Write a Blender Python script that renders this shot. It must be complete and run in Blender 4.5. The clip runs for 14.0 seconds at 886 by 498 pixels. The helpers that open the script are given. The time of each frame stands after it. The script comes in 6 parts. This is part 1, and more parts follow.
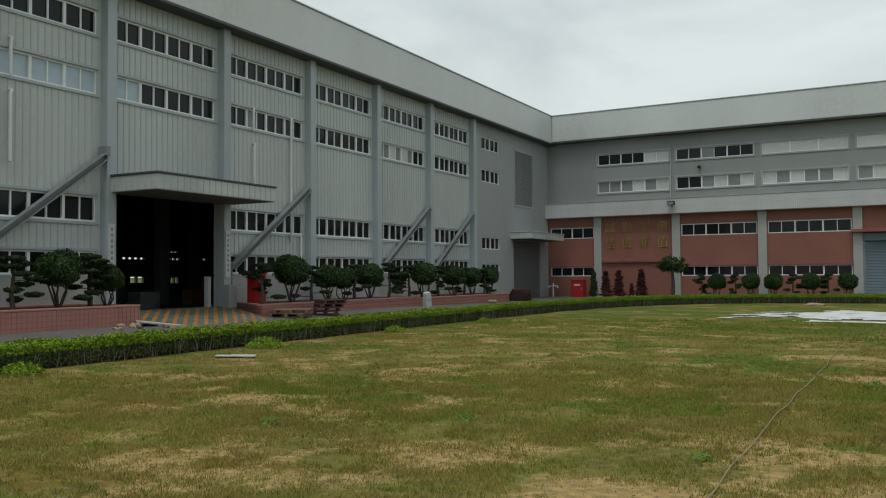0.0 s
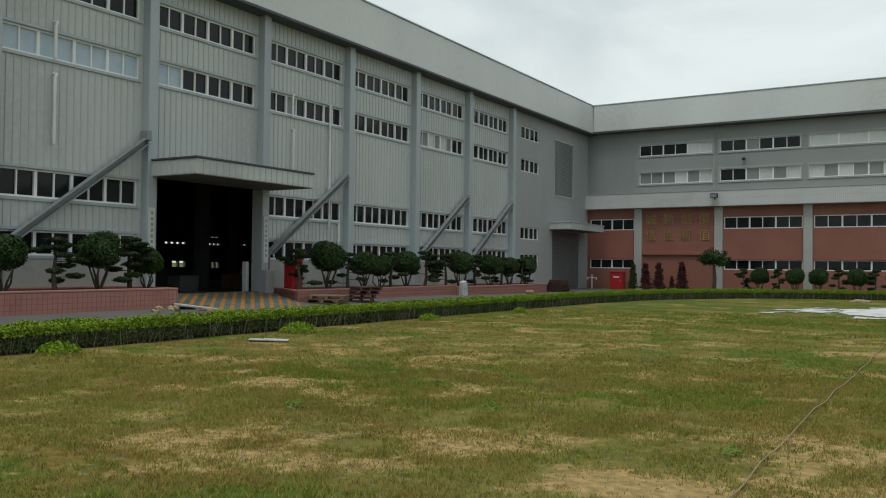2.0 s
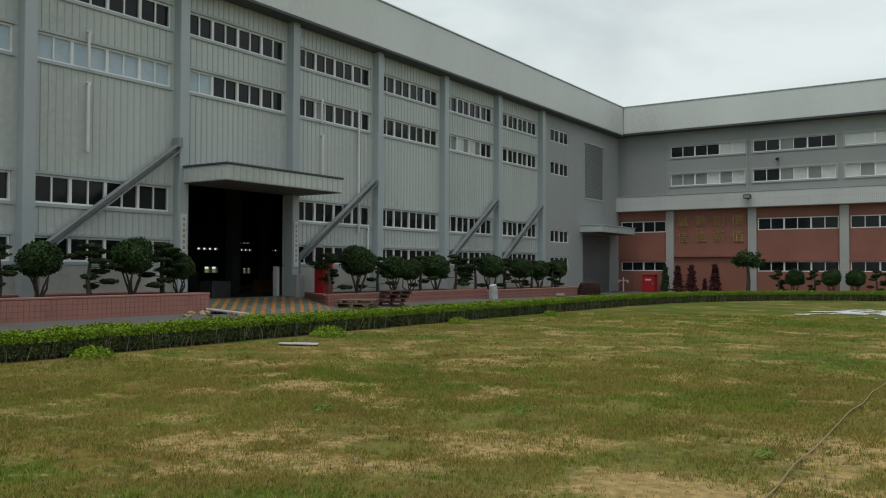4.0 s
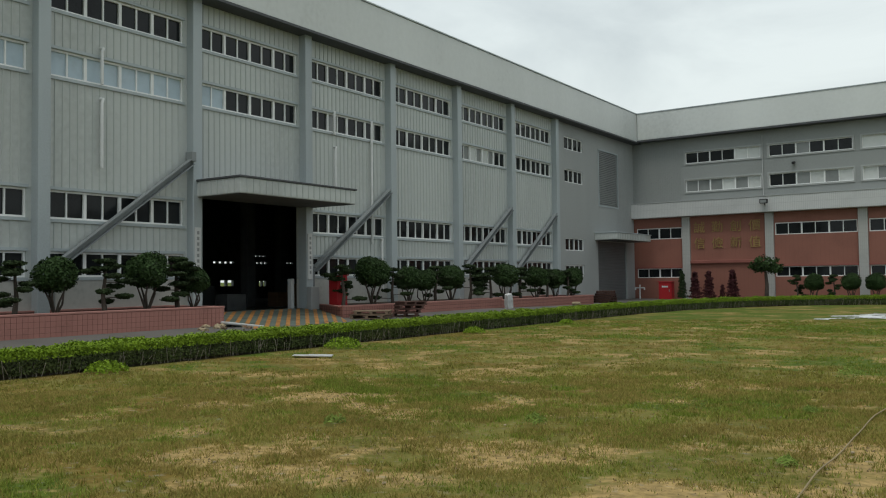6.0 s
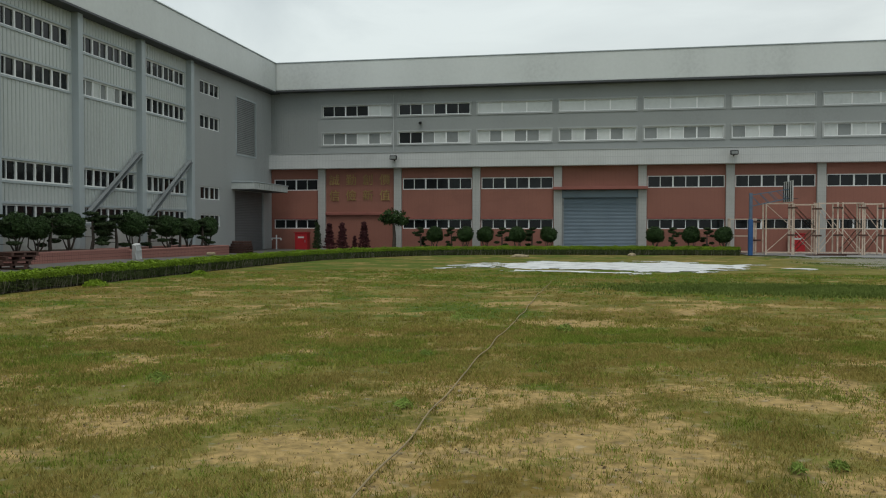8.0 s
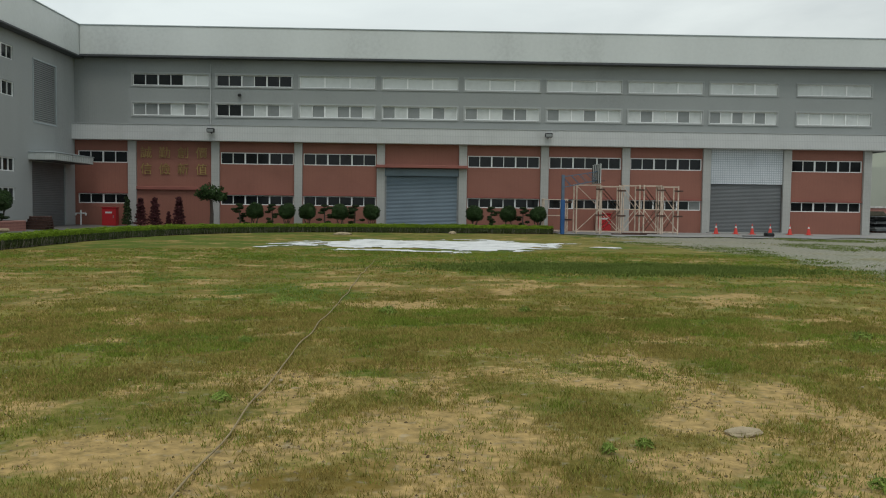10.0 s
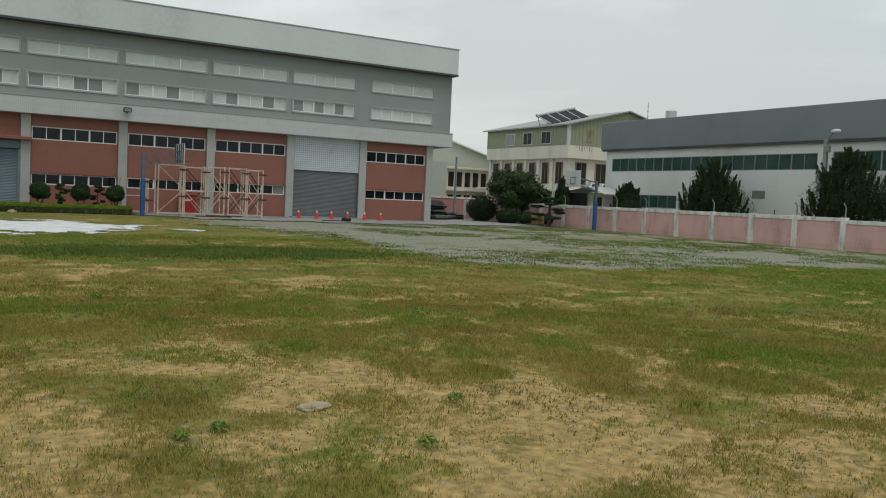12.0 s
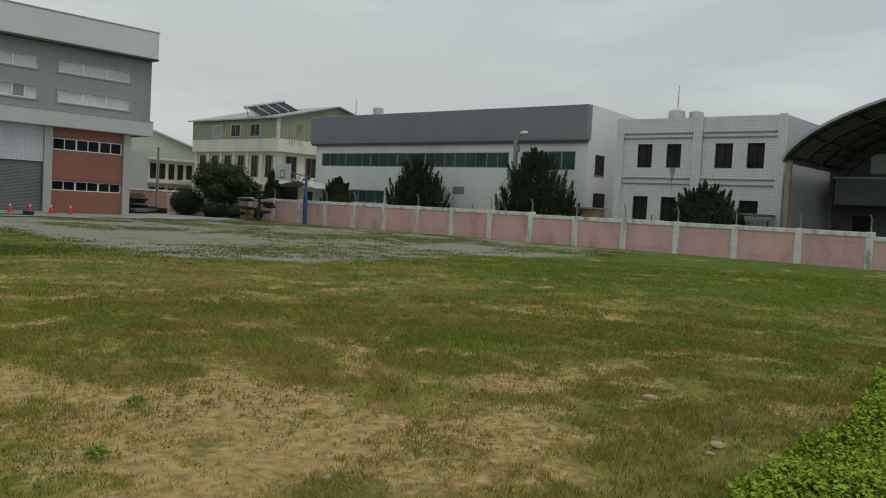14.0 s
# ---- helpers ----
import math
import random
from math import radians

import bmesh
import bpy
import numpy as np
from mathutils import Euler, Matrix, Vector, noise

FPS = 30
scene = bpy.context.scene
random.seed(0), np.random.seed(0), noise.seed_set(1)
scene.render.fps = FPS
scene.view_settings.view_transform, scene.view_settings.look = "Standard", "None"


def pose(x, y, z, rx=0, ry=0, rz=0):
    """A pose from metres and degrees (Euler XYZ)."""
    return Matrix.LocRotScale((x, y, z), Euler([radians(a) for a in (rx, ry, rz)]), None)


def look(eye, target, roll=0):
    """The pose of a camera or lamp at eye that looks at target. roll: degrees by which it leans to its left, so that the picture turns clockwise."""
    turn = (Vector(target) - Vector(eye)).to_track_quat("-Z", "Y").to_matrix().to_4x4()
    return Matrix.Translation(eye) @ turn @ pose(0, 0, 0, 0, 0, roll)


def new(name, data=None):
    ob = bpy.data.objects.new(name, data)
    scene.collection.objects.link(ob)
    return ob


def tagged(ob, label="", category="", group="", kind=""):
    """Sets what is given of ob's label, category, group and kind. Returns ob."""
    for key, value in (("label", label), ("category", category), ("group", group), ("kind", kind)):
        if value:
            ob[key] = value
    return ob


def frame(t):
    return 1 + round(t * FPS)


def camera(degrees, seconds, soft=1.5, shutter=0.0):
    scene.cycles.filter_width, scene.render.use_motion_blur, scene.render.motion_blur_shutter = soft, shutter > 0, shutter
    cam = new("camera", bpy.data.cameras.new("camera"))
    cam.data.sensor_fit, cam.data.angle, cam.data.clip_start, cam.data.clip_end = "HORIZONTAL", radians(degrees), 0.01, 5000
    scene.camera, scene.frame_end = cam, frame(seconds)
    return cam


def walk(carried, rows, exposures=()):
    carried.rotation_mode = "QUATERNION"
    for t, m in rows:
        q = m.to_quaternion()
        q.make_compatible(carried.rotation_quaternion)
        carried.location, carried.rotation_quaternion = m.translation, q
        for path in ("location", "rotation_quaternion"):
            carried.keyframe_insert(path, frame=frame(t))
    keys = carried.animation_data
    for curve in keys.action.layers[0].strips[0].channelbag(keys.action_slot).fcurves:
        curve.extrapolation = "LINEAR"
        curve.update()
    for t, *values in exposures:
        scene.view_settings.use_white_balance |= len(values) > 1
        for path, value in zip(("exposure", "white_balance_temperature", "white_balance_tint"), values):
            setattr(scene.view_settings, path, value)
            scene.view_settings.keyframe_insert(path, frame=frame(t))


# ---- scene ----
cam = camera(56.07, 14.0, soft=1.1)
PATH = [
    (0.0, pose(-0.190, -0.376, 1.600, 91.754, 0.387, 29.356)),
    (0.5, pose(-0.174, -0.403, 1.591, 91.567, 0.338, 29.446)),
    (1.0, pose(-0.196, -0.355, 1.569, 91.243, 0.129, 30.133)),
    (1.5, pose(-0.155, -0.276, 1.564, 91.045, -0.295, 31.131)),
    (2.0, pose(-0.137, -0.218, 1.559, 91.052, -0.610, 32.085)),
    (4.5, pose(-0.114, -0.144, 1.528, 91.622, 0.251, 35.980)),
    (5.0, pose(-0.124, -0.085, 1.516, 92.183, 0.458, 38.496)),
    (5.5, pose(-0.170, -0.007, 1.493, 92.450, 0.525, 38.597)),
    (6.0, pose(-0.135, -0.061, 1.512, 92.065, 0.684, 35.293)),
    (6.5, pose(-0.156, -0.016, 1.538, 90.926, 0.733, 27.912)),
    (7.0, pose(-0.189, 0.115, 1.529, 89.891, 0.555, 20.103)),
    (7.5, pose(-0.136, 0.120, 1.517, 89.086, 0.247, 14.349)),
    (10.0, pose(-0.162, 0.252, 1.608, 86.928, -0.731, -1.406)),
    (10.5, pose(-0.142, 0.218, 1.612, 86.545, -1.029, -8.269)),
    (11.0, pose(-0.130, 0.226, 1.611, 86.330, -1.503, -15.172)),
    (11.5, pose(-0.135, 0.171, 1.624, 86.317, -2.002, -22.321)),
    (12.0, pose(-0.106, 0.198, 1.620, 86.582, -2.668, -29.311)),
    (12.5, pose(-0.048, 0.227, 1.618, 86.890, -2.839, -36.059)),
    (13.0, pose(-0.035, 0.269, 1.606, 87.135, -3.013, -42.930)),
    (13.5, pose(0.054, 0.279, 1.579, 87.305, -3.236, -47.857)),
    (14.0, pose(0.184, 0.321, 1.548, 87.235, -3.075, -48.929)),
]
walk(cam, PATH, [(0.0, 0.04), (2.0, 0.16), (4.3, 0.10), (5.0, 0.04), (5.7, 0.20), (7.5, 0.10), (10.0, 0.18), (10.5, 0.06), (11.0, 0.07), (12.0, 0.13), (12.6, -0.06), (14.0, -0.12)])

# ---- sky and light: overcast afternoon ----
world = bpy.data.worlds.new("overcast_sky")
scene.world = world
world.use_nodes = True
wt = world.node_tree
wt.nodes.clear()


def link(tree, a, b):
    tree.links.new(a, b)


w_out = wt.nodes.new("ShaderNodeOutputWorld")
w_bg = wt.nodes.new("ShaderNodeBackground")
w_sky = wt.nodes.new("ShaderNodeTexSky")
w_sky.sky_type = "NISHITA"
w_sky.sun_disc = False
w_sky.sun_elevation, w_sky.sun_rotation = radians(48), radians(35)
w_sky.air_density, w_sky.dust_density = 1.5, 4.0
w_bright = wt.nodes.new("ShaderNodeVectorMath")
w_bright.operation = "SCALE"
w_bright.inputs["Scale"].default_value = 0.10
link(wt, w_sky.outputs["Color"], w_bright.inputs[0])
w_tc = wt.nodes.new("ShaderNodeTexCoord")
w_map = wt.nodes.new("ShaderNodeMapping")
w_map.inputs["Scale"].default_value = (1.0, 1.0, 3.2)
link(wt, w_tc.outputs["Generated"], w_map.inputs["Vector"])
w_noise = wt.nodes.new("ShaderNodeTexNoise")
w_noise.inputs["Scale"].default_value = 2.1
w_noise.inputs["Detail"].default_value = 6
w_noise.inputs["Roughness"].default_value = 0.55
w_noise.inputs["Distortion"].default_value = 0.6
link(wt, w_map.outputs["Vector"], w_noise.inputs["Vector"])
w_ramp = wt.nodes.new("ShaderNodeValToRGB")
w_ramp.color_ramp.elements[0].position, w_ramp.color_ramp.elements[0].color = 0.32, (0.42, 0.472, 0.487, 1)
w_ramp.color_ramp.elements[1].position, w_ramp.color_ramp.elements[1].color = 0.70, (0.62, 0.68, 0.677, 1)
w_dot = wt.nodes.new("ShaderNodeVectorMath")
w_dot.operation = "DOT_PRODUCT"
w_dot.inputs[1].default_value = (-0.20, 0.03, -0.02)
link(wt, w_tc.outputs["Generated"], w_dot.inputs[0])
w_sum = wt.nodes.new("ShaderNodeMath")
link(wt, w_noise.outputs["Fac"], w_sum.inputs[0])
link(wt, w_dot.outputs["Value"], w_sum.inputs[1])
link(wt, w_sum.outputs["Value"], w_ramp.inputs["Fac"])
w_mix = wt.nodes.new("ShaderNodeMix")
w_mix.data_type = "RGBA"
w_mix.inputs["Factor"].default_value = 0.9
link(wt, w_bright.outputs["Vector"], w_mix.inputs["A"])
link(wt, w_ramp.outputs["Color"], w_mix.inputs["B"])
link(wt, w_mix.outputs["Result"], w_bg.inputs["Color"])
w_bg.inputs["Strength"].default_value = 1.15
link(wt, w_bg.outputs["Background"], w_out.inputs["Surface"])

sun = new("sun", bpy.data.lights.new("sun", "SUN"))
sun.data.energy, sun.data.angle, sun.data.color = 0.95, radians(25), (1.0, 0.97, 0.92)
sun.matrix_world = look((0, 0, 60), (-4, 26, 0))


# ---- materials ----
def mat(name, col, rough=0.7, metal=0.0, var=0.12, scale=1.5, fine=25.0, bump=0.0, tint=None, spec=0.4, streak=0.0, island=0.0):
    """Principled material with colour variation at two scales, optional bump, vertical streaks and random shift per island or object."""
    m = bpy.data.materials.new(name)
    m.use_nodes = True
    t = m.node_tree
    p = t.nodes["Principled BSDF"]
    p.inputs["Roughness"].default_value, p.inputs["Metallic"].default_value = rough, metal
    p.inputs["Specular IOR Level"].default_value = spec
    geo = t.nodes.new("ShaderNodeNewGeometry")
    big, small = t.nodes.new("ShaderNodeTexNoise"), t.nodes.new("ShaderNodeTexNoise")
    big.inputs["Scale"].default_value, small.inputs["Scale"].default_value = scale, fine
    big.inputs["Detail"].default_value, small.inputs["Detail"].default_value = 4, 3
    t.links.new(geo.outputs["Position"], small.inputs["Vector"])
    if streak:
        mp = t.nodes.new("ShaderNodeMapping")
        mp.inputs["Scale"].default_value = (1, 1, streak)
        t.links.new(geo.outputs["Position"], mp.inputs["Vector"])
        t.links.new(mp.outputs["Vector"], big.inputs["Vector"])
    else:
        t.links.new(geo.outputs["Position"], big.inputs["Vector"])
    add = t.nodes.new("ShaderNodeMath")
    add.operation = "MULTIPLY_ADD"
    add.inputs[1].default_value = 0.35
    t.links.new(small.outputs["Fac"], add.inputs[0])
    t.links.new(big.outputs["Fac"], add.inputs[2])
    src = add.outputs[0]
    if island:
        rnd = t.nodes.new("ShaderNodeMath")
        rnd.operation = "MULTIPLY_ADD"
        rnd.inputs[1].default_value = island
        t.links.new(geo.outputs["Random Per Island"], rnd.inputs[0])
        t.links.new(src, rnd.inputs[2])
        src = rnd.outputs[0]
    ramp = t.nodes.new("ShaderNodeValToRGB")
    lo = tint or tuple(c * (1 - 2.2 * var) for c in col)
    hi = tuple(min(1, c * (1 + 1.2 * var)) for c in col)
    ramp.color_ramp.elements[0].position, ramp.color_ramp.elements[0].color = 0.42, (*lo, 1)
    ramp.color_ramp.elements[1].position, ramp.color_ramp.elements[1].color = 0.88 + island * 0.8, (*hi, 1)
    mid = ramp.color_ramp.elements.new(0.62 + island * 0.4)
    mid.color = (*col, 1)
    t.links.new(src, ramp.inputs["Fac"])
    t.links.new(ramp.outputs["Color"], p.inputs["Base Color"])
    if bump:
        b = t.nodes.new("ShaderNodeBump")
        b.inputs["Strength"].default_value, b.inputs["Distance"].default_value = bump, 0.02
        t.links.new(small.outputs["Fac"], b.inputs["Height"])
        t.links.new(b.outputs["Normal"], p.inputs["Normal"])
    return m


def tile_mat(name, col, joint, size, gap, rough=0.45, swap="xz", var=0.06):
    """Small glazed facing tiles with recessed joints, laid on an upright face; swap picks the face's two axes."""
    m = mat(name, col, rough, var=var, scale=0.8, fine=9)
    t = m.node_tree
    p = t.nodes["Principled BSDF"]
    base = p.inputs["Base Color"].links[0].from_socket
    tc = t.nodes.new("ShaderNodeTexCoord")
    sep, com = t.nodes.new("ShaderNodeSeparateXYZ"), t.nodes.new("ShaderNodeCombineXYZ")
    t.links.new(tc.outputs["Object"], sep.inputs[0])
    t.links.new(sep.outputs["XYZ".index(swap[0].upper())], com.inputs[0])
    t.links.new(sep.outputs["XYZ".index(swap[1].upper())], com.inputs[1])
    br = t.nodes.new("ShaderNodeTexBrick")
    br.offset = 0.0
    br.inputs["Color1"].default_value = br.inputs["Color2"].default_value = (1, 1, 1, 1)
    br.inputs["Mortar"].default_value = (0, 0, 0, 1)
    br.inputs["Scale"].default_value = 1.0
    br.inputs["Brick Width"].default_value, br.inputs["Row Height"].default_value = size
    br.inputs["Mortar Size"].default_value = gap
    t.links.new(com.outputs[0], br.inputs["Vector"])
    mix = t.nodes.new("ShaderNodeMix")
    mix.data_type = "RGBA"
    mix.inputs["A"].default_value = (*joint, 1)
    t.links.new(br.outputs["Color"], mix.inputs["Factor"])
    t.links.new(base, mix.inputs["B"])
    t.links.new(mix.outputs["Result"], p.inputs["Base Color"])
    b = t.nodes.new("ShaderNodeBump")
    b.inputs["Strength"].default_value, b.inputs["Distance"].default_value = 0.5, 0.01
    t.links.new(br.outputs["Color"], b.inputs["Height"])
    t.links.new(b.outputs["Normal"], p.inputs["Normal"])
    return m


M = {
    "clad": mat("grey_cladding", (0.515, 0.543, 0.526), 0.5, var=0.08, scale=0.35, fine=6, streak=0.12),
    # a little darker than the cladding: rib shade is put into the colour
    "rib": mat("shade_toned_rib", (0.465, 0.492, 0.478), 0.5, var=0.05, scale=0.4),
    "column": mat("painted_steel_column", (0.41, 0.457, 0.473), 0.5, var=0.07, scale=0.6, streak=0.2),
    "fascia": mat("fascia_sheet", (0.60, 0.625, 0.608), 0.45, var=0.08, scale=0.25, fine=5, streak=0.12),
    "trim": mat("dark_eave_trim", (0.07, 0.075, 0.08), 0.6, var=0.1),
    "bwall": mat("grey_rendered_wall", (0.285, 0.302, 0.295), 0.7, var=0.06, scale=0.3, fine=8, streak=0.2),
    "smooth": mat("grey_concrete_wall", (0.36, 0.375, 0.37), 0.75, var=0.06, scale=0.4, fine=8, streak=0.2),
    "white_frame": mat("white_aluminium_frame", (0.80, 0.81, 0.80), 0.4, var=0.04, scale=2),
    "glass": mat("dark_window_glass", (0.013, 0.015, 0.016), 0.06, var=0.35, scale=0.8, spec=0.25),
    "frost": mat("frosted_white_pane", (0.56, 0.585, 0.57), 0.3, var=0.08, scale=0.5, fine=4),
    "greypane": mat("grey_reflective_pane", (0.23, 0.245, 0.24), 0.2, var=0.08, scale=0.7, fine=3),
    "blind": mat("pale_blue_blind_behind_glass", (0.44, 0.54, 0.61), 0.25, var=0.06, scale=1.0, fine=4),
    "band": tile_mat("pale_tile_band", (0.54, 0.55, 0.54), (0.45, 0.46, 0.46), (0.10, 0.48), 0.010),
    "pier": tile_mat("grey_tiled_pier", (0.43, 0.43, 0.41), (0.37, 0.37, 0.35), (0.10, 0.24), 0.008),
    "red": tile_mat("red_tiled_wall", (0.30, 0.125, 0.09), (0.25, 0.10, 0.075), (0.24, 0.06), 0.006, 0.6),
    "white_tile": tile_mat("white_square_tile", (0.60, 0.63, 0.66), (0.36, 0.40, 0.44), (0.14, 0.14), 0.017),
    "redtrim": mat("red_painted_ledge", (0.27, 0.095, 0.075), 0.6, var=0.12, scale=1),
    "shutter_blue": mat("blue_grey_roller_shutter", (0.17, 0.225, 0.27), 0.45, var=0.06, scale=0.8, metal=0.1),
    "shutter_grey": mat("grey_roller_shutter", (0.155, 0.165, 0.17), 0.45, var=0.06, scale=0.8, metal=0.1),
    "planter": tile_mat("pink_tiled_planter", (0.36, 0.165, 0.135), (0.17, 0.07, 0.06), (0.115, 0.115), 0.008, 0.5),
    "cope": mat("pink_coping", (0.38, 0.185, 0.155), 0.6, var=0.1),
    "soil": mat("planter_soil", (0.055, 0.04, 0.028), 0.95, var=0.2, fine=30, bump=0.6),
    "asphalt": mat("worn_concrete_drive", (0.118, 0.112, 0.102), 0.85, var=0.14, scale=0.5, fine=30, bump=0.25),
    "apron": mat("grey_cement_apron", (0.27, 0.268, 0.255), 0.85, var=0.1, scale=0.4, fine=18, bump=0.2),
    "yellow": mat("worn_yellow_paint", (0.36, 0.165, 0.045), 0.7, var=0.3, scale=4),
    "greenfloor": mat("worn_green_floor_paint", (0.10, 0.125, 0.105), 0.7, var=0.25, scale=2),
    # dark colour stands in for the shade below the canopies
    "soffit": mat("shade_dark_soffit", (0.10, 0.105, 0.105), 0.7, var=0.1),
    # indoor shade is put into this dark grey of the inner faces
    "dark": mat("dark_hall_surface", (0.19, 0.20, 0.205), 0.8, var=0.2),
    "hallfloor": mat("hall_floor", (0.21, 0.23, 0.21), 0.5, var=0.2),
    "galv": mat("galvanised_steel", (0.30, 0.31, 0.31), 0.45, metal=0.5, var=0.12, scale=3),
    "pipe": mat("pale_plastic_pipe", (0.66, 0.67, 0.66), 0.45, var=0.06),
    "black": mat("black_metal", (0.02, 0.02, 0.022), 0.5, var=0.2),
    "pallet": mat("weathered_pallet_wood", (0.17, 0.12, 0.08), 0.85, var=0.25, scale=3, fine=40, bump=0.3),
    "pallet_dark": mat("dark_red_pallet_wood", (0.085, 0.045, 0.035), 0.85, var=0.25, scale=3, fine=40),
    "card": mat("brown_cardboard", (0.24, 0.15, 0.08), 0.85, var=0.12),
    "firered": mat("fire_red_paint", (0.40, 0.02, 0.025), 0.4, var=0.1),
    "gold": mat("gilt_letter", (0.36, 0.24, 0.09), 0.5, metal=0.0, var=0.15),
    "trunk": mat("grey_brown_bark", (0.075, 0.06, 0.048), 0.9, var=0.25, scale=5, fine=40, bump=0.6),
    "leaf": mat("dark_topiary_leaf", (0.026, 0.052, 0.014), 0.65, var=0.35, scale=3, island=0.5, spec=0.2),
    "needle": mat("dark_conifer_foliage", (0.026, 0.042, 0.016), 0.75, var=0.35, scale=2, island=0.5, spec=0.15),
    "ficus": mat("ficus_leaf", (0.032, 0.058, 0.018), 0.6, var=0.35, scale=2, island=0.5, spec=0.2),
    "redshrub": mat("dark_red_shrub_leaf", (0.065, 0.022, 0.024), 0.7, var=0.35, scale=2, island=0.5, spec=0.15),
    "hedgeleaf": mat("bright_hedge_leaf", (0.155, 0.235, 0.019), 0.6, var=0.3, scale=2.5, island=0.55, spec=0.12, tint=(0.058, 0.104, 0.012)),
    "freshleaf": mat("fresh_hedge_leaf", (0.18, 0.25, 0.02), 0.6, var=0.35, scale=7, island=0.7, spec=0.12, tint=(0.048, 0.085, 0.01)),
    # lower hedge leaves: shade near the ground is put into this dull green
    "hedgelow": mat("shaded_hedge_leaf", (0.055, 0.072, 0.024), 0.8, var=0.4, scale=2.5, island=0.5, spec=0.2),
    "weed": mat("weed_leaf", (0.17, 0.235, 0.05), 0.7, var=0.3, scale=3, island=0.5, spec=0.1),
    "brace": mat("painted_brace", (0.235, 0.255, 0.258), 0.55, var=0.08, scale=0.8),
    "twig": mat("hedge_twig", (0.21, 0.19, 0.15), 0.9, var=0.3, scale=6),
    # dark brown paints the shade between the leaves inside a hedge
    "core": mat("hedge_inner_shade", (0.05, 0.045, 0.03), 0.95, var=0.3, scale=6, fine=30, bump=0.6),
    "blue_steel": mat("blue_painted_steel", (0.025, 0.095, 0.26), 0.45, var=0.12, scale=2),
    "blue_dull": mat("faded_blue_steel", (0.10, 0.14, 0.20), 0.5, var=0.15, scale=3),
    "board": mat("white_backboard", (0.60, 0.61, 0.60), 0.4, var=0.06),
    "rust": mat("rust_primer_scaffold", (0.58, 0.47, 0.38), 0.7, var=0.15, scale=4),
    "cone": mat("orange_cone_plastic", (0.62, 0.055, 0.04), 0.45, var=0.08),
    "pink": mat("pink_painted_panel", (0.67, 0.415, 0.40), 0.8, var=0.12, scale=1.2, fine=12, streak=0.4, bump=0.15),
    "wallwhite": mat("weathered_white_wall", (0.64, 0.63, 0.60), 0.8, var=0.24, scale=3.0, fine=12, streak=0.3, bump=0.15),
    "greyroof": mat("slate_grey_roof_band", (0.20, 0.218, 0.235), 0.5, var=0.06, scale=0.4),
    "palewall": mat("pale_grey_factory_wall", (0.72, 0.72, 0.70), 0.75, var=0.07, scale=0.3, fine=6, streak=0.25),
    "greenglass": mat("green_tinted_glass", (0.03, 0.075, 0.062), 0.08, var=0.25, scale=0.4, spec=0.5),
    "office_tile": tile_mat("white_office_tile", (0.72, 0.73, 0.72), (0.50, 0.51, 0.52), (0.13, 0.13), 0.012),
    # grey of the shadow lines painted along the office's white ledges
    "office_line": mat("ledge_shadow_grey", (0.27, 0.28, 0.285), 0.7, var=0.1),
    "brown": mat("brown_stained_pier", (0.30, 0.24, 0.18), 0.8, var=0.3, scale=3, streak=0.3),
    "olive": mat("olive_green_cladding", (0.29, 0.305, 0.20), 0.6, var=0.07, scale=0.5, streak=0.2),
    "cream": mat("cream_rendered_wall", (0.68, 0.64, 0.55), 0.8, var=0.08, scale=0.8, streak=0.25),
    "rooflight": mat("pale_green_sheet_roof", (0.62, 0.64, 0.54), 0.6, var=0.05, scale=0.4),
    "shedwall": mat("faded_green_shed_wall", (0.44, 0.47, 0.40), 0.7, var=0.06, scale=0.4),
    "darkglass": mat("brown_dark_window", (0.03, 0.027, 0.025), 0.25, var=0.3, scale=0.8, spec=0.12),
    "panel": mat("solar_panel", (0.035, 0.038, 0.044), 0.6, var=0.15, spec=0.1),
    "stone": mat("pale_stone", (0.34, 0.275, 0.175), 0.85, var=0.2, scale=8, fine=60, bump=0.4),
    "powder": mat("white_lime_patch", (0.60, 0.61, 0.60), 0.9, var=0.20, scale=1.6, fine=12, bump=0.6),
    "rope": mat("tan_hose", (0.27, 0.21, 0.11), 0.8, var=0.15),
    "sheet": mat("dull_white_board", (0.48, 0.49, 0.48), 0.7, var=0.1, scale=4),
    "bluesign": mat("blue_sign", (0.02, 0.03, 0.22), 0.5, var=0.1),
    "tank": mat("steel_water_tank", (0.50, 0.51, 0.51), 0.3, metal=0.5, var=0.08),
    "wood": mat("plain_timber", (0.36, 0.26, 0.14), 0.8, var=0.12, scale=4),
    "grime": mat("rusty_run_stain", (0.33, 0.26, 0.18), 0.85, var=0.3, scale=4, streak=0.3),
    "archroof": mat("corrugated_arch_roof", (0.17, 0.18, 0.187), 0.6, var=0.15, scale=1),
    "plinth": mat("grey_rendered_plinth", (0.46, 0.46, 0.43), 0.85, var=0.12, scale=1.0, fine=8, streak=0.4),
    # shade below the arched roof is put into this dark grey
    "shadewall": mat("roof_shade_grey_wall", (0.13, 0.138, 0.14), 0.8, var=0.12),
    "archedge": mat("pale_roof_edge", (0.40, 0.42, 0.42), 0.5, var=0.1),
    # inside the hall this dark grey carries the indoor shade in its colour
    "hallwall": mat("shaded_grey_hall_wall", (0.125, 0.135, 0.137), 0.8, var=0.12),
    "car": mat("dark_grey_car_paint", (0.02, 0.022, 0.024), 0.3, var=0.1, spec=0.5),
}


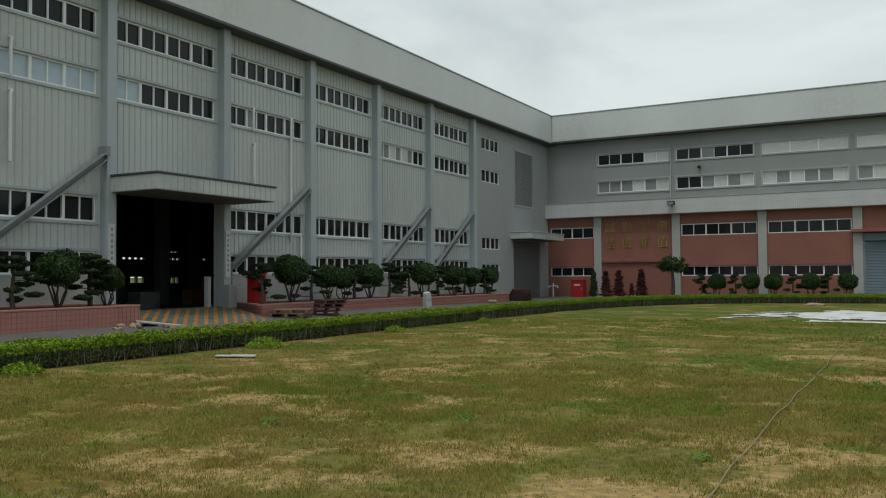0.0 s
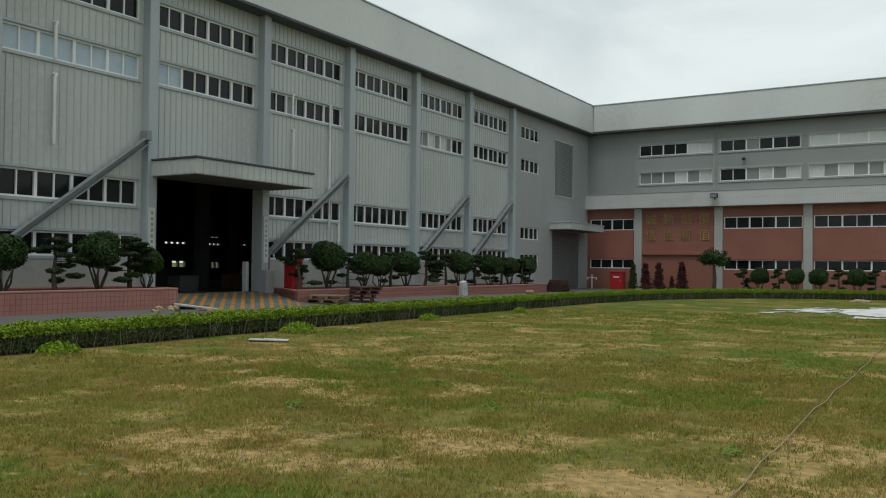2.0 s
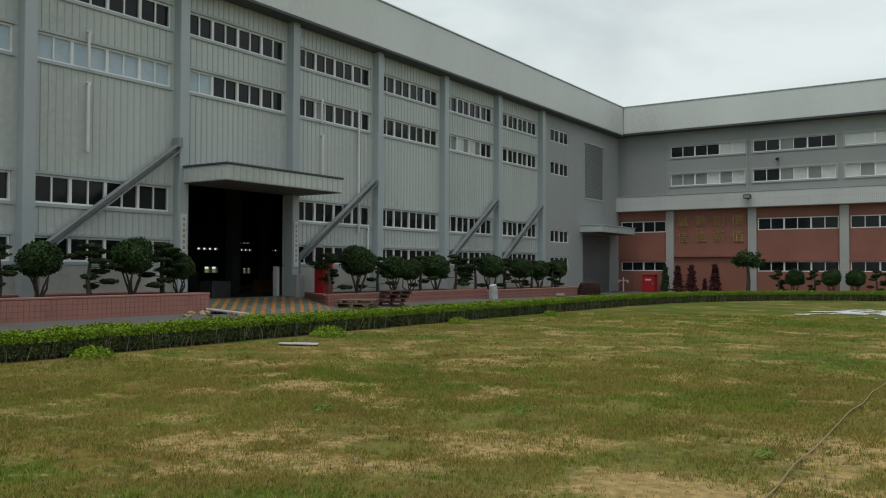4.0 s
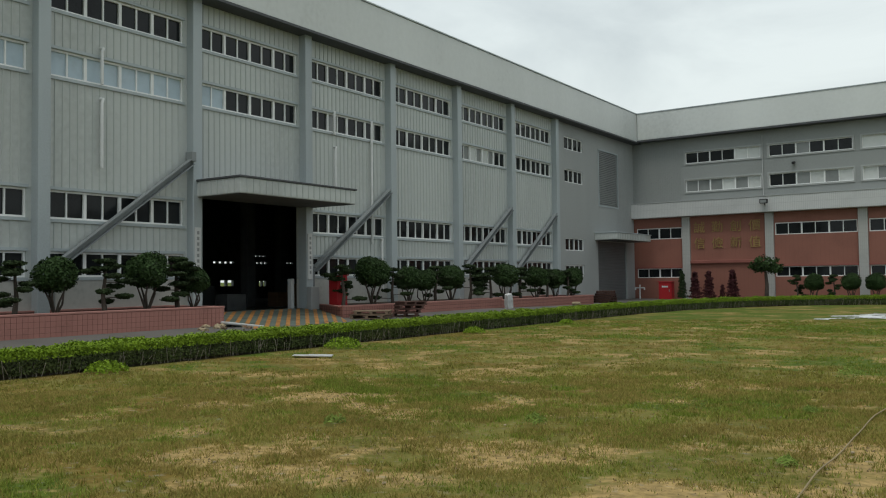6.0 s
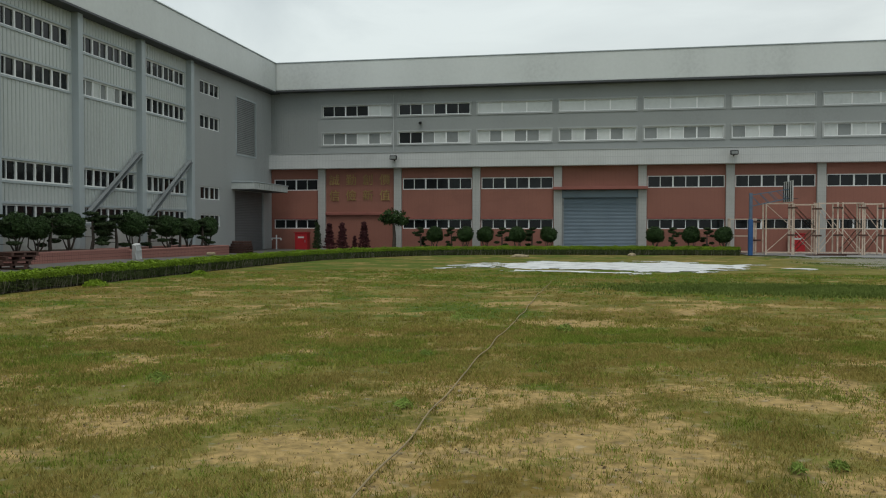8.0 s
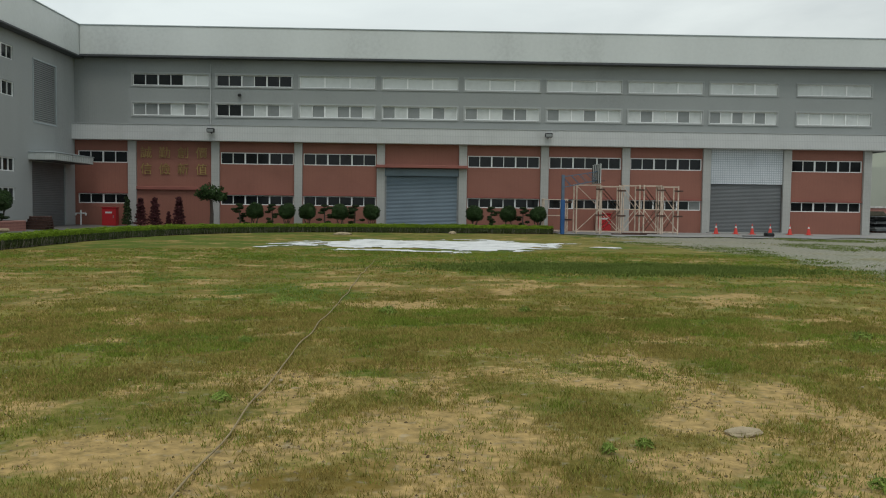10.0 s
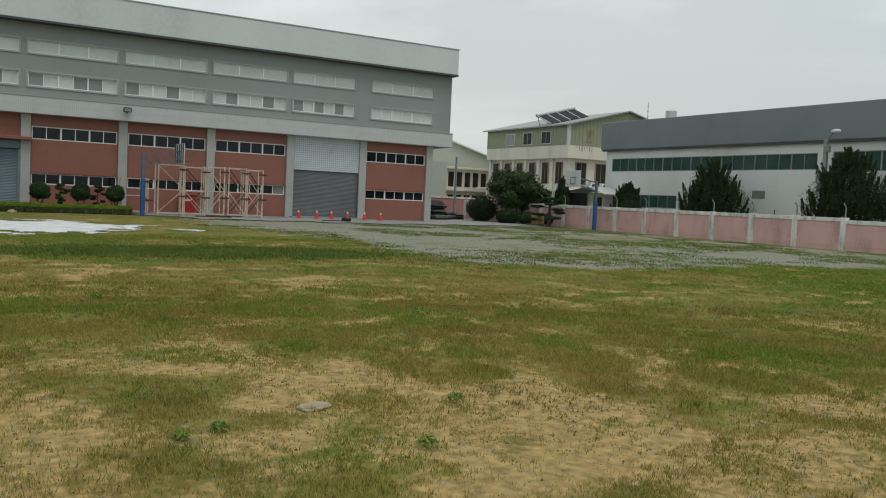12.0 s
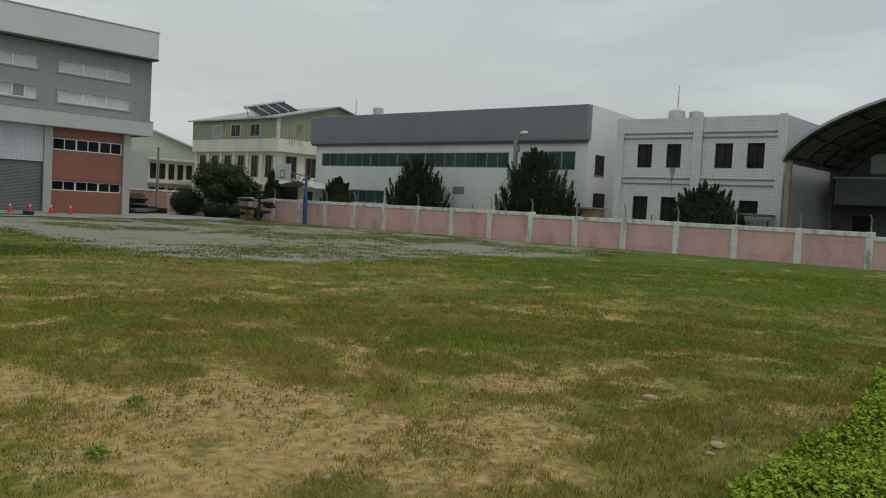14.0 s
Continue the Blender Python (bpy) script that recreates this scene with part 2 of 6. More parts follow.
# ---- building helpers ----
def bx(bm, lo, hi, bevel=0.0):
    """Adds an axis-aligned box; bevelled when asked."""
    v = [bm.verts.new((x, y, z)) for z in (lo[2], hi[2]) for y in (lo[1], hi[1]) for x in (lo[0], hi[0])]
    fs = [bm.faces.new([v[i] for i in q]) for q in ((0, 2, 3, 1), (4, 5, 7, 6), (0, 1, 5, 4), (2, 6, 7, 3), (0, 4, 6, 2), (1, 3, 7, 5))]
    if bevel:
        es = list({e for f in fs for e in f.edges})
        bmesh.ops.bevel(bm, geom=es, offset=bevel, segments=1, affect="EDGES")
    return v


def tube(bm, a, b, r, n=8, r2=None):
    """Adds a round bar from a to b, tapered to r2."""
    a, b = Vector(a), Vector(b)
    q = (b - a).to_track_quat("Z", "Y")
    rings = []
    for c, rr in ((a, r), (b, r if r2 is None else r2)):
        rings.append([bm.verts.new(c + q @ Vector((rr * math.cos(2 * math.pi * i / n), rr * math.sin(2 * math.pi * i / n), 0))) for i in range(n)])
    for i in range(n):
        bm.faces.new((rings[0][i], rings[0][(i + 1) % n], rings[1][(i + 1) % n], rings[1][i]))
    bm.faces.new(rings[0][::-1])
    bm.faces.new(rings[1])


def bar(bm, a, b, w, h):
    """Adds a square bar from a to b."""
    a, b = Vector(a), Vector(b)
    q = (b - a).to_track_quat("Z", "Y")
    rings = [[bm.verts.new(c + q @ Vector((sx * w / 2, sy * h / 2, 0))) for sx, sy in ((-1, -1), (1, -1), (1, 1), (-1, 1))] for c in (a, b)]
    for i in range(4):
        bm.faces.new((rings[0][i], rings[0][(i + 1) % 4], rings[1][(i + 1) % 4], rings[1][i]))
    bm.faces.new(rings[0][::-1])
    bm.faces.new(rings[1])


def poly_prism(bm, pts, axis, lo, hi):
    """Extrudes a polygon given in the two other axes along axis from lo to hi."""
    def at(p, v):
        c = list(p)
        c.insert(axis, v)
        return bm.verts.new(c)
    a, b = [at(p, lo) for p in pts], [at(p, hi) for p in pts]
    n = len(pts)
    bm.faces.new(a)
    bm.faces.new(b[::-1])
    for i in range(n):
        bm.faces.new((a[i], b[i], b[(i + 1) % n], a[(i + 1) % n]))


def to_mesh(name, bm, material):
    bmesh.ops.recalc_face_normals(bm, faces=bm.faces)
    me = bpy.data.meshes.new(name)
    bm.to_mesh(me)
    bm.free()
    me.materials.append(material)
    return me


def part(name, bm, material, parent=None, label="", m=None):
    """Links a bmesh, or a mesh that is already made, as one object under parent."""
    me = bm if isinstance(bm, bpy.types.Mesh) else to_mesh(name, bm, material)
    ob = new(name, me)
    if parent:
        ob.parent = parent
    if m is not None:
        ob.matrix_basis = m
    return tagged(ob, label)


def thing(name, label, category, m=None, group="", kind=""):
    ob = new(name)
    ob.empty_display_size = 0.2
    if m is not None:
        ob.matrix_basis = m
    return tagged(ob, label, category, group, kind)


def solid(name, bm, material, label, category, group="", kind="", m=None):
    return tagged(part(name, bm, material, None, "", m), label, category, group, kind)


def one_box(lo, hi, bevel=0.0):
    bm = bmesh.new()
    bx(bm, lo, hi, bevel)
    return bm


def holed_wall(bm, x0, x1, z0, z1, y0, y1, holes):
    """One welded wall between y0 and y1 with rectangular openings (x0, x1, z0, z1) through it."""
    xs = sorted({round(x, 4) for x in (x0, x1, *[v for h in holes for v in h[:2]]) if x0 <= x <= x1})
    zs = sorted({round(z, 4) for z in (z0, z1, *[v for h in holes for v in h[2:]]) if z0 <= z <= z1})
    full = {(i, k): not any(h[0] < (xs[i] + xs[i + 1]) / 2 < h[1] and h[2] < (zs[k] + zs[k + 1]) / 2 < h[3] for h in holes) for i in range(len(xs) - 1) for k in range(len(zs) - 1)}
    vs = {}

    def v(i, k, s):
        if (i, k, s) not in vs:
            vs[i, k, s] = bm.verts.new((xs[i], (y0, y1)[s], zs[k]))
        return vs[i, k, s]
    for (i, k), on in full.items():
        if not on:
            continue
        for s in (0, 1):
            bm.faces.new((v(i, k, s), v(i + 1, k, s), v(i + 1, k + 1, s), v(i, k + 1, s)))
        for (di, dk), (p, q) in (((-1, 0), ((i, k), (i, k + 1))), ((1, 0), ((i + 1, k), (i + 1, k + 1))), ((0, -1), ((i, k), (i + 1, k))), ((0, 1), ((i, k + 1), (i + 1, k + 1)))):
            if not full.get((i + di, k + dk)):
                bm.faces.new((v(*p, 0), v(*q, 0), v(*q, 1), v(*p, 1)))


PANES = {}


def window(parent, x0, x1, z0, z1, y, kinds, group=2, frame_mat=None, label="", bar_w=0.05):
    """A sliding window band in an opening: outer frame, thick posts between groups, thin ones within them, and one pane a light."""
    frame_mat = frame_mat or M["white_frame"]
    bm = bmesh.new()
    f = bar_w
    bx(bm, (x0, y - 0.03, z0), (x1, y + 0.06, z0 + f))
    bx(bm, (x0, y - 0.03, z1 - f), (x1, y + 0.06, z1))
    n = len(kinds)
    w = (x1 - x0) / n
    for i in range(n + 1):
        c = x0 + i * w
        half = f * (0.9 if i % group == 0 else 0.42)
        a, b = max(x0, c - half), min(x1, c + half)
        if i == 0:
            a, b = x0, x0 + f
        if i == n:
            a, b = x1 - f, x1
        bx(bm, (a, y - 0.028, z0 + f), (b, y + 0.055, z1 - f))
    win = part("window", bm, frame_mat, parent, label)
    for i, k in enumerate(kinds):
        key = (round(w, 3), round(z1 - z0, 3), k)
        if key not in PANES:
            PANES[key] = to_mesh("pane", one_box((0.01, 0, 0.01), (w - 0.01, 0.012, z1 - z0 - 0.02)), M[k])
        part("pane", PANES[key], None, win, "", pose(x0 + i * w, y + 0.02 + 0.018 * (i % 2), z0 + 0.005))
    return win


def shutter(parent, x0, x1, z0, z1, y, material, pitch=0.085, label=""):
    """Roller shutter: curved slats side by side, with a bottom rail."""
    door = part("roller_shutter", one_box((x0, y - 0.02, z0), (x1, y + 0.03, z0 + 0.08)), material, parent, label)
    n = max(1, round((z1 - z0 - 0.08) / pitch))
    h = (z1 - z0 - 0.08) / n
    bm = bmesh.new()
    poly_prism(bm, [(0.03, 0), (0, 0.006), (-0.012, h / 2), (0, h - 0.012), (0.012, h), (0.03, h)], 0, x0, x1)
    slat = to_mesh("slat", bm, material)
    for k in range(n):
        part("slat", slat, None, door, "", pose(0, y, z0 + 0.08 + h * k))
    return door


def curve_pipe(name, pts, r, material, parent=None, label="", m=None):
    cu = bpy.data.curves.new(name, "CURVE")
    cu.dimensions, cu.bevel_depth, cu.bevel_resolution = "3D", r, 2
    sp = cu.splines.new("POLY")
    sp.points.add(len(pts) - 1)
    for q, p in zip(sp.points, pts):
        q.co = (*p, 1)
    cu.materials.append(material)
    ob = new(name, cu)
    if parent:
        ob.parent = parent
    if m is not None:
        ob.matrix_basis = m
    return tagged(ob, label)


TABLES = {}


def fbm(x, y, scale, seed=0, octaves=4):
    """Smooth random field from 0 to 1 over arrays of places."""
    out, amp, tot = np.zeros_like(x, dtype=float), 1.0, 0.0
    if seed not in TABLES:
        TABLES[seed] = np.random.RandomState(seed).rand(6, 256, 256)
    for o in range(octaves):
        tab = TABLES[seed][o]
        u, v = x / scale * 2 ** o + 37.3 * o, y / scale * 2 ** o + 11.7 * o
        i, j = np.floor(u).astype(int), np.floor(v).astype(int)
        a, b = u - i, v - j
        a, b = a * a * (3 - 2 * a), b * b * (3 - 2 * b)
        g = lambda p, q: tab[p % 256, q % 256]
        out += amp * ((g(i, j) * (1 - a) + g(i + 1, j) * a) * (1 - b) + (g(i, j + 1) * (1 - a) + g(i + 1, j + 1) * a) * b)
        tot += amp
        amp *= 0.5
    return out / tot


def leaf_mesh(name, places, normals, size, material, rs, long=1.5):
    """Many small folded leaves, two triangles each, at the places and facing roughly along the normals."""
    n = len(places)
    d = normals + rs.normal(0, 0.55, (n, 3))
    d /= np.linalg.norm(d, axis=1, keepdims=True) + 1e-9
    s = np.cross(d, rs.normal(0, 1, (n, 3)))
    s /= np.linalg.norm(s, axis=1, keepdims=True) + 1e-9
    t = np.cross(d, s)
    z = size * rs.uniform(0.6, 1.35, (n, 1))
    tip, root = places + t * z * long * 0.5, places - t * z * long * 0.5
    a, b = places + s * z * 0.5 + d * z * 0.15, places - s * z * 0.5 + d * z * 0.15
    co = np.stack([root, a, tip, b], 1).reshape(-1, 3)
    k = np.arange(n)[:, None] * 4
    tri = np.concatenate([k + [0, 1, 2], k + [0, 2, 3]], 1).reshape(-1, 3)
    me = bpy.data.meshes.new(name)
    me.vertices.add(len(co))
    me.vertices.foreach_set("co", co.astype(np.float32).ravel())
    me.loops.add(len(tri) * 3)
    me.loops.foreach_set("vertex_index", tri.ravel().astype(np.int32))
    me.polygons.add(len(tri))
    me.polygons.foreach_set("loop_start", (np.arange(len(tri)) * 3).astype(np.int32))
    me.polygons.foreach_set("loop_total", np.full(len(tri), 3, np.int32))
    me.update()
    me.materials.append(material)
    return me


def shell_points(rs, n, centre, radii, inner=0.55, lumps=0.12):
    """Random places in the outer part of a lumpy ellipsoid, and their outward directions."""
    d = rs.normal(0, 1, (n, 3))
    d /= np.linalg.norm(d, axis=1, keepdims=True)
    r = inner + (1 - inner) * rs.rand(n, 1) ** 0.5
    lump = 1 + lumps * np.sin(5 * d[:, :1] + 3 * d[:, 1:2]) * np.cos(4 * d[:, 2:3] + 2 * d[:, 1:2]) + rs.normal(0, lumps * 0.3, (n, 1))
    return np.array(centre) + d * r * lump * np.array(radii), d


# ---- ground ----
def slope(x, y):
    """Height of the ground: level lawn, and a drive that climbs a little towards the long hall."""
    near = np.clip((-13.9 - x) / 7.0, 0, 1.08)
    fall = np.clip((48.0 - y) / 20.0, 0.15, 1.0)
    return 0.40 * near * fall


BARE = [(2.6, 6.6, 1.5, 1.0), (3.5, 5.5, 1.3, 0.9), (1.0, 7.9, 0.9, 0.4), (-1.5, 7.2, 0.9, 0.4), (-1.8, 5.6, 0.9, 0.5), (0.2, 13.4, 1.5, 0.5), (0.1, 6.1, 0.7, 0.5), (6.6, 4.7, 1.1, 0.25), (3.9, 4.1, 1.3, 0.6), (11.5, 6.7, 1.0, 0.3), (14.8, 10.3, 1.3, 0.35), (10.3, 3.7, 0.9, 0.35),
        (-7.9, 8.1, 0.7, 0.25), (-6.9, 7.6, 0.6, 0.25), (-8.6, 6.7, 0.8, 0.25), (-3.9, 6.3, 0.9, 0.4), (-7.3, 11.5, 0.8, 0.3), (-4.6, 11.6, 1.1, 0.6), (-4.7, 4.9, 0.9, 0.35), (-1.5, 8.0, 0.8, 0.5), (-8.3, 23.9, 1.2, 0.4), (-1.6, 17.0, 0.8, 0.4), (6.0, 15.1, 1.2, 0.4)]
RUST = [(1.9, 9.3, 1.3, 0.6), (-0.9, 8.5, 0.7, 0.35), (4.6, 9.9, 1.5, 0.7), (8.3, 12.9, 1.6, 0.7), (5.9, 12.4, 1.2, 0.6), (7.3, 5.0, 0.6, 0.3), (-5.2, 9.3, 1.5, 0.5), (-9.0, 9.6, 1.2, 0.4), (0.4, 15.5, 2.0, 0.6)]


def spots(x, y, places):
    """Highest of several soft-edged spots, with edges torn by noise."""
    e = np.zeros_like(x, dtype=float)
    wx, wy = x + 0.9 * (fbm(x, y, 0.9, 51) - 0.5), y + 0.9 * (fbm(x, y, 0.9, 53) - 0.5)
    for cx, cy, rx, ry in places:
        e = np.maximum(e, np.exp(-(((wx - cx) / rx) ** 2 + ((wy - cy) / ry) ** 2)))
    return e


def bareness(x, y):
    """How sandy the lawn is, from 0 to 1."""
    f = fbm(x, y * 1.5, 1.7, 5) * 0.36 + fbm(x, y, 0.45, 9, 4) * 0.64
    b = f + 0.27 * spots(x, y, BARE) + 0.055 * np.exp(-((x - 2.8) / 4.5) ** 2 - ((y - 5.2) / 2.4) ** 2) - 0.045 * np.clip((y - 16) / 8, 0, 1) - 0.06 * np.clip((x - 8) / 5, 0, 1)
    return np.clip((b - 0.475) / 0.33, 0, 1)


def rustiness(x, y):
    """Where the turf has withered to a red brown, from 0 to 1."""
    f = fbm(x, y * 1.8, 2.2, 61) * 0.5 + fbm(x, y * 1.2, 0.5, 63, 4) * 0.5
    return np.clip((f + 0.24 * spots(x, y, RUST) - 0.05 * np.clip((x - 11) / 4, 0, 1) - 0.08 * np.clip((y - 18) / 5, 0, 1) - 0.48) / 0.24, 0, 1)


def lushness(x, y):
    """Where the turf stays green, from 0 to 1."""
    f = fbm(x, y * 1.6, 2.6, 41) * 0.5 + fbm(x, y * 1.3, 0.7, 43, 4) * 0.5
    far = 0.10 * np.clip((y - 13) / 10, 0, 1) * np.clip((4 - x) / 6, 0, 1) + 0.14 * np.clip((x - 12) / 8, 0, 1) * np.clip((16 - y) / 6, 0, 1)
    far = far + 0.26 * np.clip((x - 15) / 7, 0, 1) * np.clip((26 - y) / 5, 0, 1)
    court = 0.55 * np.exp(-(((x - 5) / 3.6) ** 2 + ((y - 21.5) / 1.6) ** 2)) + 0.14 * np.exp(-(((x - 8) / 6.0) ** 2 + ((y - 26) / 5.0) ** 2))
    return np.clip((f + far + court - 0.49) / 0.20, 0, 1)


def graveliness(x, y):
    """Where grey grit shows through on the ball court."""
    inside = np.clip((x - 8.5 + 0.10 * (y - 20)) / 5, 0, 1) * np.clip((y - 15.5) / 3, 0, 1) * np.clip((38.5 - x) / 3, 0, 1)
    f = fbm(x, y, 4.2, 21) * 0.55 + fbm(x, y, 0.8, 23, 4) * 0.45
    return np.clip((inside * (0.635 + 0.12 * np.clip((y - 38) / 8, 0, 1) - 0.10 * np.clip((x - 26) / 8, 0, 1)) + f - 0.80) / 0.36, 0, 1)


gx = np.concatenate([[-900, -300, -120, -60, -36], np.arange(-24, 40.01, 0.2), [44, 52, 70, 120, 300, 900]])
gy = np.concatenate([[-900, -300, -120, -50, -20, -8], np.arange(-3, 56.01, 0.2), [62, 75, 100, 200, 900]])
GX, GY = np.meshgrid(gx, gy)
lump = (fbm(GX, GY, 1.3, 31) - 0.5) * 0.045 * (GX > -13) * (GX < 37) * (GY < 46)
GZ = slope(GX, GY) + lump - 0.012
nx, ny = len(gx), len(gy)
idx = np.arange(nx * ny).reshape(ny, nx)
quads = np.stack([idx[:-1, :-1], idx[:-1, 1:], idx[1:, 1:], idx[1:, :-1]], -1).reshape(-1, 4)
gme = bpy.data.meshes.new("ground")
gme.from_pydata(np.stack([GX, GY, GZ], -1).reshape(-1, 3).tolist(), [], quads.tolist())
gme.polygons.foreach_set("use_smooth", np.ones(len(quads), bool))
for key, field in (("bare", bareness(GX, GY)), ("grit", graveliness(GX, GY)), ("lush", lushness(GX, GY)), ("rust", rustiness(GX, GY))):
    at = gme.attributes.new(key, "FLOAT", "POINT")
    at.data.foreach_set("value", field.astype(np.float32).ravel())


def lawn_material():
    m = mat("patchy_lawn", (0.148, 0.138, 0.036), 0.95, var=0.35, scale=0.7, fine=34, bump=0.45, spec=0.04, tint=(0.085, 0.094, 0.019))
    t = m.node_tree
    p = t.nodes["Principled BSDF"]
    base = p.inputs["Base Color"].links[0].from_socket
    geo = t.nodes.new("ShaderNodeNewGeometry")

    def layer(colours, attr, scale, amount, under, gain=1.5, lo=0.82, hi=1.5):
        n = t.nodes.new("ShaderNodeTexNoise")
        n.inputs["Scale"].default_value, n.inputs["Detail"].default_value = scale, 5
        t.links.new(geo.outputs["Position"], n.inputs["Vector"])
        a = t.nodes.new("ShaderNodeAttribute")
        a.attribute_name = attr
        mul = t.nodes.new("ShaderNodeMath")
        mul.operation = "MULTIPLY_ADD"
        mul.inputs[1].default_value = gain
        t.links.new(a.outputs["Fac"], mul.inputs[0])
        t.links.new(n.outputs["Fac"], mul.inputs[2])
        r = t.nodes.new("ShaderNodeMapRange")
        r.inputs["From Min"].default_value, r.inputs["From Max"].default_value = lo, hi
        r.inputs["To Max"].default_value = amount
        t.links.new(mul.outputs[0], r.inputs["Value"])
        c = t.nodes.new("ShaderNodeValToRGB")
        c.color_ramp.elements[0].position, c.color_ramp.elements[0].color = 0.3, (*colours[0], 1)
        c.color_ramp.elements[1].position, c.color_ramp.elements[1].color = 0.7, (*colours[1], 1)
        t.links.new(n.outputs["Fac"], c.inputs["Fac"])
        x = t.nodes.new("ShaderNodeMix")
        x.data_type = "RGBA"
        t.links.new(r.outputs["Result"], x.inputs["Factor"])
        t.links.new(under, x.inputs["A"])
        t.links.new(c.outputs["Color"], x.inputs["B"])
        return x.outputs["Result"]
    rusty = layer(((0.125, 0.088, 0.022), (0.22, 0.142, 0.038)), "rust", 7.0, 0.8, base)
    speck = t.nodes.new("ShaderNodeTexNoise")
    speck.inputs["Scale"].default_value, speck.inputs["Detail"].default_value, speck.inputs["Roughness"].default_value = 8.0, 7, 0.7
    t.links.new(geo.outputs["Position"], speck.inputs["Vector"])
    thin = t.nodes.new("ShaderNodeMapRange")
    thin.inputs["From Min"].default_value, thin.inputs["From Max"].default_value, thin.inputs["To Max"].default_value = 0.50, 0.66, 0.7
    t.links.new(speck.outputs["Fac"], thin.inputs["Value"])
    straw = t.nodes.new("ShaderNodeMix")
    straw.data_type = "RGBA"
    straw.inputs["B"].default_value = (0.31, 0.24, 0.085, 1)
    t.links.new(thin.outputs["Result"], straw.inputs["Factor"])
    t.links.new(rusty, straw.inputs["A"])
    lush = layer(((0.055, 0.094, 0.014), (0.112, 0.158, 0.026)), "lush", 8.0, 0.92, straw.outputs["Result"])
    sandy = layer(((0.24, 0.175, 0.075), (0.50, 0.345, 0.145)), "bare", 11.0, 0.94, lush, 1.5, 0.82, 1.40)
    soiled = t.nodes.new("ShaderNodeTexNoise")
    soiled.inputs["Scale"].default_value, soiled.inputs["Detail"].default_value, soiled.inputs["Roughness"].default_value = 4.0, 10, 0.78
    t.links.new(geo.outputs["Position"], soiled.inputs["Vector"])
    dirt = t.nodes.new("ShaderNodeMapRange")
    dirt.inputs["From Min"].default_value, dirt.inputs["From Max"].default_value, dirt.inputs["To Max"].default_value = 0.53, 0.68, 0.75
    t.links.new(soiled.outputs["Fac"], dirt.inputs["Value"])
    dirty = t.nodes.new("ShaderNodeMix")
    dirty.data_type = "RGBA"
    dirty.inputs["B"].default_value = (0.115, 0.086, 0.045, 1)
    t.links.new(dirt.outputs["Result"], dirty.inputs["Factor"])
    t.links.new(sandy, dirty.inputs["A"])
    grit = layer(((0.155, 0.148, 0.112), (0.355, 0.345, 0.295)), "grit", 9.0, 0.9, dirty.outputs["Result"], 0.6, 0.58, 1.0)
    t.links.new(grit, p.inputs["Base Color"])
    return m


gme.materials.append(lawn_material())
tagged(new("ground", gme), "patchy dry lawn with bare sand and grey grit", "ground", kind="structure")


def laid_sheet(name, outline, material, label, category, lift=0.006, step=0.7, kind="structure"):
    """A sheet that follows the ground, clipped from a grid by an outline test."""
    x0, x1, y0, y1, test = outline
    xs, ys = np.arange(x0, x1 + step, step), np.arange(y0, y1 + step, step)
    bm = bmesh.new()
    vs = {}
    for j, y in enumerate(ys):
        for i, x in enumerate(xs):
            vs[i, j] = bm.verts.new((x, y, float(slope(np.array(x), np.array(y))) + lift))
    for j in range(len(ys) - 1):
        for i in range(len(xs) - 1):
            if test(xs[i] + step / 2, ys[j] + step / 2):
                bm.faces.new((vs[i, j], vs[i + 1, j], vs[i + 1, j + 1], vs[i, j + 1]))
    bmesh.ops.delete(bm, geom=[v for v in bm.verts if not v.link_faces], context="VERTS")
    return solid(name, bm, material, label, category, kind=kind)


laid_sheet("road", (-21.3, 7.6, -20.0, 52.2, lambda x, y: x < -14.3 or y > 48.4 or (y > 38 and x < -14.3 + (y - 38) ** 1.5 * 0.12)), M["asphalt"], "worn grey concrete drive before the halls", "road", lift=0.035)


def apron_edge(x, y):
    e = 46.6 if x < 10 else (44.6 if x < 21 else 44.6 + (x - 21) * 0.32)
    return y > e + 0.5 * math.sin(x * 1.7) or (x > 29.4 and y > 49)


laid_sheet("pavement", (7.6, 47.0, 43.5, 90.0, apron_edge), M["apron"], "pale cement apron before the red brick storey", "pavement", lift=0.03, step=0.5)


# ---- long hall with corrugated cladding ----
A_POSE = pose(-21.4, 51.65, 0, 0, 0, 90.76)
hall = thing("factory_hall", "long grey corrugated steel factory hall with window bands", "building", A_POSE)
PITCH, A0, CW = 4.827, 11.03 - 51.65, 0.50
cols = [A0 + PITCH * k for k in range(-3, 7)]
ROWS = [(8.72, 9.43), (6.95, 7.66), (3.20, 3.95), (1.68, 2.34)]
GATE = (cols[4] + CW, cols[5] + 0.14, 0.0, 4.10)
REAR = []
for x0, x1, z0, z1, n in ((-18.95, -17.25, 2.58, 2.76, 4), (-15.85, -14.5, 2.56, 2.76, 4), (-15.6, -14.65, 3.04, 3.16, 3), (-18.4, -17.3, 1.12, 1.70, 2), (-15.3, -14.6, 1.08, 1.62, 2), (-12.9, -12.2, 2.6, 2.76, 2), (-21.5, -20.0, 2.58, 2.76, 4)):
    for j in range(n):
        REAR.append((x0 + (x1 - x0) * j / n + 0.05, x0 + (x1 - x0) * (j + 1) / n - 0.05, z0 + 0.2 * (z1 - z0), z1 - 0.2 * (z1 - z0)))
holes = []
bays = list(zip([c + CW for c in cols], cols[1:]))
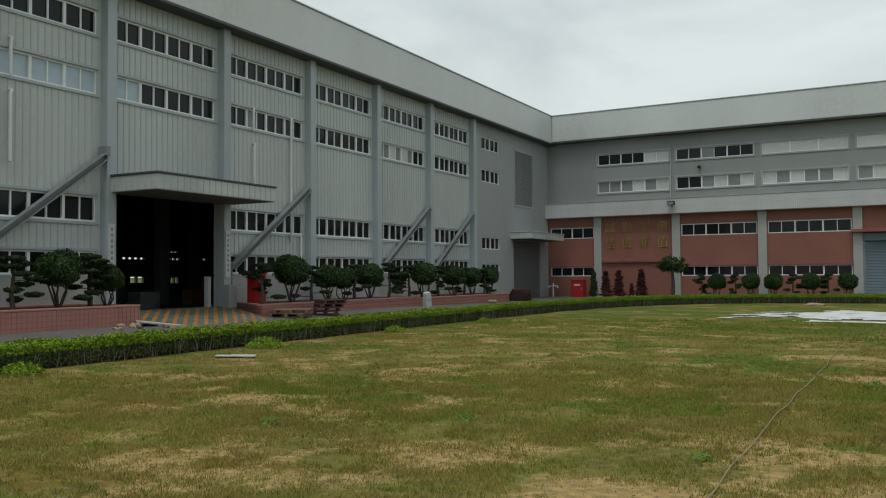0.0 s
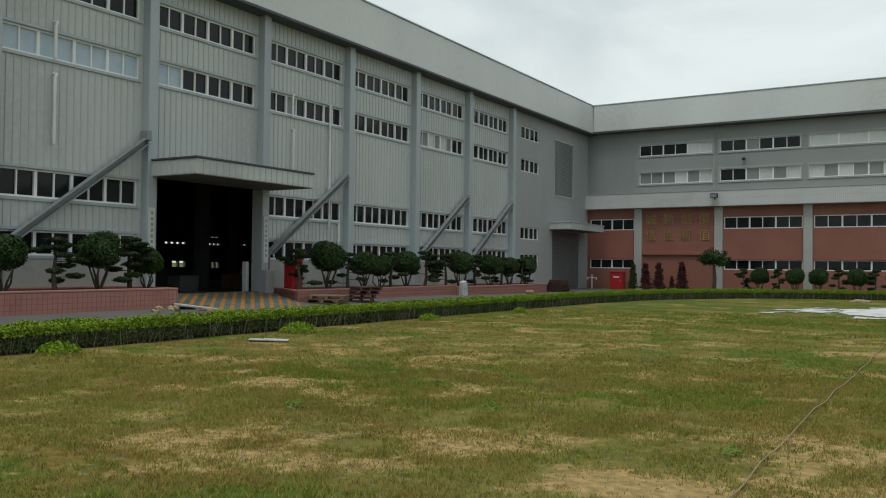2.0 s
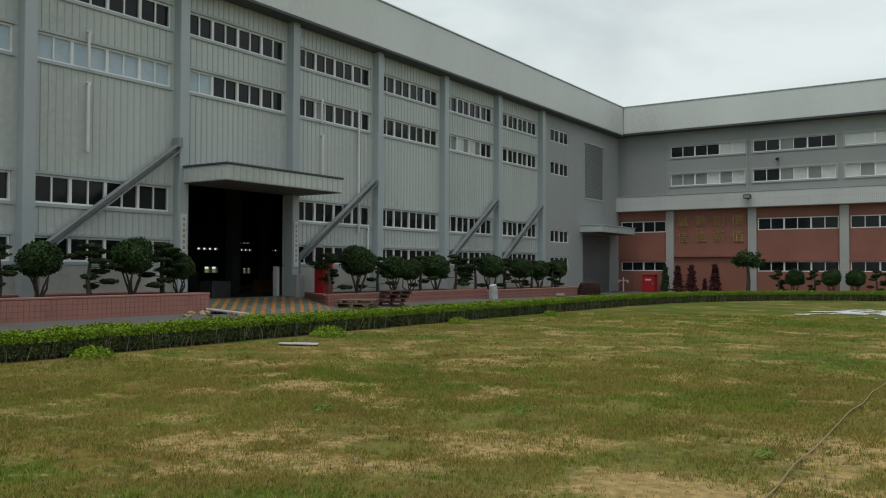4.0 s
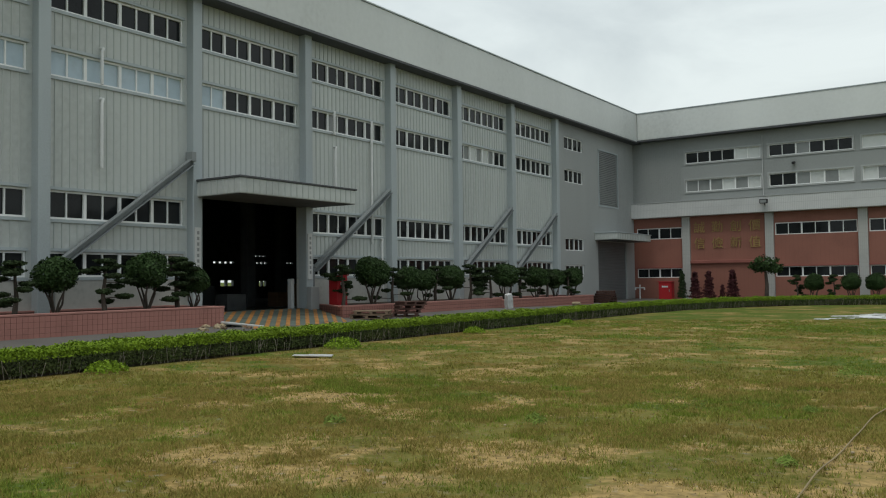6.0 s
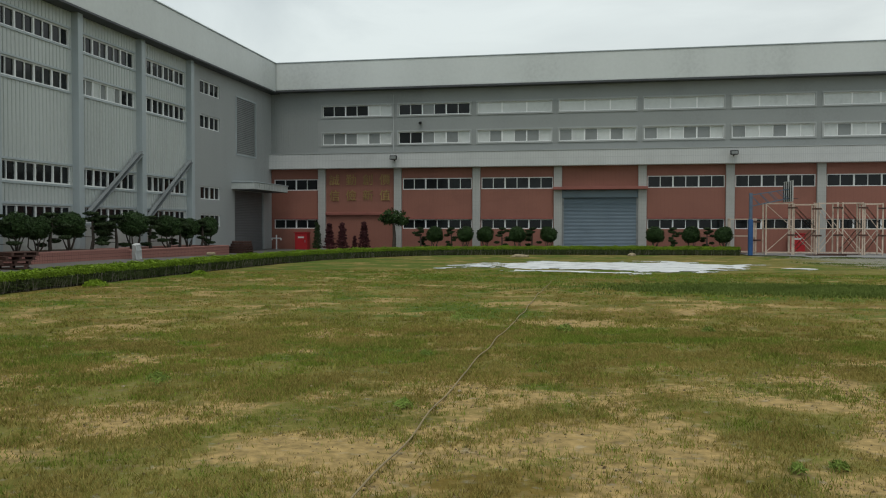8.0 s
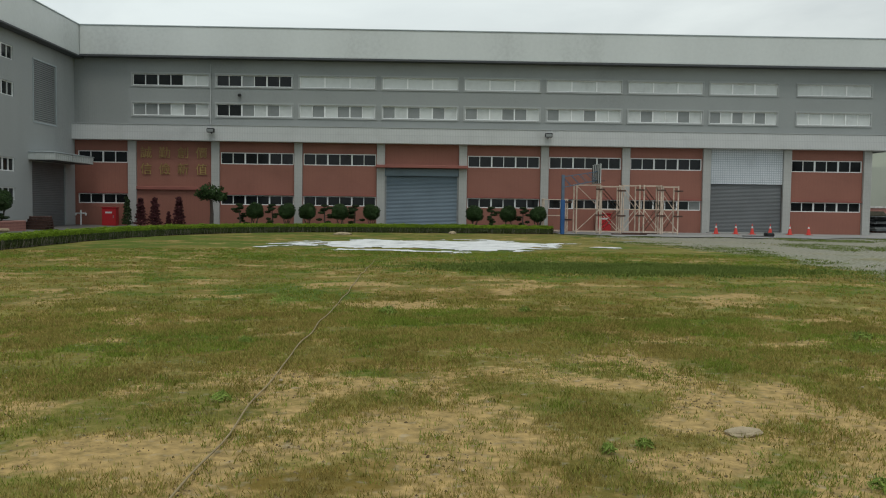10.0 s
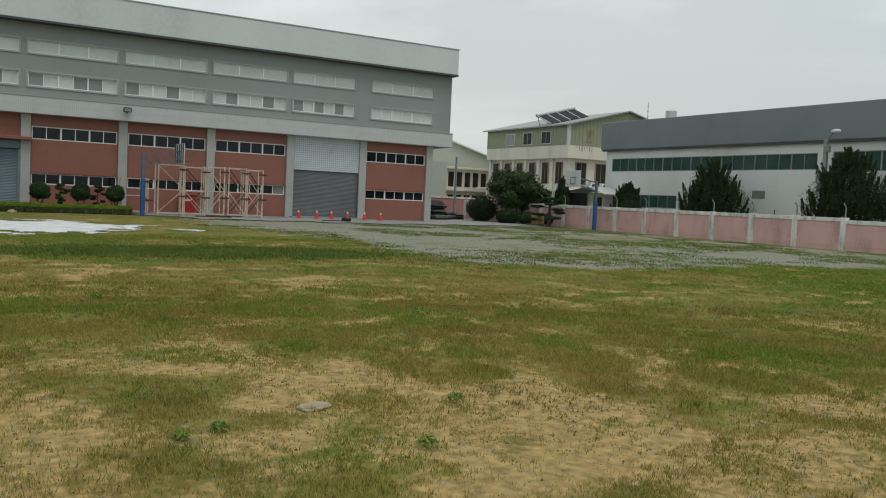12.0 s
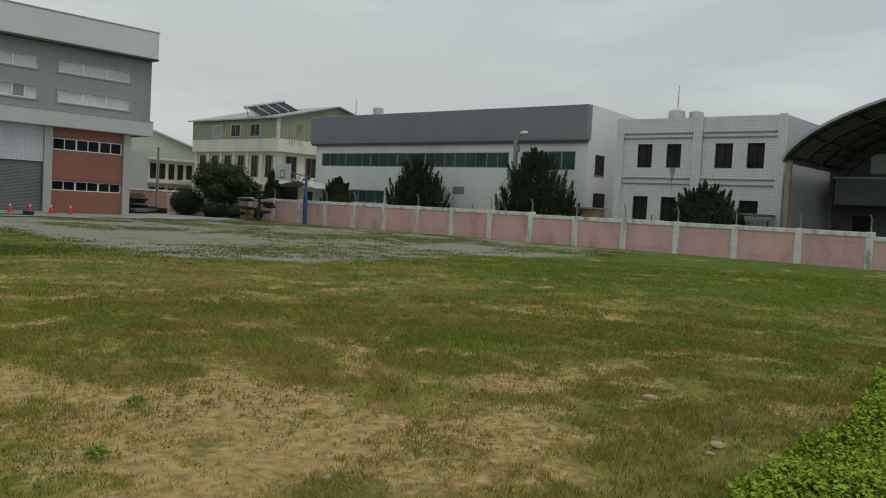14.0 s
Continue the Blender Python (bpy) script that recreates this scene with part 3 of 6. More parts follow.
for i, (a, b) in enumerate(bays):
    for r, (z0, z1) in enumerate(ROWS):
        if i == 4 and r > 1:
            continue
        holes.append((a + 0.04, b - 0.04, z0, z1))
holes.append((GATE[0], GATE[1], -0.5, GATE[3]))
SMALL = [(cols[9] + 1.55, cols[9] + 3.95, z0, z1) for z0, z1 in ((8.70, 9.42), (6.85, 7.58), (3.02, 3.72), (1.55, 2.2))]
holes += SMALL
VENT = (-5.55, -2.55, 5.77, 9.25)
DOOR = (-5.75, -1.35, 0.0, 3.68)
holes += [VENT, (DOOR[0], DOOR[1], -0.5, DOOR[3])]
bm = bmesh.new()
holed_wall(bm, -58.0, cols[9] + CW, 1.62, 10.4, 0.0, 0.22, holes)
part("wall", bm, M["clad"], hall, "grey cladding sheets")
bm = bmesh.new()
holed_wall(bm, -58.0, cols[9] + CW, -0.3, 1.60, -0.03, 0.22, [GATE])
part("plinth", bm, M["plinth"], hall, "pale rendered plinth")
bm = bmesh.new()
holed_wall(bm, cols[9] + CW, 0.0, -0.3, 10.4, -0.05, 0.22, holes)
part("end_wall", bm, M["smooth"], hall, "plain grey end bay")
bm = bmesh.new()
for i, (a, b) in enumerate(bays):
    cuts = [(1.64, ROWS[3][0]), (ROWS[3][1], ROWS[2][0]), (ROWS[2][1], ROWS[1][0]), (ROWS[1][1], ROWS[0][0]), (ROWS[0][1], 10.2)]
    if i == 4:
        cuts = [(4.3, ROWS[1][0]), (ROWS[1][1], ROWS[0][0]), (ROWS[0][1], 10.2)]
    n = 20
    for j in range(1, n):
        x = a + (b - a) * j / n
        for z0, z1 in cuts:
            if z1 - z0 > 0.15:
                poly_prism(bm, [(x - 0.026, 0.0), (x - 0.014, -0.022), (x + 0.014, -0.022), (x + 0.026, 0.0)], 2, z0 + 0.05, z1 - 0.05)
# the darker tone paints the thin shade lines along the ribs
part("cladding_ribs", bm, M["rib"], hall)["kind"] = "stuff"
for i, (a, b) in enumerate(bays):
    for r, (z0, z1) in enumerate(ROWS):
        if i == 4 and r > 1:
            continue
        for z in (z0 - 0.09, z1 + 0.01):
            part("flashing", one_box((a, -0.05, z), (b, 0.02, z + 0.08)), M["column"], hall)
cme = None
for c in cols:
    if cme is None:
        bm = one_box((0.10, -0.30, -0.3), (0.44, 0.1, 10.25), 0.012)
        cme = to_mesh("column", bm, M["column"])
    part("column", cme, None, hall, "", pose(c, 0, 0))
for i, (a, b) in enumerate(bays):
    for r, (z0, z1) in enumerate(ROWS):
        if i == 4 and r > 1:
            continue
        kinds = ["glass"] * 8
        if r == 1 and i <= 3:
            kinds = ["blind"] * 8
        if r == 1 and i == 4:
            kinds = ["blind"] * 2 + ["glass"] * 6
        if r == 1 and i == 5:
            kinds[2] = "greypane"
        if r == 1 and i == 7:
            kinds = ["glass", "greypane", "frost", "greypane", "frost", "greypane", "glass", "glass"]
        window(hall, a + 0.04, b - 0.04, z0, z1, 0.06, kinds, label="white framed sliding window band")
for h in SMALL:
    window(hall, h[0], h[1], h[2], h[3], 0.02, ["glass"] * 4, label="small white framed window")
# louvre
bm = bmesh.new()
for z in (VENT[2], VENT[3] - 0.08):
    bx(bm, (VENT[0], -0.08, z), (VENT[1], 0.05, z + 0.08))
for x in (VENT[0], VENT[1] - 0.08):
    bx(bm, (x, -0.08, VENT[2]), (x + 0.08, 0.05, VENT[3]))
louvre = part("louvre", bm, M["column"], hall, "tall grey ventilation louvre")
lme = None
n = 30
for j in range(n):
    z = VENT[2] + 0.09 + (VENT[3] - VENT[2] - 0.18) * j / n
    if lme is None:
        b2 = bmesh.new()
        poly_prism(b2, [(0.04, 0.09), (-0.05, 0.0), (-0.05, 0.012), (0.04, 0.102)], 0, VENT[0] + 0.08, VENT[1] - 0.08)
        lme = to_mesh("slat", b2, M["smooth"])
    part("slat", lme, None, louvre, "", pose(0, 0, z))
part("louvre_back", one_box((VENT[0], 0.06, VENT[2]), (VENT[1], 0.1, VENT[3])), M["dark"], louvre)
shutter(hall, DOOR[0], DOOR[1], 0.02, DOOR[3], 0.05, M["shutter_grey"], 0.1, "grey roller shutter door")


def canopy(parent, x0, x1, z0, z1, out, label):
    bm = bmesh.new()
    bx(bm, (x0, -out, z0), (x1, -0.01, z1 - 0.06), 0.02)
    body = part("canopy", bm, M["clad"], parent, label)
    # thin dark sheet paints the canopy's shade on its underside
    part("soffit", one_box((x0 + 0.03, -out + 0.03, z0 - 0.012), (x1 - 0.03, -0.03, z0 - 0.002)), M["soffit"], body, "underside with its shade put into the colour")
    part("canopy_cap", one_box((x0 - 0.04, -out - 0.04, z1 - 0.06), (x1 + 0.04, -0.01, z1), 0.01), M["trim"] if out > 1.8 else M["column"], body)
    bm = bmesh.new()
    n = int((x1 - x0) / 0.25)
    for j in range(1, n):
        x = x0 + (x1 - x0) * j / n
        bx(bm, (x - 0.015, -out - 0.018, z0 + 0.03), (x + 0.015, -out, z1 - 0.07))
    for j in range(1, int(out / 0.25)):
        y = -out + 0.25 * j
        bx(bm, (x0 - 0.018, y - 0.015, z0 + 0.03), (x0, y + 0.015, z1 - 0.07))
    part("canopy_ribs", bm, M["rib"], body)["kind"] = "stuff"


canopy(hall, -35.55, -30.45, 4.08, 4.60, 2.2, "ribbed steel canopy over the gate")
canopy(hall, -6.2, -0.75, 3.72, 4.17, 1.45, "small ribbed canopy over the shutter")
# eave fascia
bm = bmesh.new()
bx(bm, (-58.0, -0.62, 10.22), (0.62, 0.22, 12.03), 0.03)
part("eave_fascia", bm, M["fascia"], hall, "smooth pale grey eave fascia")
part("eave_trim", one_box((-58.0, -0.66, 10.14), (0.62, 0.1, 10.22)), M["trim"], hall)
part("eave_cap", one_box((-58.0, -0.66, 12.03), (0.66, 0.25, 12.08)), M["column"], hall)
bm = bmesh.new()
bx(bm, (-58.0, 0.22, 10.9), (0.0, 19.0, 11.1))
part("roof", bm, M["fascia"], hall, "flat grey roof")
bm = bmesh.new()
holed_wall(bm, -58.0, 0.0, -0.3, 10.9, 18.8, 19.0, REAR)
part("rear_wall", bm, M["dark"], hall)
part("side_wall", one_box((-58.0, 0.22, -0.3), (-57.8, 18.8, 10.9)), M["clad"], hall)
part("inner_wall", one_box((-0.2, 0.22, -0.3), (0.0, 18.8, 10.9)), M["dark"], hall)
# slanting braces, drain pipes
def brace_beam(bm, x0, z0, x1, z1, plate):
    """A slanting steel channel: thin web between two flanges, with a gusset at the column."""
    d = Vector((x1 - x0, 0, z1 - z0)).normalized()
    up = Vector((-d.z, 0, d.x))
    for off, half, y0, y1 in ((0.085, 0.012, -0.36, -0.16), (-0.085, 0.012, -0.36, -0.16), (0.0, 0.075, -0.20, -0.18)):
        vs = []
        for x, z in ((x0, z0), (x1, z1)):
            for sgn, y in ((-1, y0), (1, y0), (1, y1), (-1, y1)):
                c = Vector((x, y, z)) + up * (off + sgn * half)
                vs.append(bm.verts.new(c))
        for q in ((0, 1, 5, 4), (1, 2, 6, 5), (2, 3, 7, 6), (3, 0, 4, 7), (3, 2, 1, 0), (4, 5, 6, 7)):
            bm.faces.new([vs[i] for i in q])
    if plate:
        bx(bm, (x1 - 0.05, -0.36, z1 + 0.02), (x1 + 0.10, -0.05, z1 + 0.30))


for k, lift in ((3, 5.12), (5, 5.02), (7, 4.92), (8, 4.92)):
    bm = bmesh.new()
    brace_beam(bm, cols[k] + 0.55, 1.90, cols[k + 1] + 0.06, lift, k == 3)
    part("brace", bm, M["brace"], hall, "slanting steel brace")
    x = cols[k] + 0.62
    curve_pipe("drain_pipe", [(x - 0.3, -0.14, 2.05), (x - 0.05, -0.14, 2.05), (x, -0.14, 1.95), (x, -0.14, 0.4)], 0.05, M["galv"], hall, "grey drain pipe with an elbow")
for x, z0, z1 in ((-42.27, 1.7, 7.6), (-38.62, 4.65, 6.55), (-38.62, 6.95, 7.95), (-35.5, 5.3, 6.7), (-35.5, 6.75, 7.85), (-29.13, 4.9, 6.4), (-29.18, 6.85, 7.7), (-27.04, 2.9, 7.65), (bays[5][1] - 0.3, 1.0, 3.1)):
    curve_pipe("drain_pipe", [(x, -0.12, z0), (x, -0.12, z1 - 0.1), (x + 0.05, -0.10, z1), (x + 0.02, 0.0, z1 + 0.02)], 0.045, M["pipe"], hall, "pale plastic pipe")
# gate jamb boards, with unreadable lettering
for x in (GATE[0] - 0.37, GATE[1] + 0.0):
    sign = part("name_board", one_box((x, -0.34, 1.55), (x + 0.22, -0.302, 3.15), 0.006), M["board"], hall, "tall white notice board")
    for j in range(8):
        part("lettering", one_box((x + 0.07, -0.347, 1.75 + 0.17 * j), (x + 0.15, -0.341, 1.85 + 0.17 * j)), M["galv"], sign)
bm = bmesh.new()
for x in (GATE[0] - 0.10,):
    bx(bm, (x, -0.06, -0.3), (x + 0.14, 0.21, GATE[3]))
part("gate_jamb", bm, M["column"], hall)
part("gate_guard", one_box((GATE[1] - 0.06, -0.55, 0.2), (GATE[1] + 0.34, -0.305, 1.30), 0.02), M["smooth"], hall, "concrete column guard")
# hall inside
solid("hall_floor", one_box((-57.5, 0.1, 0.30), (-0.3, 18.7, 0.43)), M["hallfloor"], "dark green painted hall floor", "floor", kind="structure", m=A_POSE)
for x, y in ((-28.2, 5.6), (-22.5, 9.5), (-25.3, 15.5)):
    solid("steel_column", one_box((x, y, 0.43), (x + 0.45, y + 0.45, 10.8), 0.02), M["hallwall"], "steel column inside the hall, indoor shade in its colour", "column", m=A_POSE)
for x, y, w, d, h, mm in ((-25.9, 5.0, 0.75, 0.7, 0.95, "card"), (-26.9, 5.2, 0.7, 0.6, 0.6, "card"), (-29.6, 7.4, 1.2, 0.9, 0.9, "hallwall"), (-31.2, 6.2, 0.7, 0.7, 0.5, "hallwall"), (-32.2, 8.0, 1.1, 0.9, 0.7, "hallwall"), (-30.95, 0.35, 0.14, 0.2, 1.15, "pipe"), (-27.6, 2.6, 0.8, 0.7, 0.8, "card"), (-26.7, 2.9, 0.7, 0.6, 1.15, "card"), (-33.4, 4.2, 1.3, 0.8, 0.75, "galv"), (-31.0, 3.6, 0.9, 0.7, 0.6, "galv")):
    bm = one_box((x, y, 0.43), (x + w, y + d, 0.43 + h), 0.012)
    bx(bm, (x + 0.02, y - 0.006, 0.43 + h * 0.45), (x + w - 0.02, y, 0.43 + h * 0.55))
    solid("storage_crate", bm, M[mm], "closed storage crate on the hall floor", "crate", "crates in the hall", m=A_POSE)


# ---- wing with red tiled ground storey ----
wing = thing("red_brick_wing", "grey factory wing over a red tiled ground storey", "building", pose(0, 51.65, 0))
BP, B0, BW = 5.05, -18.15, 0.50
bcols = [B0 + BP * k for k in range(10)]
XR = 29.08
ZT, ZL, ZU, ZD = (8.60, 9.30), (6.80, 7.55), (3.90, 4.62), (1.42, 2.02)
holes = []
tops = []
for k in range(9):
    a, b = bcols[k] + 0.32, bcols[k] + 4.90
    if k == 7:
        b = a + 4.2
    if k == 8:
        a, b = bcols[k] + 0.72, bcols[k] + 5.35
    tops.append((a, b))
    holes += [(a, b, *ZT), (a, b, *ZL)]
bm = bmesh.new()
holed_wall(bm, -21.9, XR, 6.2, 10.4, 0.0, 0.22, holes)
part("wall", bm, M["bwall"], wing, "smooth grey upper wall")
for (a, b) in tops:
    for z0, z1 in (ZT, ZL):
        bm = bmesh.new()
        bx(bm, (a - 0.09, -0.05, z0 - 0.09), (b + 0.09, -0.002, z0))
        bx(bm, (a - 0.09, -0.05, z1), (b + 0.09, -0.002, z1 + 0.09))
        bx(bm, (a - 0.09, -0.05, z0), (a, -0.002, z1))
        bx(bm, (b, -0.05, z0), (b + 0.09, -0.002, z1))
        part("window_surround", bm, M["smooth"], wing)
bm = bmesh.new()
for j in range(26):
    x = -21.2 + j * 0.12
    bx(bm, (x, -0.02, 6.25), (x + 0.03, 0.0, 10.2))
part("wall_fluting", bm, M["bwall"], wing)["kind"] = "stuff"
G6 = ["glass"] * 6
TK = [["glass"] * 4 + ["frost"] * 2, ["glass"] * 2 + ["greypane"] + ["glass"] * 3] + [["frost"] * 3 for _ in range(7)]
LK = [["greypane"] * 3 + ["frost", "greypane", "frost"], ["glass", "glass", "greypane", "frost", "greypane", "frost"], ["frost", "greypane", "frost", "greypane", "greypane", "frost"], ["greypane", "frost", "greypane", "frost", "greypane", "frost"],
      ["greypane", "frost", "frost", "greypane", "greypane", "frost"], ["greypane", "frost", "frost", "greypane", "frost", "frost"], ["frost", "greypane", "frost", "frost", "greypane", "frost"], ["greypane", "frost", "greypane", "frost", "greypane", "frost"], ["frost"] * 6]
for k, (a, b) in enumerate(tops):
    window(wing, a, b, *ZT, 0.06, TK[k], group=1 if len(TK[k]) == 3 else 2, label="upper window band with white panels", bar_w=0.045)
    window(wing, a, b, *ZL, 0.06, LK[k], label="lower window band with mixed panes", bar_w=0.045)
part("tile_band", one_box((-21.9, -0.45, 5.26), (XR, 0.22, 6.2), 0.015), M["band"], wing, "projecting band of pale tiles")
part("band_cap", one_box((-21.9, -0.48, 6.2), (XR + 0.02, 0.0, 6.25)), M["smooth"], wing)
# ground storey
holes = []
plan = ["w", "s", "w", "w", "r", "w", "w", "w", "R", "w"]
spans = [(-21.25, bcols[0])] + [(bcols[k] + BW, bcols[k + 1]) for k in range(9)]
for (a, b), what in zip(spans, plan):
    if what == "w":
        holes += [(a + 0.05, b - 0.05, *ZU), (a + 0.05, b - 0.05, *ZD)]
    if what == "r":
        holes.append((a, b, -0.2, 3.85))
    if what == "R":
        holes.append((a, b, -0.2, 3.10))
bm = bmesh.new()
holed_wall(bm, -21.9, bcols[7] + BW, -0.2, 5.26, 0.12, 0.34, holes)
holed_wall(bm, bcols[8], bcols[9] + BW, -0.2, 5.26, 0.12, 0.34, holes)
part("red_wall", bm, M["red"], wing, "red tiled ground storey wall")
a, b = spans[8]
part("white_panel", one_box((a, 0.10, 3.10), (b, 0.34, 5.26)), M["white_tile"], wing, "panel of square white tiles")
pme = to_mesh("pier", one_box((0, -0.06, -0.2), (BW, 0.30, 5.26), 0.02), M["pier"])
for c in bcols:
    part("pier", pme, None, wing, "", pose(c, 0, 0))
part("corner_pier", one_box((bcols[9] + BW - 0.02, 0.3, -0.2), (bcols[9] + BW, 12.0, 5.26)), M["pier"], wing)
for i, ((a, b), what) in enumerate(zip(spans, plan)):
    if what == "w":
        k6 = G6 if i else ["glass"] * 4
        window(wing, a + 0.05, b - 0.05, *ZU, 0.17, k6, label="upper ground storey window")
        window(wing, a + 0.05, b - 0.05, *ZD, 0.17, k6[:-1] + ["greypane"] if i in (7,) else k6, label="lower ground storey window")
        part("sill", one_box((a, 0.02, ZD[1] + 0.01), (b, 0.118, ZD[1] + 0.10)), M["redtrim"], wing)
    if what == "r":
        shutter(wing, a + 0.1, b - 0.1, 0.02, 3.30, 0.22, M["shutter_blue"], 0.085, "blue-grey roller shutter door")
        part("shutter_box", one_box((a, 0.05, 3.32), (b, 0.3, 3.78), 0.02), M["shutter_blue"], wing)
        part("door_lintel", one_box((a - 0.55, -0.45, 3.80), (b + 0.55, 0.12, 3.98), 0.02), M["redtrim"], wing, "red projecting lintel")
        for rail_x in (a, b - 0.1):
            part("guide_rail", one_box((rail_x, 0.12, -0.1), (rail_x + 0.1, 0.3, 3.32)), M["galv"], wing)
    if what == "R":
        shutter(wing, a, b, 0.10, 3.08, 0.20, M["shutter_grey"], 0.085, "grey roller shutter door")
        part("ramp_kerb", one_box((a - 0.2, -0.5, 0.0), (b + 0.2, 0.3, 0.10), 0.02), M["apron"], wing)
a, b = spans[1]
part("sign_ledge", one_box((a, -0.05, 2.28), (b, 0.118, 2.48), 0.02), M["redtrim"], wing, "red ledge below the lettering")
# gilt characters of the motto, right to left in columns
WORDS = [("\u8aa0", "\u4fe1"), ("\u52e4", "\u5109"), ("\u5275", "\u65b0"), ("\u50f9", "\u503c")]
for j, pair in enumerate(WORDS):
    for r, ch in enumerate(pair):
        tx = bpy.data.curves.new("character", "FONT")
        tx.body, tx.size, tx.extrude, tx.align_x, tx.align_y = ch, 0.74, 0.03, "CENTER", "CENTER"
        tx.materials.append(M["gold"])
        ob = new("character", tx)
        ob.parent = wing
        ob.matrix_basis = pose(-17.08 + 1.12 * j, 0.09, 4.50 - 1.0 * r, 90, 0, 0)
# eaves
part("eave_fascia", one_box((-20.76, -0.62, 10.30), (29.2, 0.22, 12.03), 0.03), M["fascia"], wing, "smooth pale grey eave fascia")
part("eave_trim", one_box((-20.76, -0.66, 10.20), (29.22, 0.1, 10.30)), M["trim"], wing)
part("eave_cap", one_box((-20.76, -0.66, 12.03), (29.24, 0.25, 12.08)), M["column"], wing)
part("roof", one_box((-21.9, 0.22, 10.9), (XR, 20.0, 11.1)), M["fascia"], wing, "flat grey roof")
part("end_wall", one_box((XR - 0.22, 0.22, 5.26), (XR, 20.0, 10.9)), M["bwall"], wing)
part("end_fascia", one_box((28.95, 0.22, 10.30), (29.2, 20.0, 12.03), 0.02), M["fascia"], wing)
part("end_wall_low", one_box((bcols[9] + 0.2, 0.34, -0.2), (bcols[9] + 0.45, 20.0, 5.26)), M["red"], wing)
part("rear_wall", one_box((-21.9, 19.8, -0.2), (XR, 20.0, 10.9)), M["dark"], wing)
part("inner_floor", one_box((-21.0, 0.35, 5.3), (XR - 0.3, 19.7, 5.6)), M["dark"], wing)
curve_pipe("drain_pipe", [(-13.12, -0.06, 9.9), (-13.12, -0.06, 6.3), (-13.05, -0.4, 6.25)], 0.03, M["smooth"], wing)


def flood_lamp(m):
    lamp = thing("flood_lamp", "black wall-mounted flood lamp", "lamp", m, "flood lamps on the walls")
    bm = bmesh.new()
    bx(bm, (-0.22, -0.42, 0.0), (0.22, -0.14, 0.26), 0.03)
    part("housing", bm, M["black"], lamp)
    part("lens", one_box((-0.18, -0.435, 0.03), (0.18, -0.42, 0.2)), M["greypane"], lamp)
    bm = bmesh.new()
    bar(bm, (0, -0.2, 0.05), (0, 0.0, -0.05), 0.05, 0.05)
    part("bracket", bm, M["black"], lamp)


flood_lamp(pose(-12.95, 51.2, 5.75))
flood_lamp(pose(7.45, 51.2, 5.75))
flood_lamp(A_POSE @ pose(-42.39, -0.12, 5.65))
bm = bmesh.new()
tube(bm, (-11.35, 51.6, 8.1), (-11.35, 51.35, 8.05), 0.09)
solid("exhaust_vent", bm, M["black"], "small black round exhaust vent", "vent")


# ---- planters before the hall ----
def planter(x0, x1, y0, y1, z0, top, label):
    p = thing("tiled_planter", label, "planter", pose(0, 0, 0), "planters before the hall")
    bm = bmesh.new()
    t = 0.2
    holed = [(x1 - t, x1, y0, y1), (x0, x0 + t, y0, y1), (x0 + t, x1 - t, y0, y0 + t), (x0 + t, x1 - t, y1 - t, y1)]
    for a, b, c, d in holed:
        bx(bm, (a, c, z0), (b, d, top - 0.05))
    me = to_mesh("kerb_wall", bm, tile_planter)
    part("kerb_wall", me, None, p)
    bm = bmesh.new()
    for a, b, c, d in holed:
        bx(bm, (a - 0.015, c - 0.015, top - 0.05), (b + 0.015, d + 0.015, top), 0.008)
    part("coping", bm, M["cope"], p)
    part("soil", one_box((x0 + t, y0 + t, z0), (x1 - t, y1 - t, top - 0.1)), M["soil"], p)


tile_planter = tile_mat("pink_planter_tile", (0.36, 0.165, 0.135), (0.18, 0.075, 0.065), (0.13, 0.13), 0.009, 0.5, swap="yz")
planter(-20.9, -18.4, -2.0, 15.25, 0.1, 0.84, "long pink tiled planter with clipped trees")
pl = thing("tiled_planter", "pink tiled planter beside the gate", "planter", pose(0, 0, 0), "planters before the hall")
bm = bmesh.new()
poly_prism(bm, [(-18.4, 20.1), (-18.4, 30.0), (-20.9, 30.0), (-20.9, 21.5)], 2, 0.1, 0.63)
part("kerb_wall", bm, tile_planter, pl)
bm = bmesh.new()
poly_prism(bm, [(-18.385, 20.08), (-18.385, 30.0), (-18.62, 30.0), (-18.62, 20.35)], 2, 0.63, 0.68)
poly_prism(bm, [(-18.62, 20.12), (-18.62, 20.35), (-20.9, 21.75), (-20.9, 21.48)], 2, 0.631, 0.679)
part("coping", bm, M["cope"], pl)
bm = bmesh.new()
poly_prism(bm, [(-18.63, 20.36), (-18.63, 29.98), (-20.88, 29.98), (-20.88, 21.76)], 2, 0.56, 0.65)
part("soil", bm, M["soil"], pl)
planter(-20.9, -18.4, 30.02, 39.0, 0.05, 0.62, "pink tiled planter towards the corner")

# striped green ramp at the gate
RX0, RX1, RZ0, RZ1 = -17.3, -20.95, float(slope(-17.3, 17.0)) + 0.03, 0.56


def ramp_z(x, lift=0.0):
    return RZ0 + (RZ1 - RZ0) * (x - RX0) / (RX1 - RX0) + lift


def ramp_end(x):
    return 19.2 + 0.75 * (RX0 - x) if x > -18.38 else 20.0 + 0.55 * (-18.38 - x)


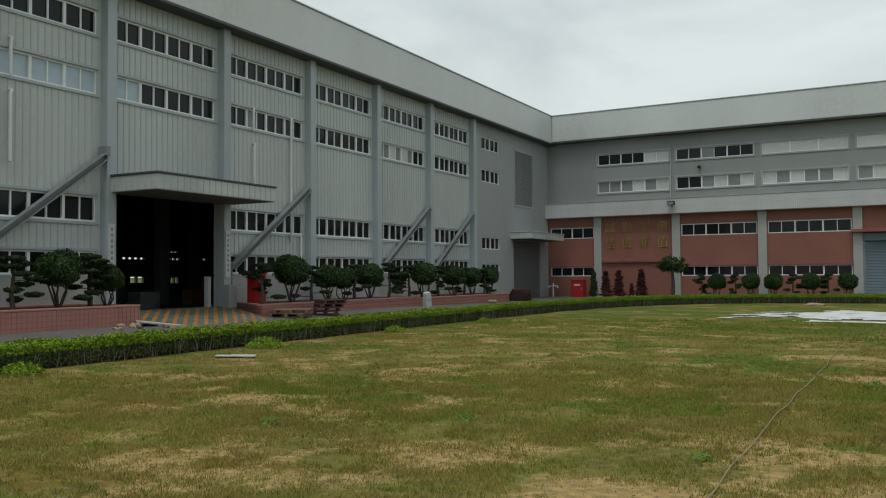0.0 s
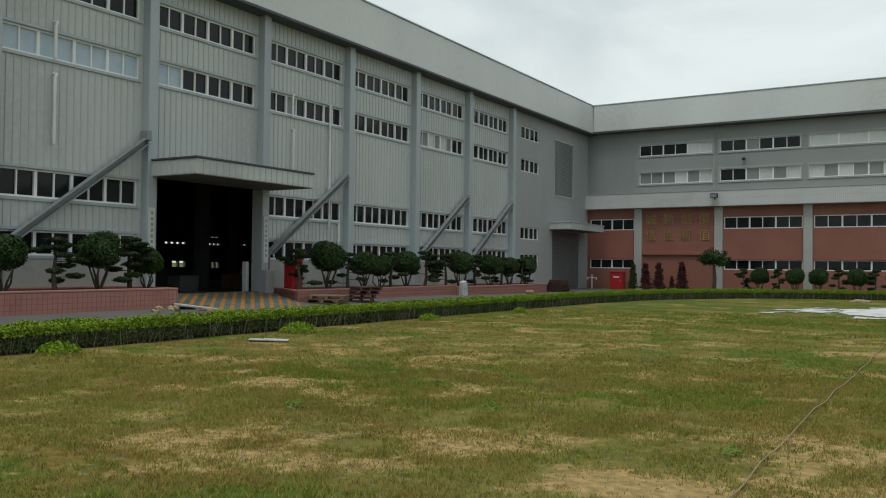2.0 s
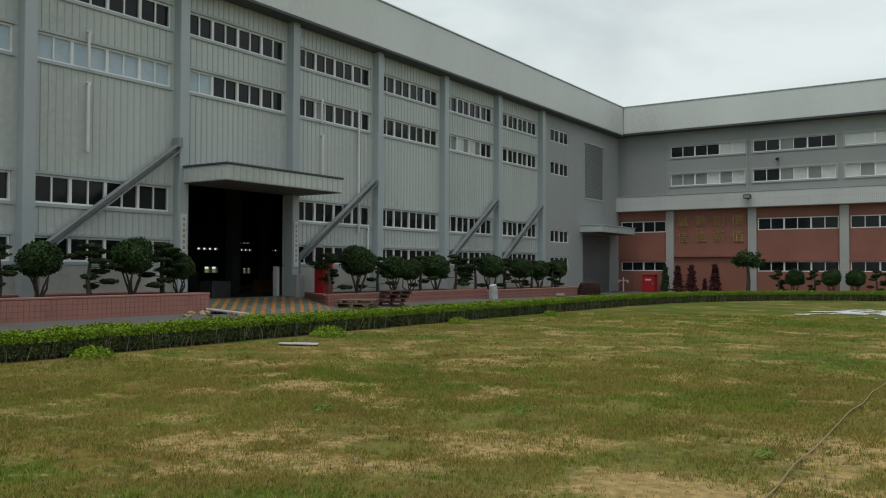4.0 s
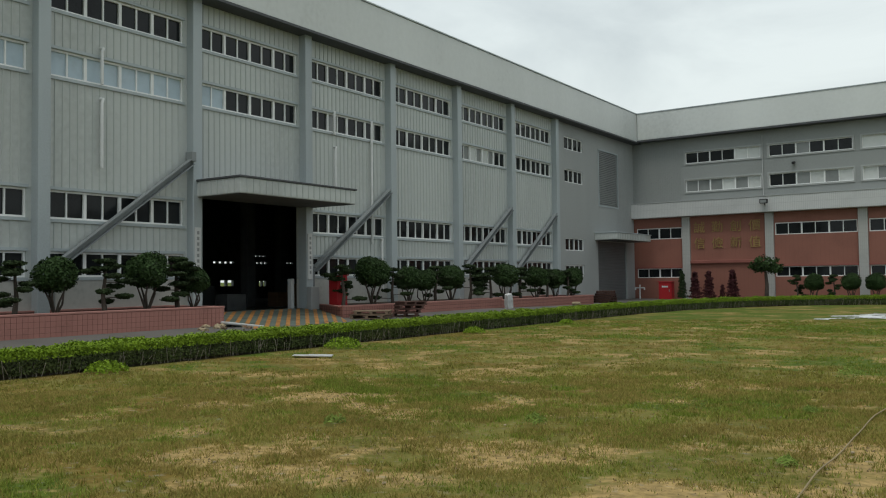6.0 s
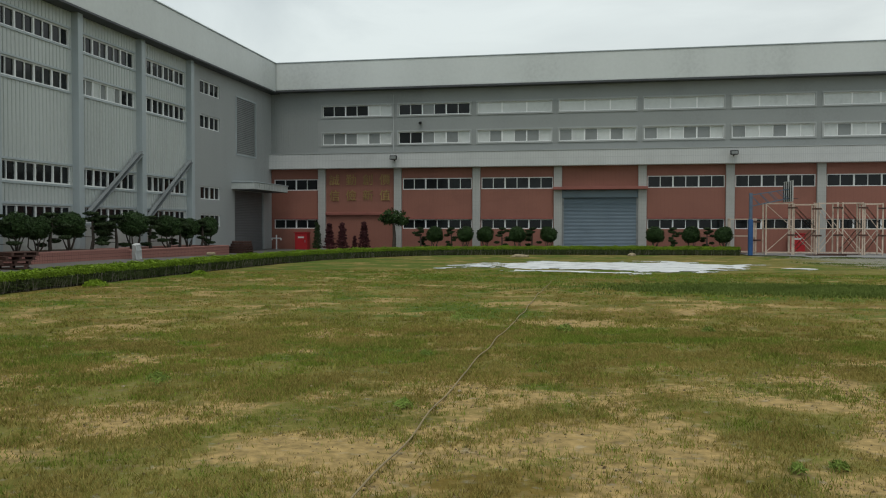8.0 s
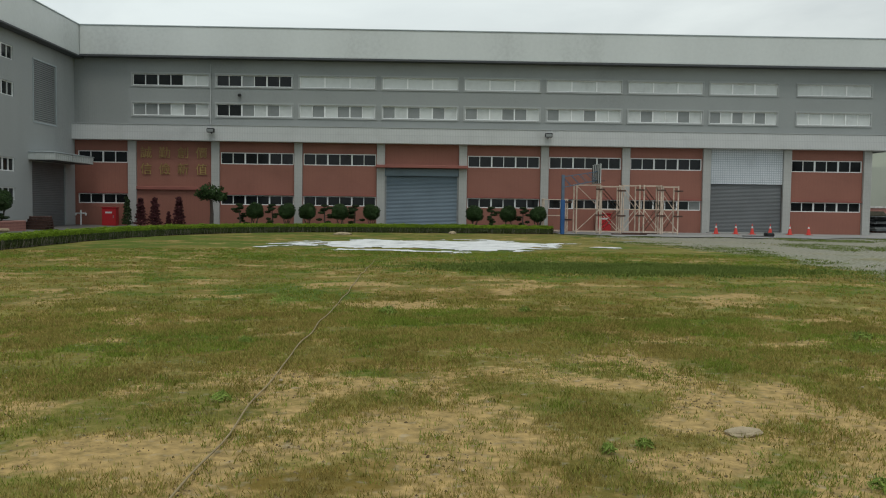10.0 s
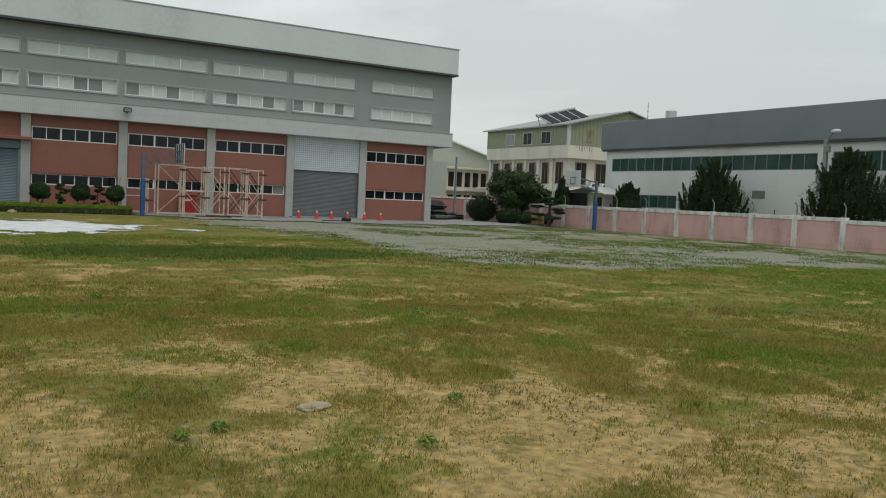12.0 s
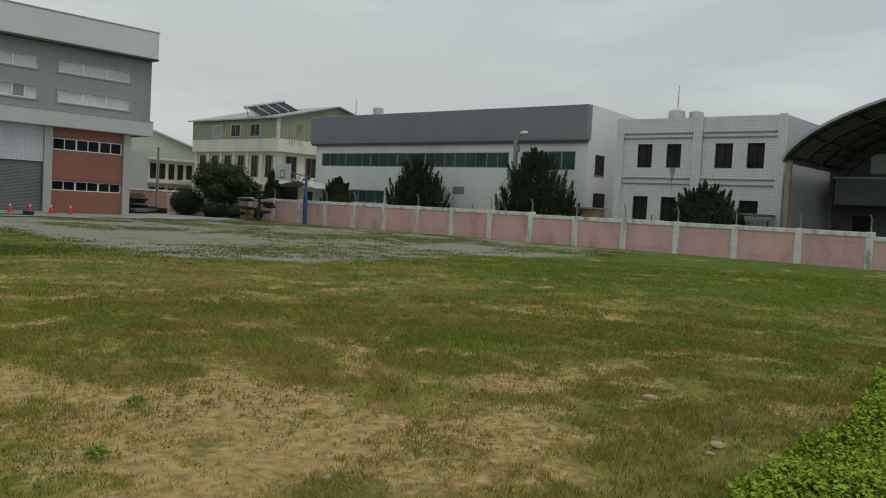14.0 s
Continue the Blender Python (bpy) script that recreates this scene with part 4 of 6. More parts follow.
bm = bmesh.new()
rim = [(RX0, 15.3), (RX0, 19.2), (-18.36, 20.0), (RX1, 21.42), (RX1, 15.3)]
top = [bm.verts.new((x, y, ramp_z(x))) for x, y in rim]
low = [bm.verts.new((x, y, -0.05)) for x, y in rim]
bm.faces.new(top)
for k in range(5):
    bm.faces.new((top[k], low[k], low[(k + 1) % 5], top[(k + 1) % 5]))
bmesh.ops.recalc_face_normals(bm, faces=bm.faces[:])
ramp = solid("gate_ramp", bm, M["greenfloor"], "green painted ramp with worn yellow stripes", "ramp", kind="structure")
for k in range(19):
    y0 = 12.1 + 0.40 * k
    bm = bmesh.new()
    edge = []
    for off in (0.0, 0.17):
        run = [s for s in np.arange(0.04, 3.6, 0.02) if 15.33 < y0 + off + s < ramp_end(RX0 - s) - 0.04]
        edge.append((run[0], run[-1]) if run else None)
    if None in edge or edge[0][1] - edge[0][0] < 0.3:
        continue
    (a, b), (c, d) = edge
    pts = ((RX0 - a, y0 + a), (RX0 - b, y0 + b), (RX0 - d, y0 + 0.17 + d), (RX0 - c, y0 + 0.17 + c))
    bm.faces.new([bm.verts.new((x, y, ramp_z(x, 0.005))) for x, y in pts])
    part("stripe", bm, M["yellow"], ramp)


# ---- plants ----
def branchy(bm, base, tips, r0, rs):
    for tip in tips:
        a, b = Vector(base), Vector(tip)
        m1 = a.lerp(b, 0.5) + Vector(rs.normal(0, 0.06, 3))
        tube(bm, a, m1, r0, 6, r0 * 0.75)
        tube(bm, m1, b, r0 * 0.75, 6, r0 * 0.35)


def ball_tree(seed):
    """Clipped ball on several slanting stems; unit size about 1.0 m wide, 1.7 m tall."""
    rs = np.random.RandomState(seed)
    bm = bmesh.new()
    tips = [(0.28 * math.cos(a), 0.28 * math.sin(a), 0.75 + 0.1 * rs.rand()) for a in np.arange(5) * 1.26 + rs.rand()]
    branchy(bm, (0, 0, -0.05), tips, 0.035, rs)
    trunk = to_mesh("trunk", bm, M["trunk"])
    ps, ns = [], []
    for c, r, n in (((0, 0, 1.05), (0.50, 0.50, 0.45), 4600), ((0.2, 0.15, 0.85), (0.3, 0.28, 0.22), 900), ((-0.22, -0.1, 0.88), (0.3, 0.3, 0.22), 900), ((0.05, -0.1, 1.3), (0.35, 0.35, 0.24), 900)):
        p, d = shell_points(rs, n, c, r, 0.6, 0.10)
        ps.append(p)
        ns.append(d)
    crown = leaf_mesh("crown", np.concatenate(ps), np.concatenate(ns), 0.045, M["leaf"], rs)
    return trunk, crown


def cloud_tree(seed):
    """Cloud-pruned pine: leaning stem with flat pads on side limbs."""
    rs = np.random.RandomState(seed)
    bm = bmesh.new()
    h = 1.75
    lean = rs.normal(0, 0.08, 2)
    stem = [Vector((lean[0] * t + 0.06 * math.sin(5 * t), lean[1] * t, t * h)) for t in (0, 0.33, 0.66, 1.0)]
    for a, b, r in zip(stem, stem[1:], (0.085, 0.065, 0.045)):
        tube(bm, a, b, r, 7, r * 0.75)
    ps, ns = [], []
    pads = [(0, 0, h, 0.30), (0.05, 0.06, h * 0.86, 0.30)]
    for j in range(8):
        a = rs.uniform(0, 6.28)
        z = 0.35 + j * 0.17
        L = rs.uniform(0.32, 0.74) * (1.15 - z / 3.2)
        pads.append((L * math.cos(a), L * math.sin(a), z + 0.05, rs.uniform(0.19, 0.32)))
        bar(bm, (lean[0] * z / h, lean[1] * z / h, z), (L * math.cos(a), L * math.sin(a), z + 0.03), 0.03, 0.03)
    for x, y, z, r in pads:
        p, d = shell_points(rs, int(2600 * r), (x, y, z), (r, r, 0.085), 0.3, 0.2)
        ps.append(p)
        ns.append(d)
    return to_mesh("trunk", bm, M["trunk"]), leaf_mesh("foliage", np.concatenate(ps), np.concatenate(ns), 0.055, M["needle"], rs)


BALLS = [ball_tree(s) for s in (1, 2, 3)]
CLOUDS = [cloud_tree(s) for s in (4, 5, 6, 7)]


def plant(name, meshes, at, scale, turn, label, category, group):
    t = thing(name, label, category, pose(*at, 0, 0, turn) @ Matrix.Diagonal((*scale, 1)), group)
    for me in meshes:
        part(me.name.split(".")[0], me, None, t)
    return t


for i, (y, z, s) in enumerate(((8.9, 0.80, 0.92), (10.94, 0.80, 1.08), (13.5, 0.80, 1.2), (15.0, 0.80, 0.9), (22.8, 0.62, 1.35), (24.9, 0.62, 1.1), (25.9, 0.62, 1.0), (27.7, 0.62, 1.15), (32.0, 0.52, 1.30), (34.85, 0.52, 1.2), (36.7, 0.52, 1.12), (38.6, 0.50, 1.2), (6.2, 0.80, 1.0))):
    plant("topiary_tree", BALLS[i % 3], (-19.4, y, z - 0.06), (s * 0.95, s * 0.95, s * 0.86), 77 * i, "clipped round evergreen tree on thin slanting stems", "tree", "round topiary trees before the hall")
for i, (y, z, s) in enumerate(((8.3, 0.80, 0.95), (9.9, 0.80, 0.85), (12.2, 0.80, 0.9), (14.4, 0.80, 0.95), (21.1, 0.62, 0.95), (23.8, 0.62, 0.9), (26.5, 0.62, 0.95), (28.9, 0.62, 1.0), (30.6, 0.52, 1.0), (33.2, 0.52, 1.0), (35.7, 0.52, 0.95), (37.8, 0.52, 0.9), (7.3, 0.80, 0.9))):
    plant("cloud_pruned_tree", CLOUDS[i % 4], (-19.3, y, z - 0.06), (s * 0.95, s * 0.95, s * 0.84), 103 * i, "dark cloud-pruned pine with flat foliage pads", "tree", "cloud-pruned trees before the hall")
for i, x in enumerate((-9.95, -8.1, -6.9, -5.0, -3.15, 2.9, 4.9, 6.65)):
    plant("topiary_tree", BALLS[i % 3], (x, 49.2, 0.03), (1.0, 1.0, 1.0), 61 * i, "clipped round evergreen tree before the red wall", "tree", "round topiary trees before the red wall")
for i, x in enumerate((-10.9, -9.0, -5.9, -4.1, 3.9, 5.8)):
    plant("cloud_pruned_tree", CLOUDS[i % 4], (x, 49.4, 0.03), (0.68, 0.68, 0.80), 47 * i, "small cloud-pruned tree before the red wall", "tree", "cloud-pruned trees before the red wall")


def spire(seed, material, n=9):
    """A narrow shrub clipped in stacked tiers."""
    rs = np.random.RandomState(seed)
    bm = bmesh.new()
    tube(bm, (0, 0, 0), (0, 0, 1.6), 0.035, 6, 0.015)
    ps, ns = [], []
    for j in range(n):
        z = 0.25 + j * 1.55 / n
        r = 0.36 * (1 - j / (n + 2.0)) + 0.05
        p, d = shell_points(rs, 190, (rs.normal(0, 0.03), rs.normal(0, 0.03), z), (r, r, 0.11), 0.4, 0.1)
        ps.append(p)
        ns.append(d)
    return to_mesh("trunk", bm, M["trunk"]), leaf_mesh("foliage", np.concatenate(ps), np.concatenate(ns), 0.07, material, rs)


SPIRE = spire(11, M["redshrub"])
for x, s in ((-16.85, 1.0), (-16.0, 1.02), (-14.6, 1.05), (-15.2, 0.55)):
    plant("red_shrub", SPIRE, (x, 50.0, 0.03), (s, s, s), 90 * x, "dark red shrub clipped in tiers", "shrub", "red shrubs below the lettering")
plant("grey_shrub", spire(12, M["needle"]), (-17.6, 49.9, 0.03), (0.8, 0.8, 1.05), 20, "narrow dark conifer before the corner pier", "shrub", "")


def big_tree(name, at, clumps, trunk_pts, material, leaf, label, seed, per=1500, group=""):
    """A free-standing tree: limbs to each clump, and clumps of leaves of uneven size."""
    rs = np.random.RandomState(seed)
    bm = bmesh.new()
    base = Vector(trunk_pts[0])
    for a, b in zip(trunk_pts, trunk_pts[1:]):
        tube(bm, a, b, trunk_pts_r(a), 8, trunk_pts_r(b))
    top = Vector(trunk_pts[-1])
    ps, ns = [], []
    for c, r in clumps:
        bar(bm, top, Vector(c), 0.06, 0.06)
        p, d = shell_points(rs, int(per * (r[0] * r[2]) ** 0.7), c, r, 0.45, 0.22)
        ps.append(p)
        ns.append(d)
    t = thing(name, label, "tree", pose(*at), group)
    part("trunk", bm, M["trunk"], t)
    part("crown", leaf_mesh("crown", np.concatenate(ps), np.concatenate(ns), leaf, material, rs), None, t)
    return t


def trunk_pts_r(p):
    return max(0.05, 0.13 - 0.03 * p[2])


def conifer(at, w, h, seed, label):
    """Broad many-tipped juniper: a dense mass of fine foliage with upswept ragged plumes, on one short trunk."""
    rs = np.random.RandomState(seed)
    bm = bmesh.new()
    tube(bm, (0, 0, 0), (0, 0, h * 0.6), 0.16, 8, 0.08)
    ps, ns = [], []
    deep = min(0.62, 2.4 / w)
    for c, r, n in (((0, 0, h * 0.40), (w * 0.42 * deep, w * 0.43, h * 0.33), 11000), ((0, w * 0.03, h * 0.60), (w * 0.28 * deep, w * 0.29, h * 0.26), 6500)):
        p, d = shell_points(rs, n, c, r, 0.5, 0.25)
        ps.append(p)
        ns.append(d)
    for j in range(150):
        a = rs.uniform(0, 6.28)
        rise = rs.rand()
        q = math.sqrt(max(0.0, 1 - rise ** 2.6)) * rs.uniform(0.35, 1.0)
        tip = np.array([q * w * 0.50 * deep * math.cos(a), q * w * 0.50 * math.sin(a), h * (0.26 + 0.74 * rise) * rs.uniform(0.92, 1.04)])
        out = np.array([math.cos(a) * deep, math.sin(a), 0]) * rs.uniform(0.15, 0.55)
        base = tip - (out + [0, 0, 1.0]) * rs.uniform(0.8, 1.5)
        m = 420
        t = rs.rand(m, 1) ** 0.8
        rad = (0.19 * (1 - t) ** 0.7 + 0.01) * rs.uniform(0.75, 1.2)
        d = rs.normal(0, 1, (m, 3))
        d /= np.linalg.norm(d, axis=1, keepdims=True)
        ps.append(base + (tip - base) * t + d * rad * [0.9, 1, 0.4])
        ns.append(d + [0, 0, 0.3])
    t = thing("juniper_tree", label, "tree", pose(*at), "junipers behind the boundary wall")
    part("trunk", bm, M["trunk"], t)
    part("crown", leaf_mesh("crown", np.concatenate(ps), np.concatenate(ns), 0.036, M["needle"], rs, 3.6), None, t)


conifer((40.6, 37.75, 0), 6.3, 5.0, 41, "broad dark juniper with many pointed tips")
conifer((40.6, 28.45, 0), 6.4, 5.4, 42, "tall dark juniper with ragged tips")
conifer((40.2, 17.8, 0), 4.7, 3.7, 43, "low wind-leaned juniper behind the wall")
conifer((40.4, 45.5, 0), 3.4, 3.5, 44, "small dark juniper near the ball court")
conifer((40.5, 53.2, 0), 2.0, 3.9, 45, "narrow dark juniper beside the backboard")
big_tree("ficus_tree", (37.2, 54.8, 0), [((0, 0, 3.3), (1.6, 1.6, 0.9)), ((1.3, 0.5, 2.9), (1.1, 1.1, 0.7)), ((-1.4, 0.2, 2.8), (1.1, 1.0, 0.7)), ((0.3, -1.2, 2.7), (1.2, 1.0, 0.7)), ((-0.5, 1.0, 3.6), (1.0, 1.0, 0.6)), ((1.9, -0.6, 2.4), (0.8, 0.8, 0.5)), ((-0.8, -0.3, 1.9), (1.2, 1.1, 0.8)), ((0.9, -0.5, 1.75), (1.1, 1.0, 0.8))], [(0, 0, -0.05), (0.1, 0, 0.8), (0.0, 0.1, 1.7)], M["ficus"], 0.10, "spreading green ficus tree beside the apron", 51, 3200)
for (x, y), r, h in (((35.2, 56.5), 1.25, 2.1), ((36.2, 58.4), 1.2, 1.8), ((35.6, 53.6), 0.9, 1.05), ((36.8, 52.4), 1.1, 0.95), ((38.0, 51.2), 0.8, 0.9)):
    rs = np.random.RandomState(int(x * 10 + y))
    p, d = shell_points(rs, 5200, (0, 0, h * 0.5), (r, r, h * 0.52), 0.5, 0.12)
    sh = thing("round_shrub", "dark rounded evergreen shrub at the apron edge", "shrub", pose(x, y, 0.0), "shrubs at the apron edge")
    part("foliage", leaf_mesh("foliage", p, d, 0.07, M["needle"], rs), None, sh)
    bm = bmesh.new()
    branchy(bm, (0, 0, 0), [(0.3, 0.1, h * 0.5), (-0.3, 0.2, h * 0.5), (0, -0.3, h * 0.5)], 0.05, rs)
    part("stems", bm, M["trunk"], sh)
plant("cloud_pruned_tree", CLOUDS[1], (36.2, 49.1, 0.0), (1.9, 1.9, 1.15), 30, "wide cloud-pruned pine before the pink wall", "tree", "")
big_tree("street_tree", (-12.6, 49.6, 0.03), [((0, 0, 2.15), (0.75, 0.75, 0.45)), ((0.45, 0.1, 1.85), (0.5, 0.5, 0.3)), ((-0.4, 0, 1.95), (0.5, 0.5, 0.3))], [(0, 0, -0.05), (0.05, 0, 0.9), (0.0, 0, 1.6)], M["leaf"], 0.10, "small round-headed tree before the pier", 52, 1400)


# ---- hedges ----
def hedge(path, width, height, label, leaf, per_m, seed, top="hedgeleaf"):
    """A clipped hedge along a line: core and lower leaves with shade in their colour, twiggy sides, bright leafy top.
    """
    rs = np.random.RandomState(seed)
    h = thing("clipped_hedge", label, "hedge", pose(0, 0, 0))
    pts = np.array(path, float)
    seg = np.diff(pts, axis=0)
    L = np.hypot(seg[:, 0], seg[:, 1])
    cum = np.concatenate([[0], np.cumsum(L)])
    total = cum[-1]

    def along(s):
        k = np.clip(np.searchsorted(cum, s, side="right") - 1, 0, len(L) - 1)
        f = ((s - cum[k]) / L[k])[:, None]
        side = np.stack([-seg[k, 1], seg[k, 0]], 1) / L[k][:, None]
        return pts[k] + seg[k] * f, side
    bm = bmesh.new()
    ring = []
    n = int(total / 0.6) + 2
    c, sd = along(np.linspace(0, total * 0.9999, n))
    for i in range(n):
        w = width * 0.33 * rs.uniform(0.9, 1.05)
        hh = height * rs.uniform(0.72, 0.82)
        ring.append([bm.verts.new((*(c[i] + sd[i] * o), z)) for o, z in ((-w, -0.1), (-w * 1.05, hh * 0.6), (-w * 0.7, hh), (w * 0.7, hh), (w * 1.05, hh * 0.6), (w, -0.1))])
    for a, b in zip(ring, ring[1:]):
        for j in range(5):
            bm.faces.new((a[j], a[j + 1], b[j + 1], b[j]))
    bm.faces.new(ring[0])
    bm.faces.new(ring[-1][::-1])
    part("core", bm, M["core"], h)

    def cloud(n, z0, z1, rim):
        s = rs.rand(n) * total
        c, sd = along(s)
        u = rs.uniform(-1, 1, n)
        z = z0 + (z1 - z0) * rs.rand(n)
        on_top = rs.rand(n) < rim
        u = np.where(on_top, u, np.sign(u) * rs.uniform(0.8, 1.02, n))
        wob = 1 + 0.10 * np.sin(s * 2.1) + 0.06 * np.sin(s * 5.3 + 1)
        z = np.where(on_top, height * (0.91 + 0.05 * np.sin(s * 1.7 + 2 * u) + 0.34 * (fbm(s, u * width * 0.5, 0.28, seed, 3) - 0.4)) + rs.normal(0, 0.022, n), z)
        p = np.concatenate([c + sd * (u * width * 0.5 * wob)[:, None], z[:, None]], 1)
        nrm = np.concatenate([sd * (np.where(on_top, 0, u))[:, None], np.where(on_top, 1.0, 0.25)[:, None]], 1)
        return p, nrm
    p, nrm = cloud(int(per_m * total), height * 0.66, height * 0.98, 0.62)
    part("leaves", leaf_mesh("leaves", p, nrm, leaf, M[top], rs), None, h, "bright new leaves on top")
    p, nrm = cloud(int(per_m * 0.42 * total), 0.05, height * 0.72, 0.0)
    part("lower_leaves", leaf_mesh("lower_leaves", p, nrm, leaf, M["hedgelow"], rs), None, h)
    m = int(total * 46)
    p, nrm = cloud(m, 0.0, 0.05, 0.0)
    bmt = bmesh.new()
    for q in p:
        lean = rs.normal(0, 0.045, 2)
        bar(bmt, (q[0], q[1], 0.0), (q[0] + lean[0], q[1] + lean[1], height * rs.uniform(0.4, 0.72)), 0.008, 0.008)
    part("brushwood", bmt, M["twig"], h, "bare grey stems near the ground")


hedge([(-13.85, 1.0), (-13.8, 8), (-13.85, 14), (-13.85, 22), (-13.75, 28), (-13.6, 33), (-13.0, 37.5), (-11.8, 41), (-10.0, 43.8), (-7.5, 45.8), (-4.0, 47.0), (0, 47.5), (4, 47.7), (7.3, 47.8)], 0.78, 0.43, "low clipped hedge with bright green top along the lawn", 0.031, 4300, 61)
hedge([(3.25, 0.95), (5, 1.13), (8, 1.36), (11, 1.5)], 1.0, 0.51, "bright green leafy hedge at the lawn edge", 0.017, 20000, 62, "freshleaf")

rs = np.random.RandomState(63)
for x, y, s, mm in ((-12.98, 8.2, 0.36, "hedgeleaf"), (-12.88, 14.0, 0.42, "hedgeleaf"), (-12.8, 19.3, 0.32, "hedgeleaf"), (-12.7, 24.7, 0.25, "hedgeleaf"), (-2.35, 13.4, 0.20, "weed"), (-0.65, 12.4, 0.13, "weed"), (1.4, 12.7, 0.10, "weed"), (-1.77, 6.95, 0.08, "weed"), (1.08, 5.62, 0.05, "weed"), (1.34, 5.72, 0.06, "weed"), (5.29, 10.35, 0.13, "weed"), (-2.17, 9.76, 0.08, "weed"), (3.3, 5.9, 0.07, "weed"), (2.5, 4.9, 0.07, "weed"), (-4.4, 7.6, 0.12, "weed"), (-6.2, 6.5, 0.12, "weed")):
    n = (int(1500 * s) if s > 0.22 else int(900 * s) + 25)
    a, q = rs.uniform(0, 6.28, n), np.sqrt(rs.rand(n))
    dome = np.sqrt(np.clip(1 - q ** 2, 0, 1))
    p = np.stack([q * s * np.cos(a), q * s * np.sin(a), s * (0.55 if s > 0.22 else 0.8) * dome * rs.rand(n) ** 0.6 + 0.01], 1)
    d = np.stack([np.cos(a), np.sin(a), rs.uniform(-0.2, 0.6, n)], 1)
    solid("weed_tuft", leaf_mesh("weed_tuft", p, d, 0.034 if s > 0.22 else 0.011, M[mm], rs, 1.6 if s > 0.22 else 6.0), None, "low bright green weed clump beside the hedge" if s > 0.22 else "small grassy weed tuft in the lawn", "weed", "weeds in the lawn", "stuff", pose(x, y, 0))

# ---- small things by the hall ----
def pallet(m, dark, group, size=1.0):
    t = thing("wooden_pallet", "dark worn wooden pallet" if dark else "weathered wooden pallet with loose boards", "pallet", m @ Matrix.Diagonal((size, size, 1, 1)), group)
    mm = M["pallet_dark"] if dark else M["pallet"]
    for j in range(7):
        part("board", one_box((-0.6, -0.5 + 0.15 * j, 0.10), (0.6, -0.5 + 0.15 * j + 0.1, 0.125), 0.004), mm, t)
    for x in (-0.55, -0.05, 0.45):
        part("bearer", one_box((x, -0.5, 0.02), (x + 0.1, 0.5, 0.10), 0.004), mm, t)
    for y in (-0.5, -0.05, 0.4):
        part("bottom_board", one_box((-0.6, y, 0.0), (0.6, y + 0.1, 0.02)), mm, t)


def on_drive(x, y):
    return float(slope(np.array(x), np.array(y))) + 0.035


for x, y, n, dark, rz in ((-17.75, 20.75, 2, False, 22), (-17.65, 22.45, 4, True, 32)):
    for j in range(n):
        pallet(pose(x + 0.05 * j, y + 0.03 * j, on_drive(x, y) + 0.01 + 0.128 * j, 0, 0, rz + 11 * j), dark, "pallets on the drive", 0.75 if dark else 1.0)
for j in range(5):
    pallet(pose(-18.9, 41.4 + 0.05 * j, on_drive(-18.9, 41.4) + 0.01 + 0.128 * j, 0, 0, 90 + 6 * j), True, "pallet stack by the shutter")
bm = bmesh.new()
bmesh.ops.create_cube(bm, size=1.0)
bmesh.ops.subdivide_edges(bm, edges=bm.edges[:], cuts=4, use_grid_fill=True)
for v in bm.verts:
    pinch = 1 - 0.45 * max(0.0, v.co.z) ** 1.5
    v.co = Vector((v.co.x * 0.30 * pinch, v.co.y * 0.20 * pinch, (v.co.z + 0.5) * 0.62)) + 0.03 * noise.noise_vector(v.co * 5)
solid("white_sack", bm, M["board"], "crumpled white sack leaning against the planter", "sack", m=pose(-17.95, 29.85, on_drive(-17.95, 29.85) + 0.02, 12, -16, 75))
bm = bmesh.new()
bx(bm, (-0.2, -0.12, 0.0), (0.2, 0.12, 0.16), 0.05)
solid("rubble_bag", bm, M["stone"], "small pale bag beside the planter", "bag", m=pose(-17.9, 36.0, on_drive(-17.9, 36) + 0.02))
bm = bmesh.new()
bx(bm, (-0.55, -0.24, 0.0), (0.55, 0.24, 0.07), 0.02)
solid("stone_slab", bm, M["sheet"], "pale stone slab lying beside the ramp", "slab", m=pose(-18.0, 15.55, on_drive(-18, 15.5) + 0.012, 0, 8, 75))
rs = np.random.RandomState(64)
for i in range(14):
    bm = bmesh.new()
    bmesh.ops.create_icosphere(bm, subdivisions=1, radius=0.06 + 0.08 * rs.rand())
    for v in bm.verts:
        v.co = Vector((v.co.x * 1.3, v.co.y, v.co.z * 0.7)) + 0.03 * noise.noise_vector(v.co * 9 + Vector((i, 0, 0)))
    x, y = -17.9 + rs.normal(0, 0.22), 14.75 + rs.normal(0, 0.4)
    solid("rubble_lump", bm, M["stone" if i % 3 else "pallet"], "broken concrete lump beside the planter", "rubble", "rubble by the planter", m=pose(x, y, on_drive(x, y) + 0.02, 0, 0, 40 * i))
bm = one_box((-0.14, -0.08, 0.0), (0.14, 0.08, 0.10), 0.02)
solid("litter_box", bm, M["board"], "small white box on the drive", "litter", m=pose(-16.2, 13.1, on_drive(-16.2, 13.1)))


def fire_box(m, label):
    t = thing("fire_cabinet", label, "cabinet", m)
    part("body", one_box((-0.42, -0.25, 0.0), (0.42, 0.25, 1.12), 0.02), M["firered"], t)
    part("door", one_box((-0.38, -0.27, 0.06), (0.38, -0.252, 1.06), 0.006), M["firered"], t)
    part("handle", one_box((0.26, -0.30, 0.5), (0.30, -0.27, 0.66)), M["galv"], t)
    part("roof", one_box((-0.47, -0.30, 1.12), (0.47, 0.28, 1.16), 0.01), M["firered"], t)
    part("plate", one_box((-0.2, -0.276, 0.78), (0.2, -0.271, 0.88)), M["board"], t)


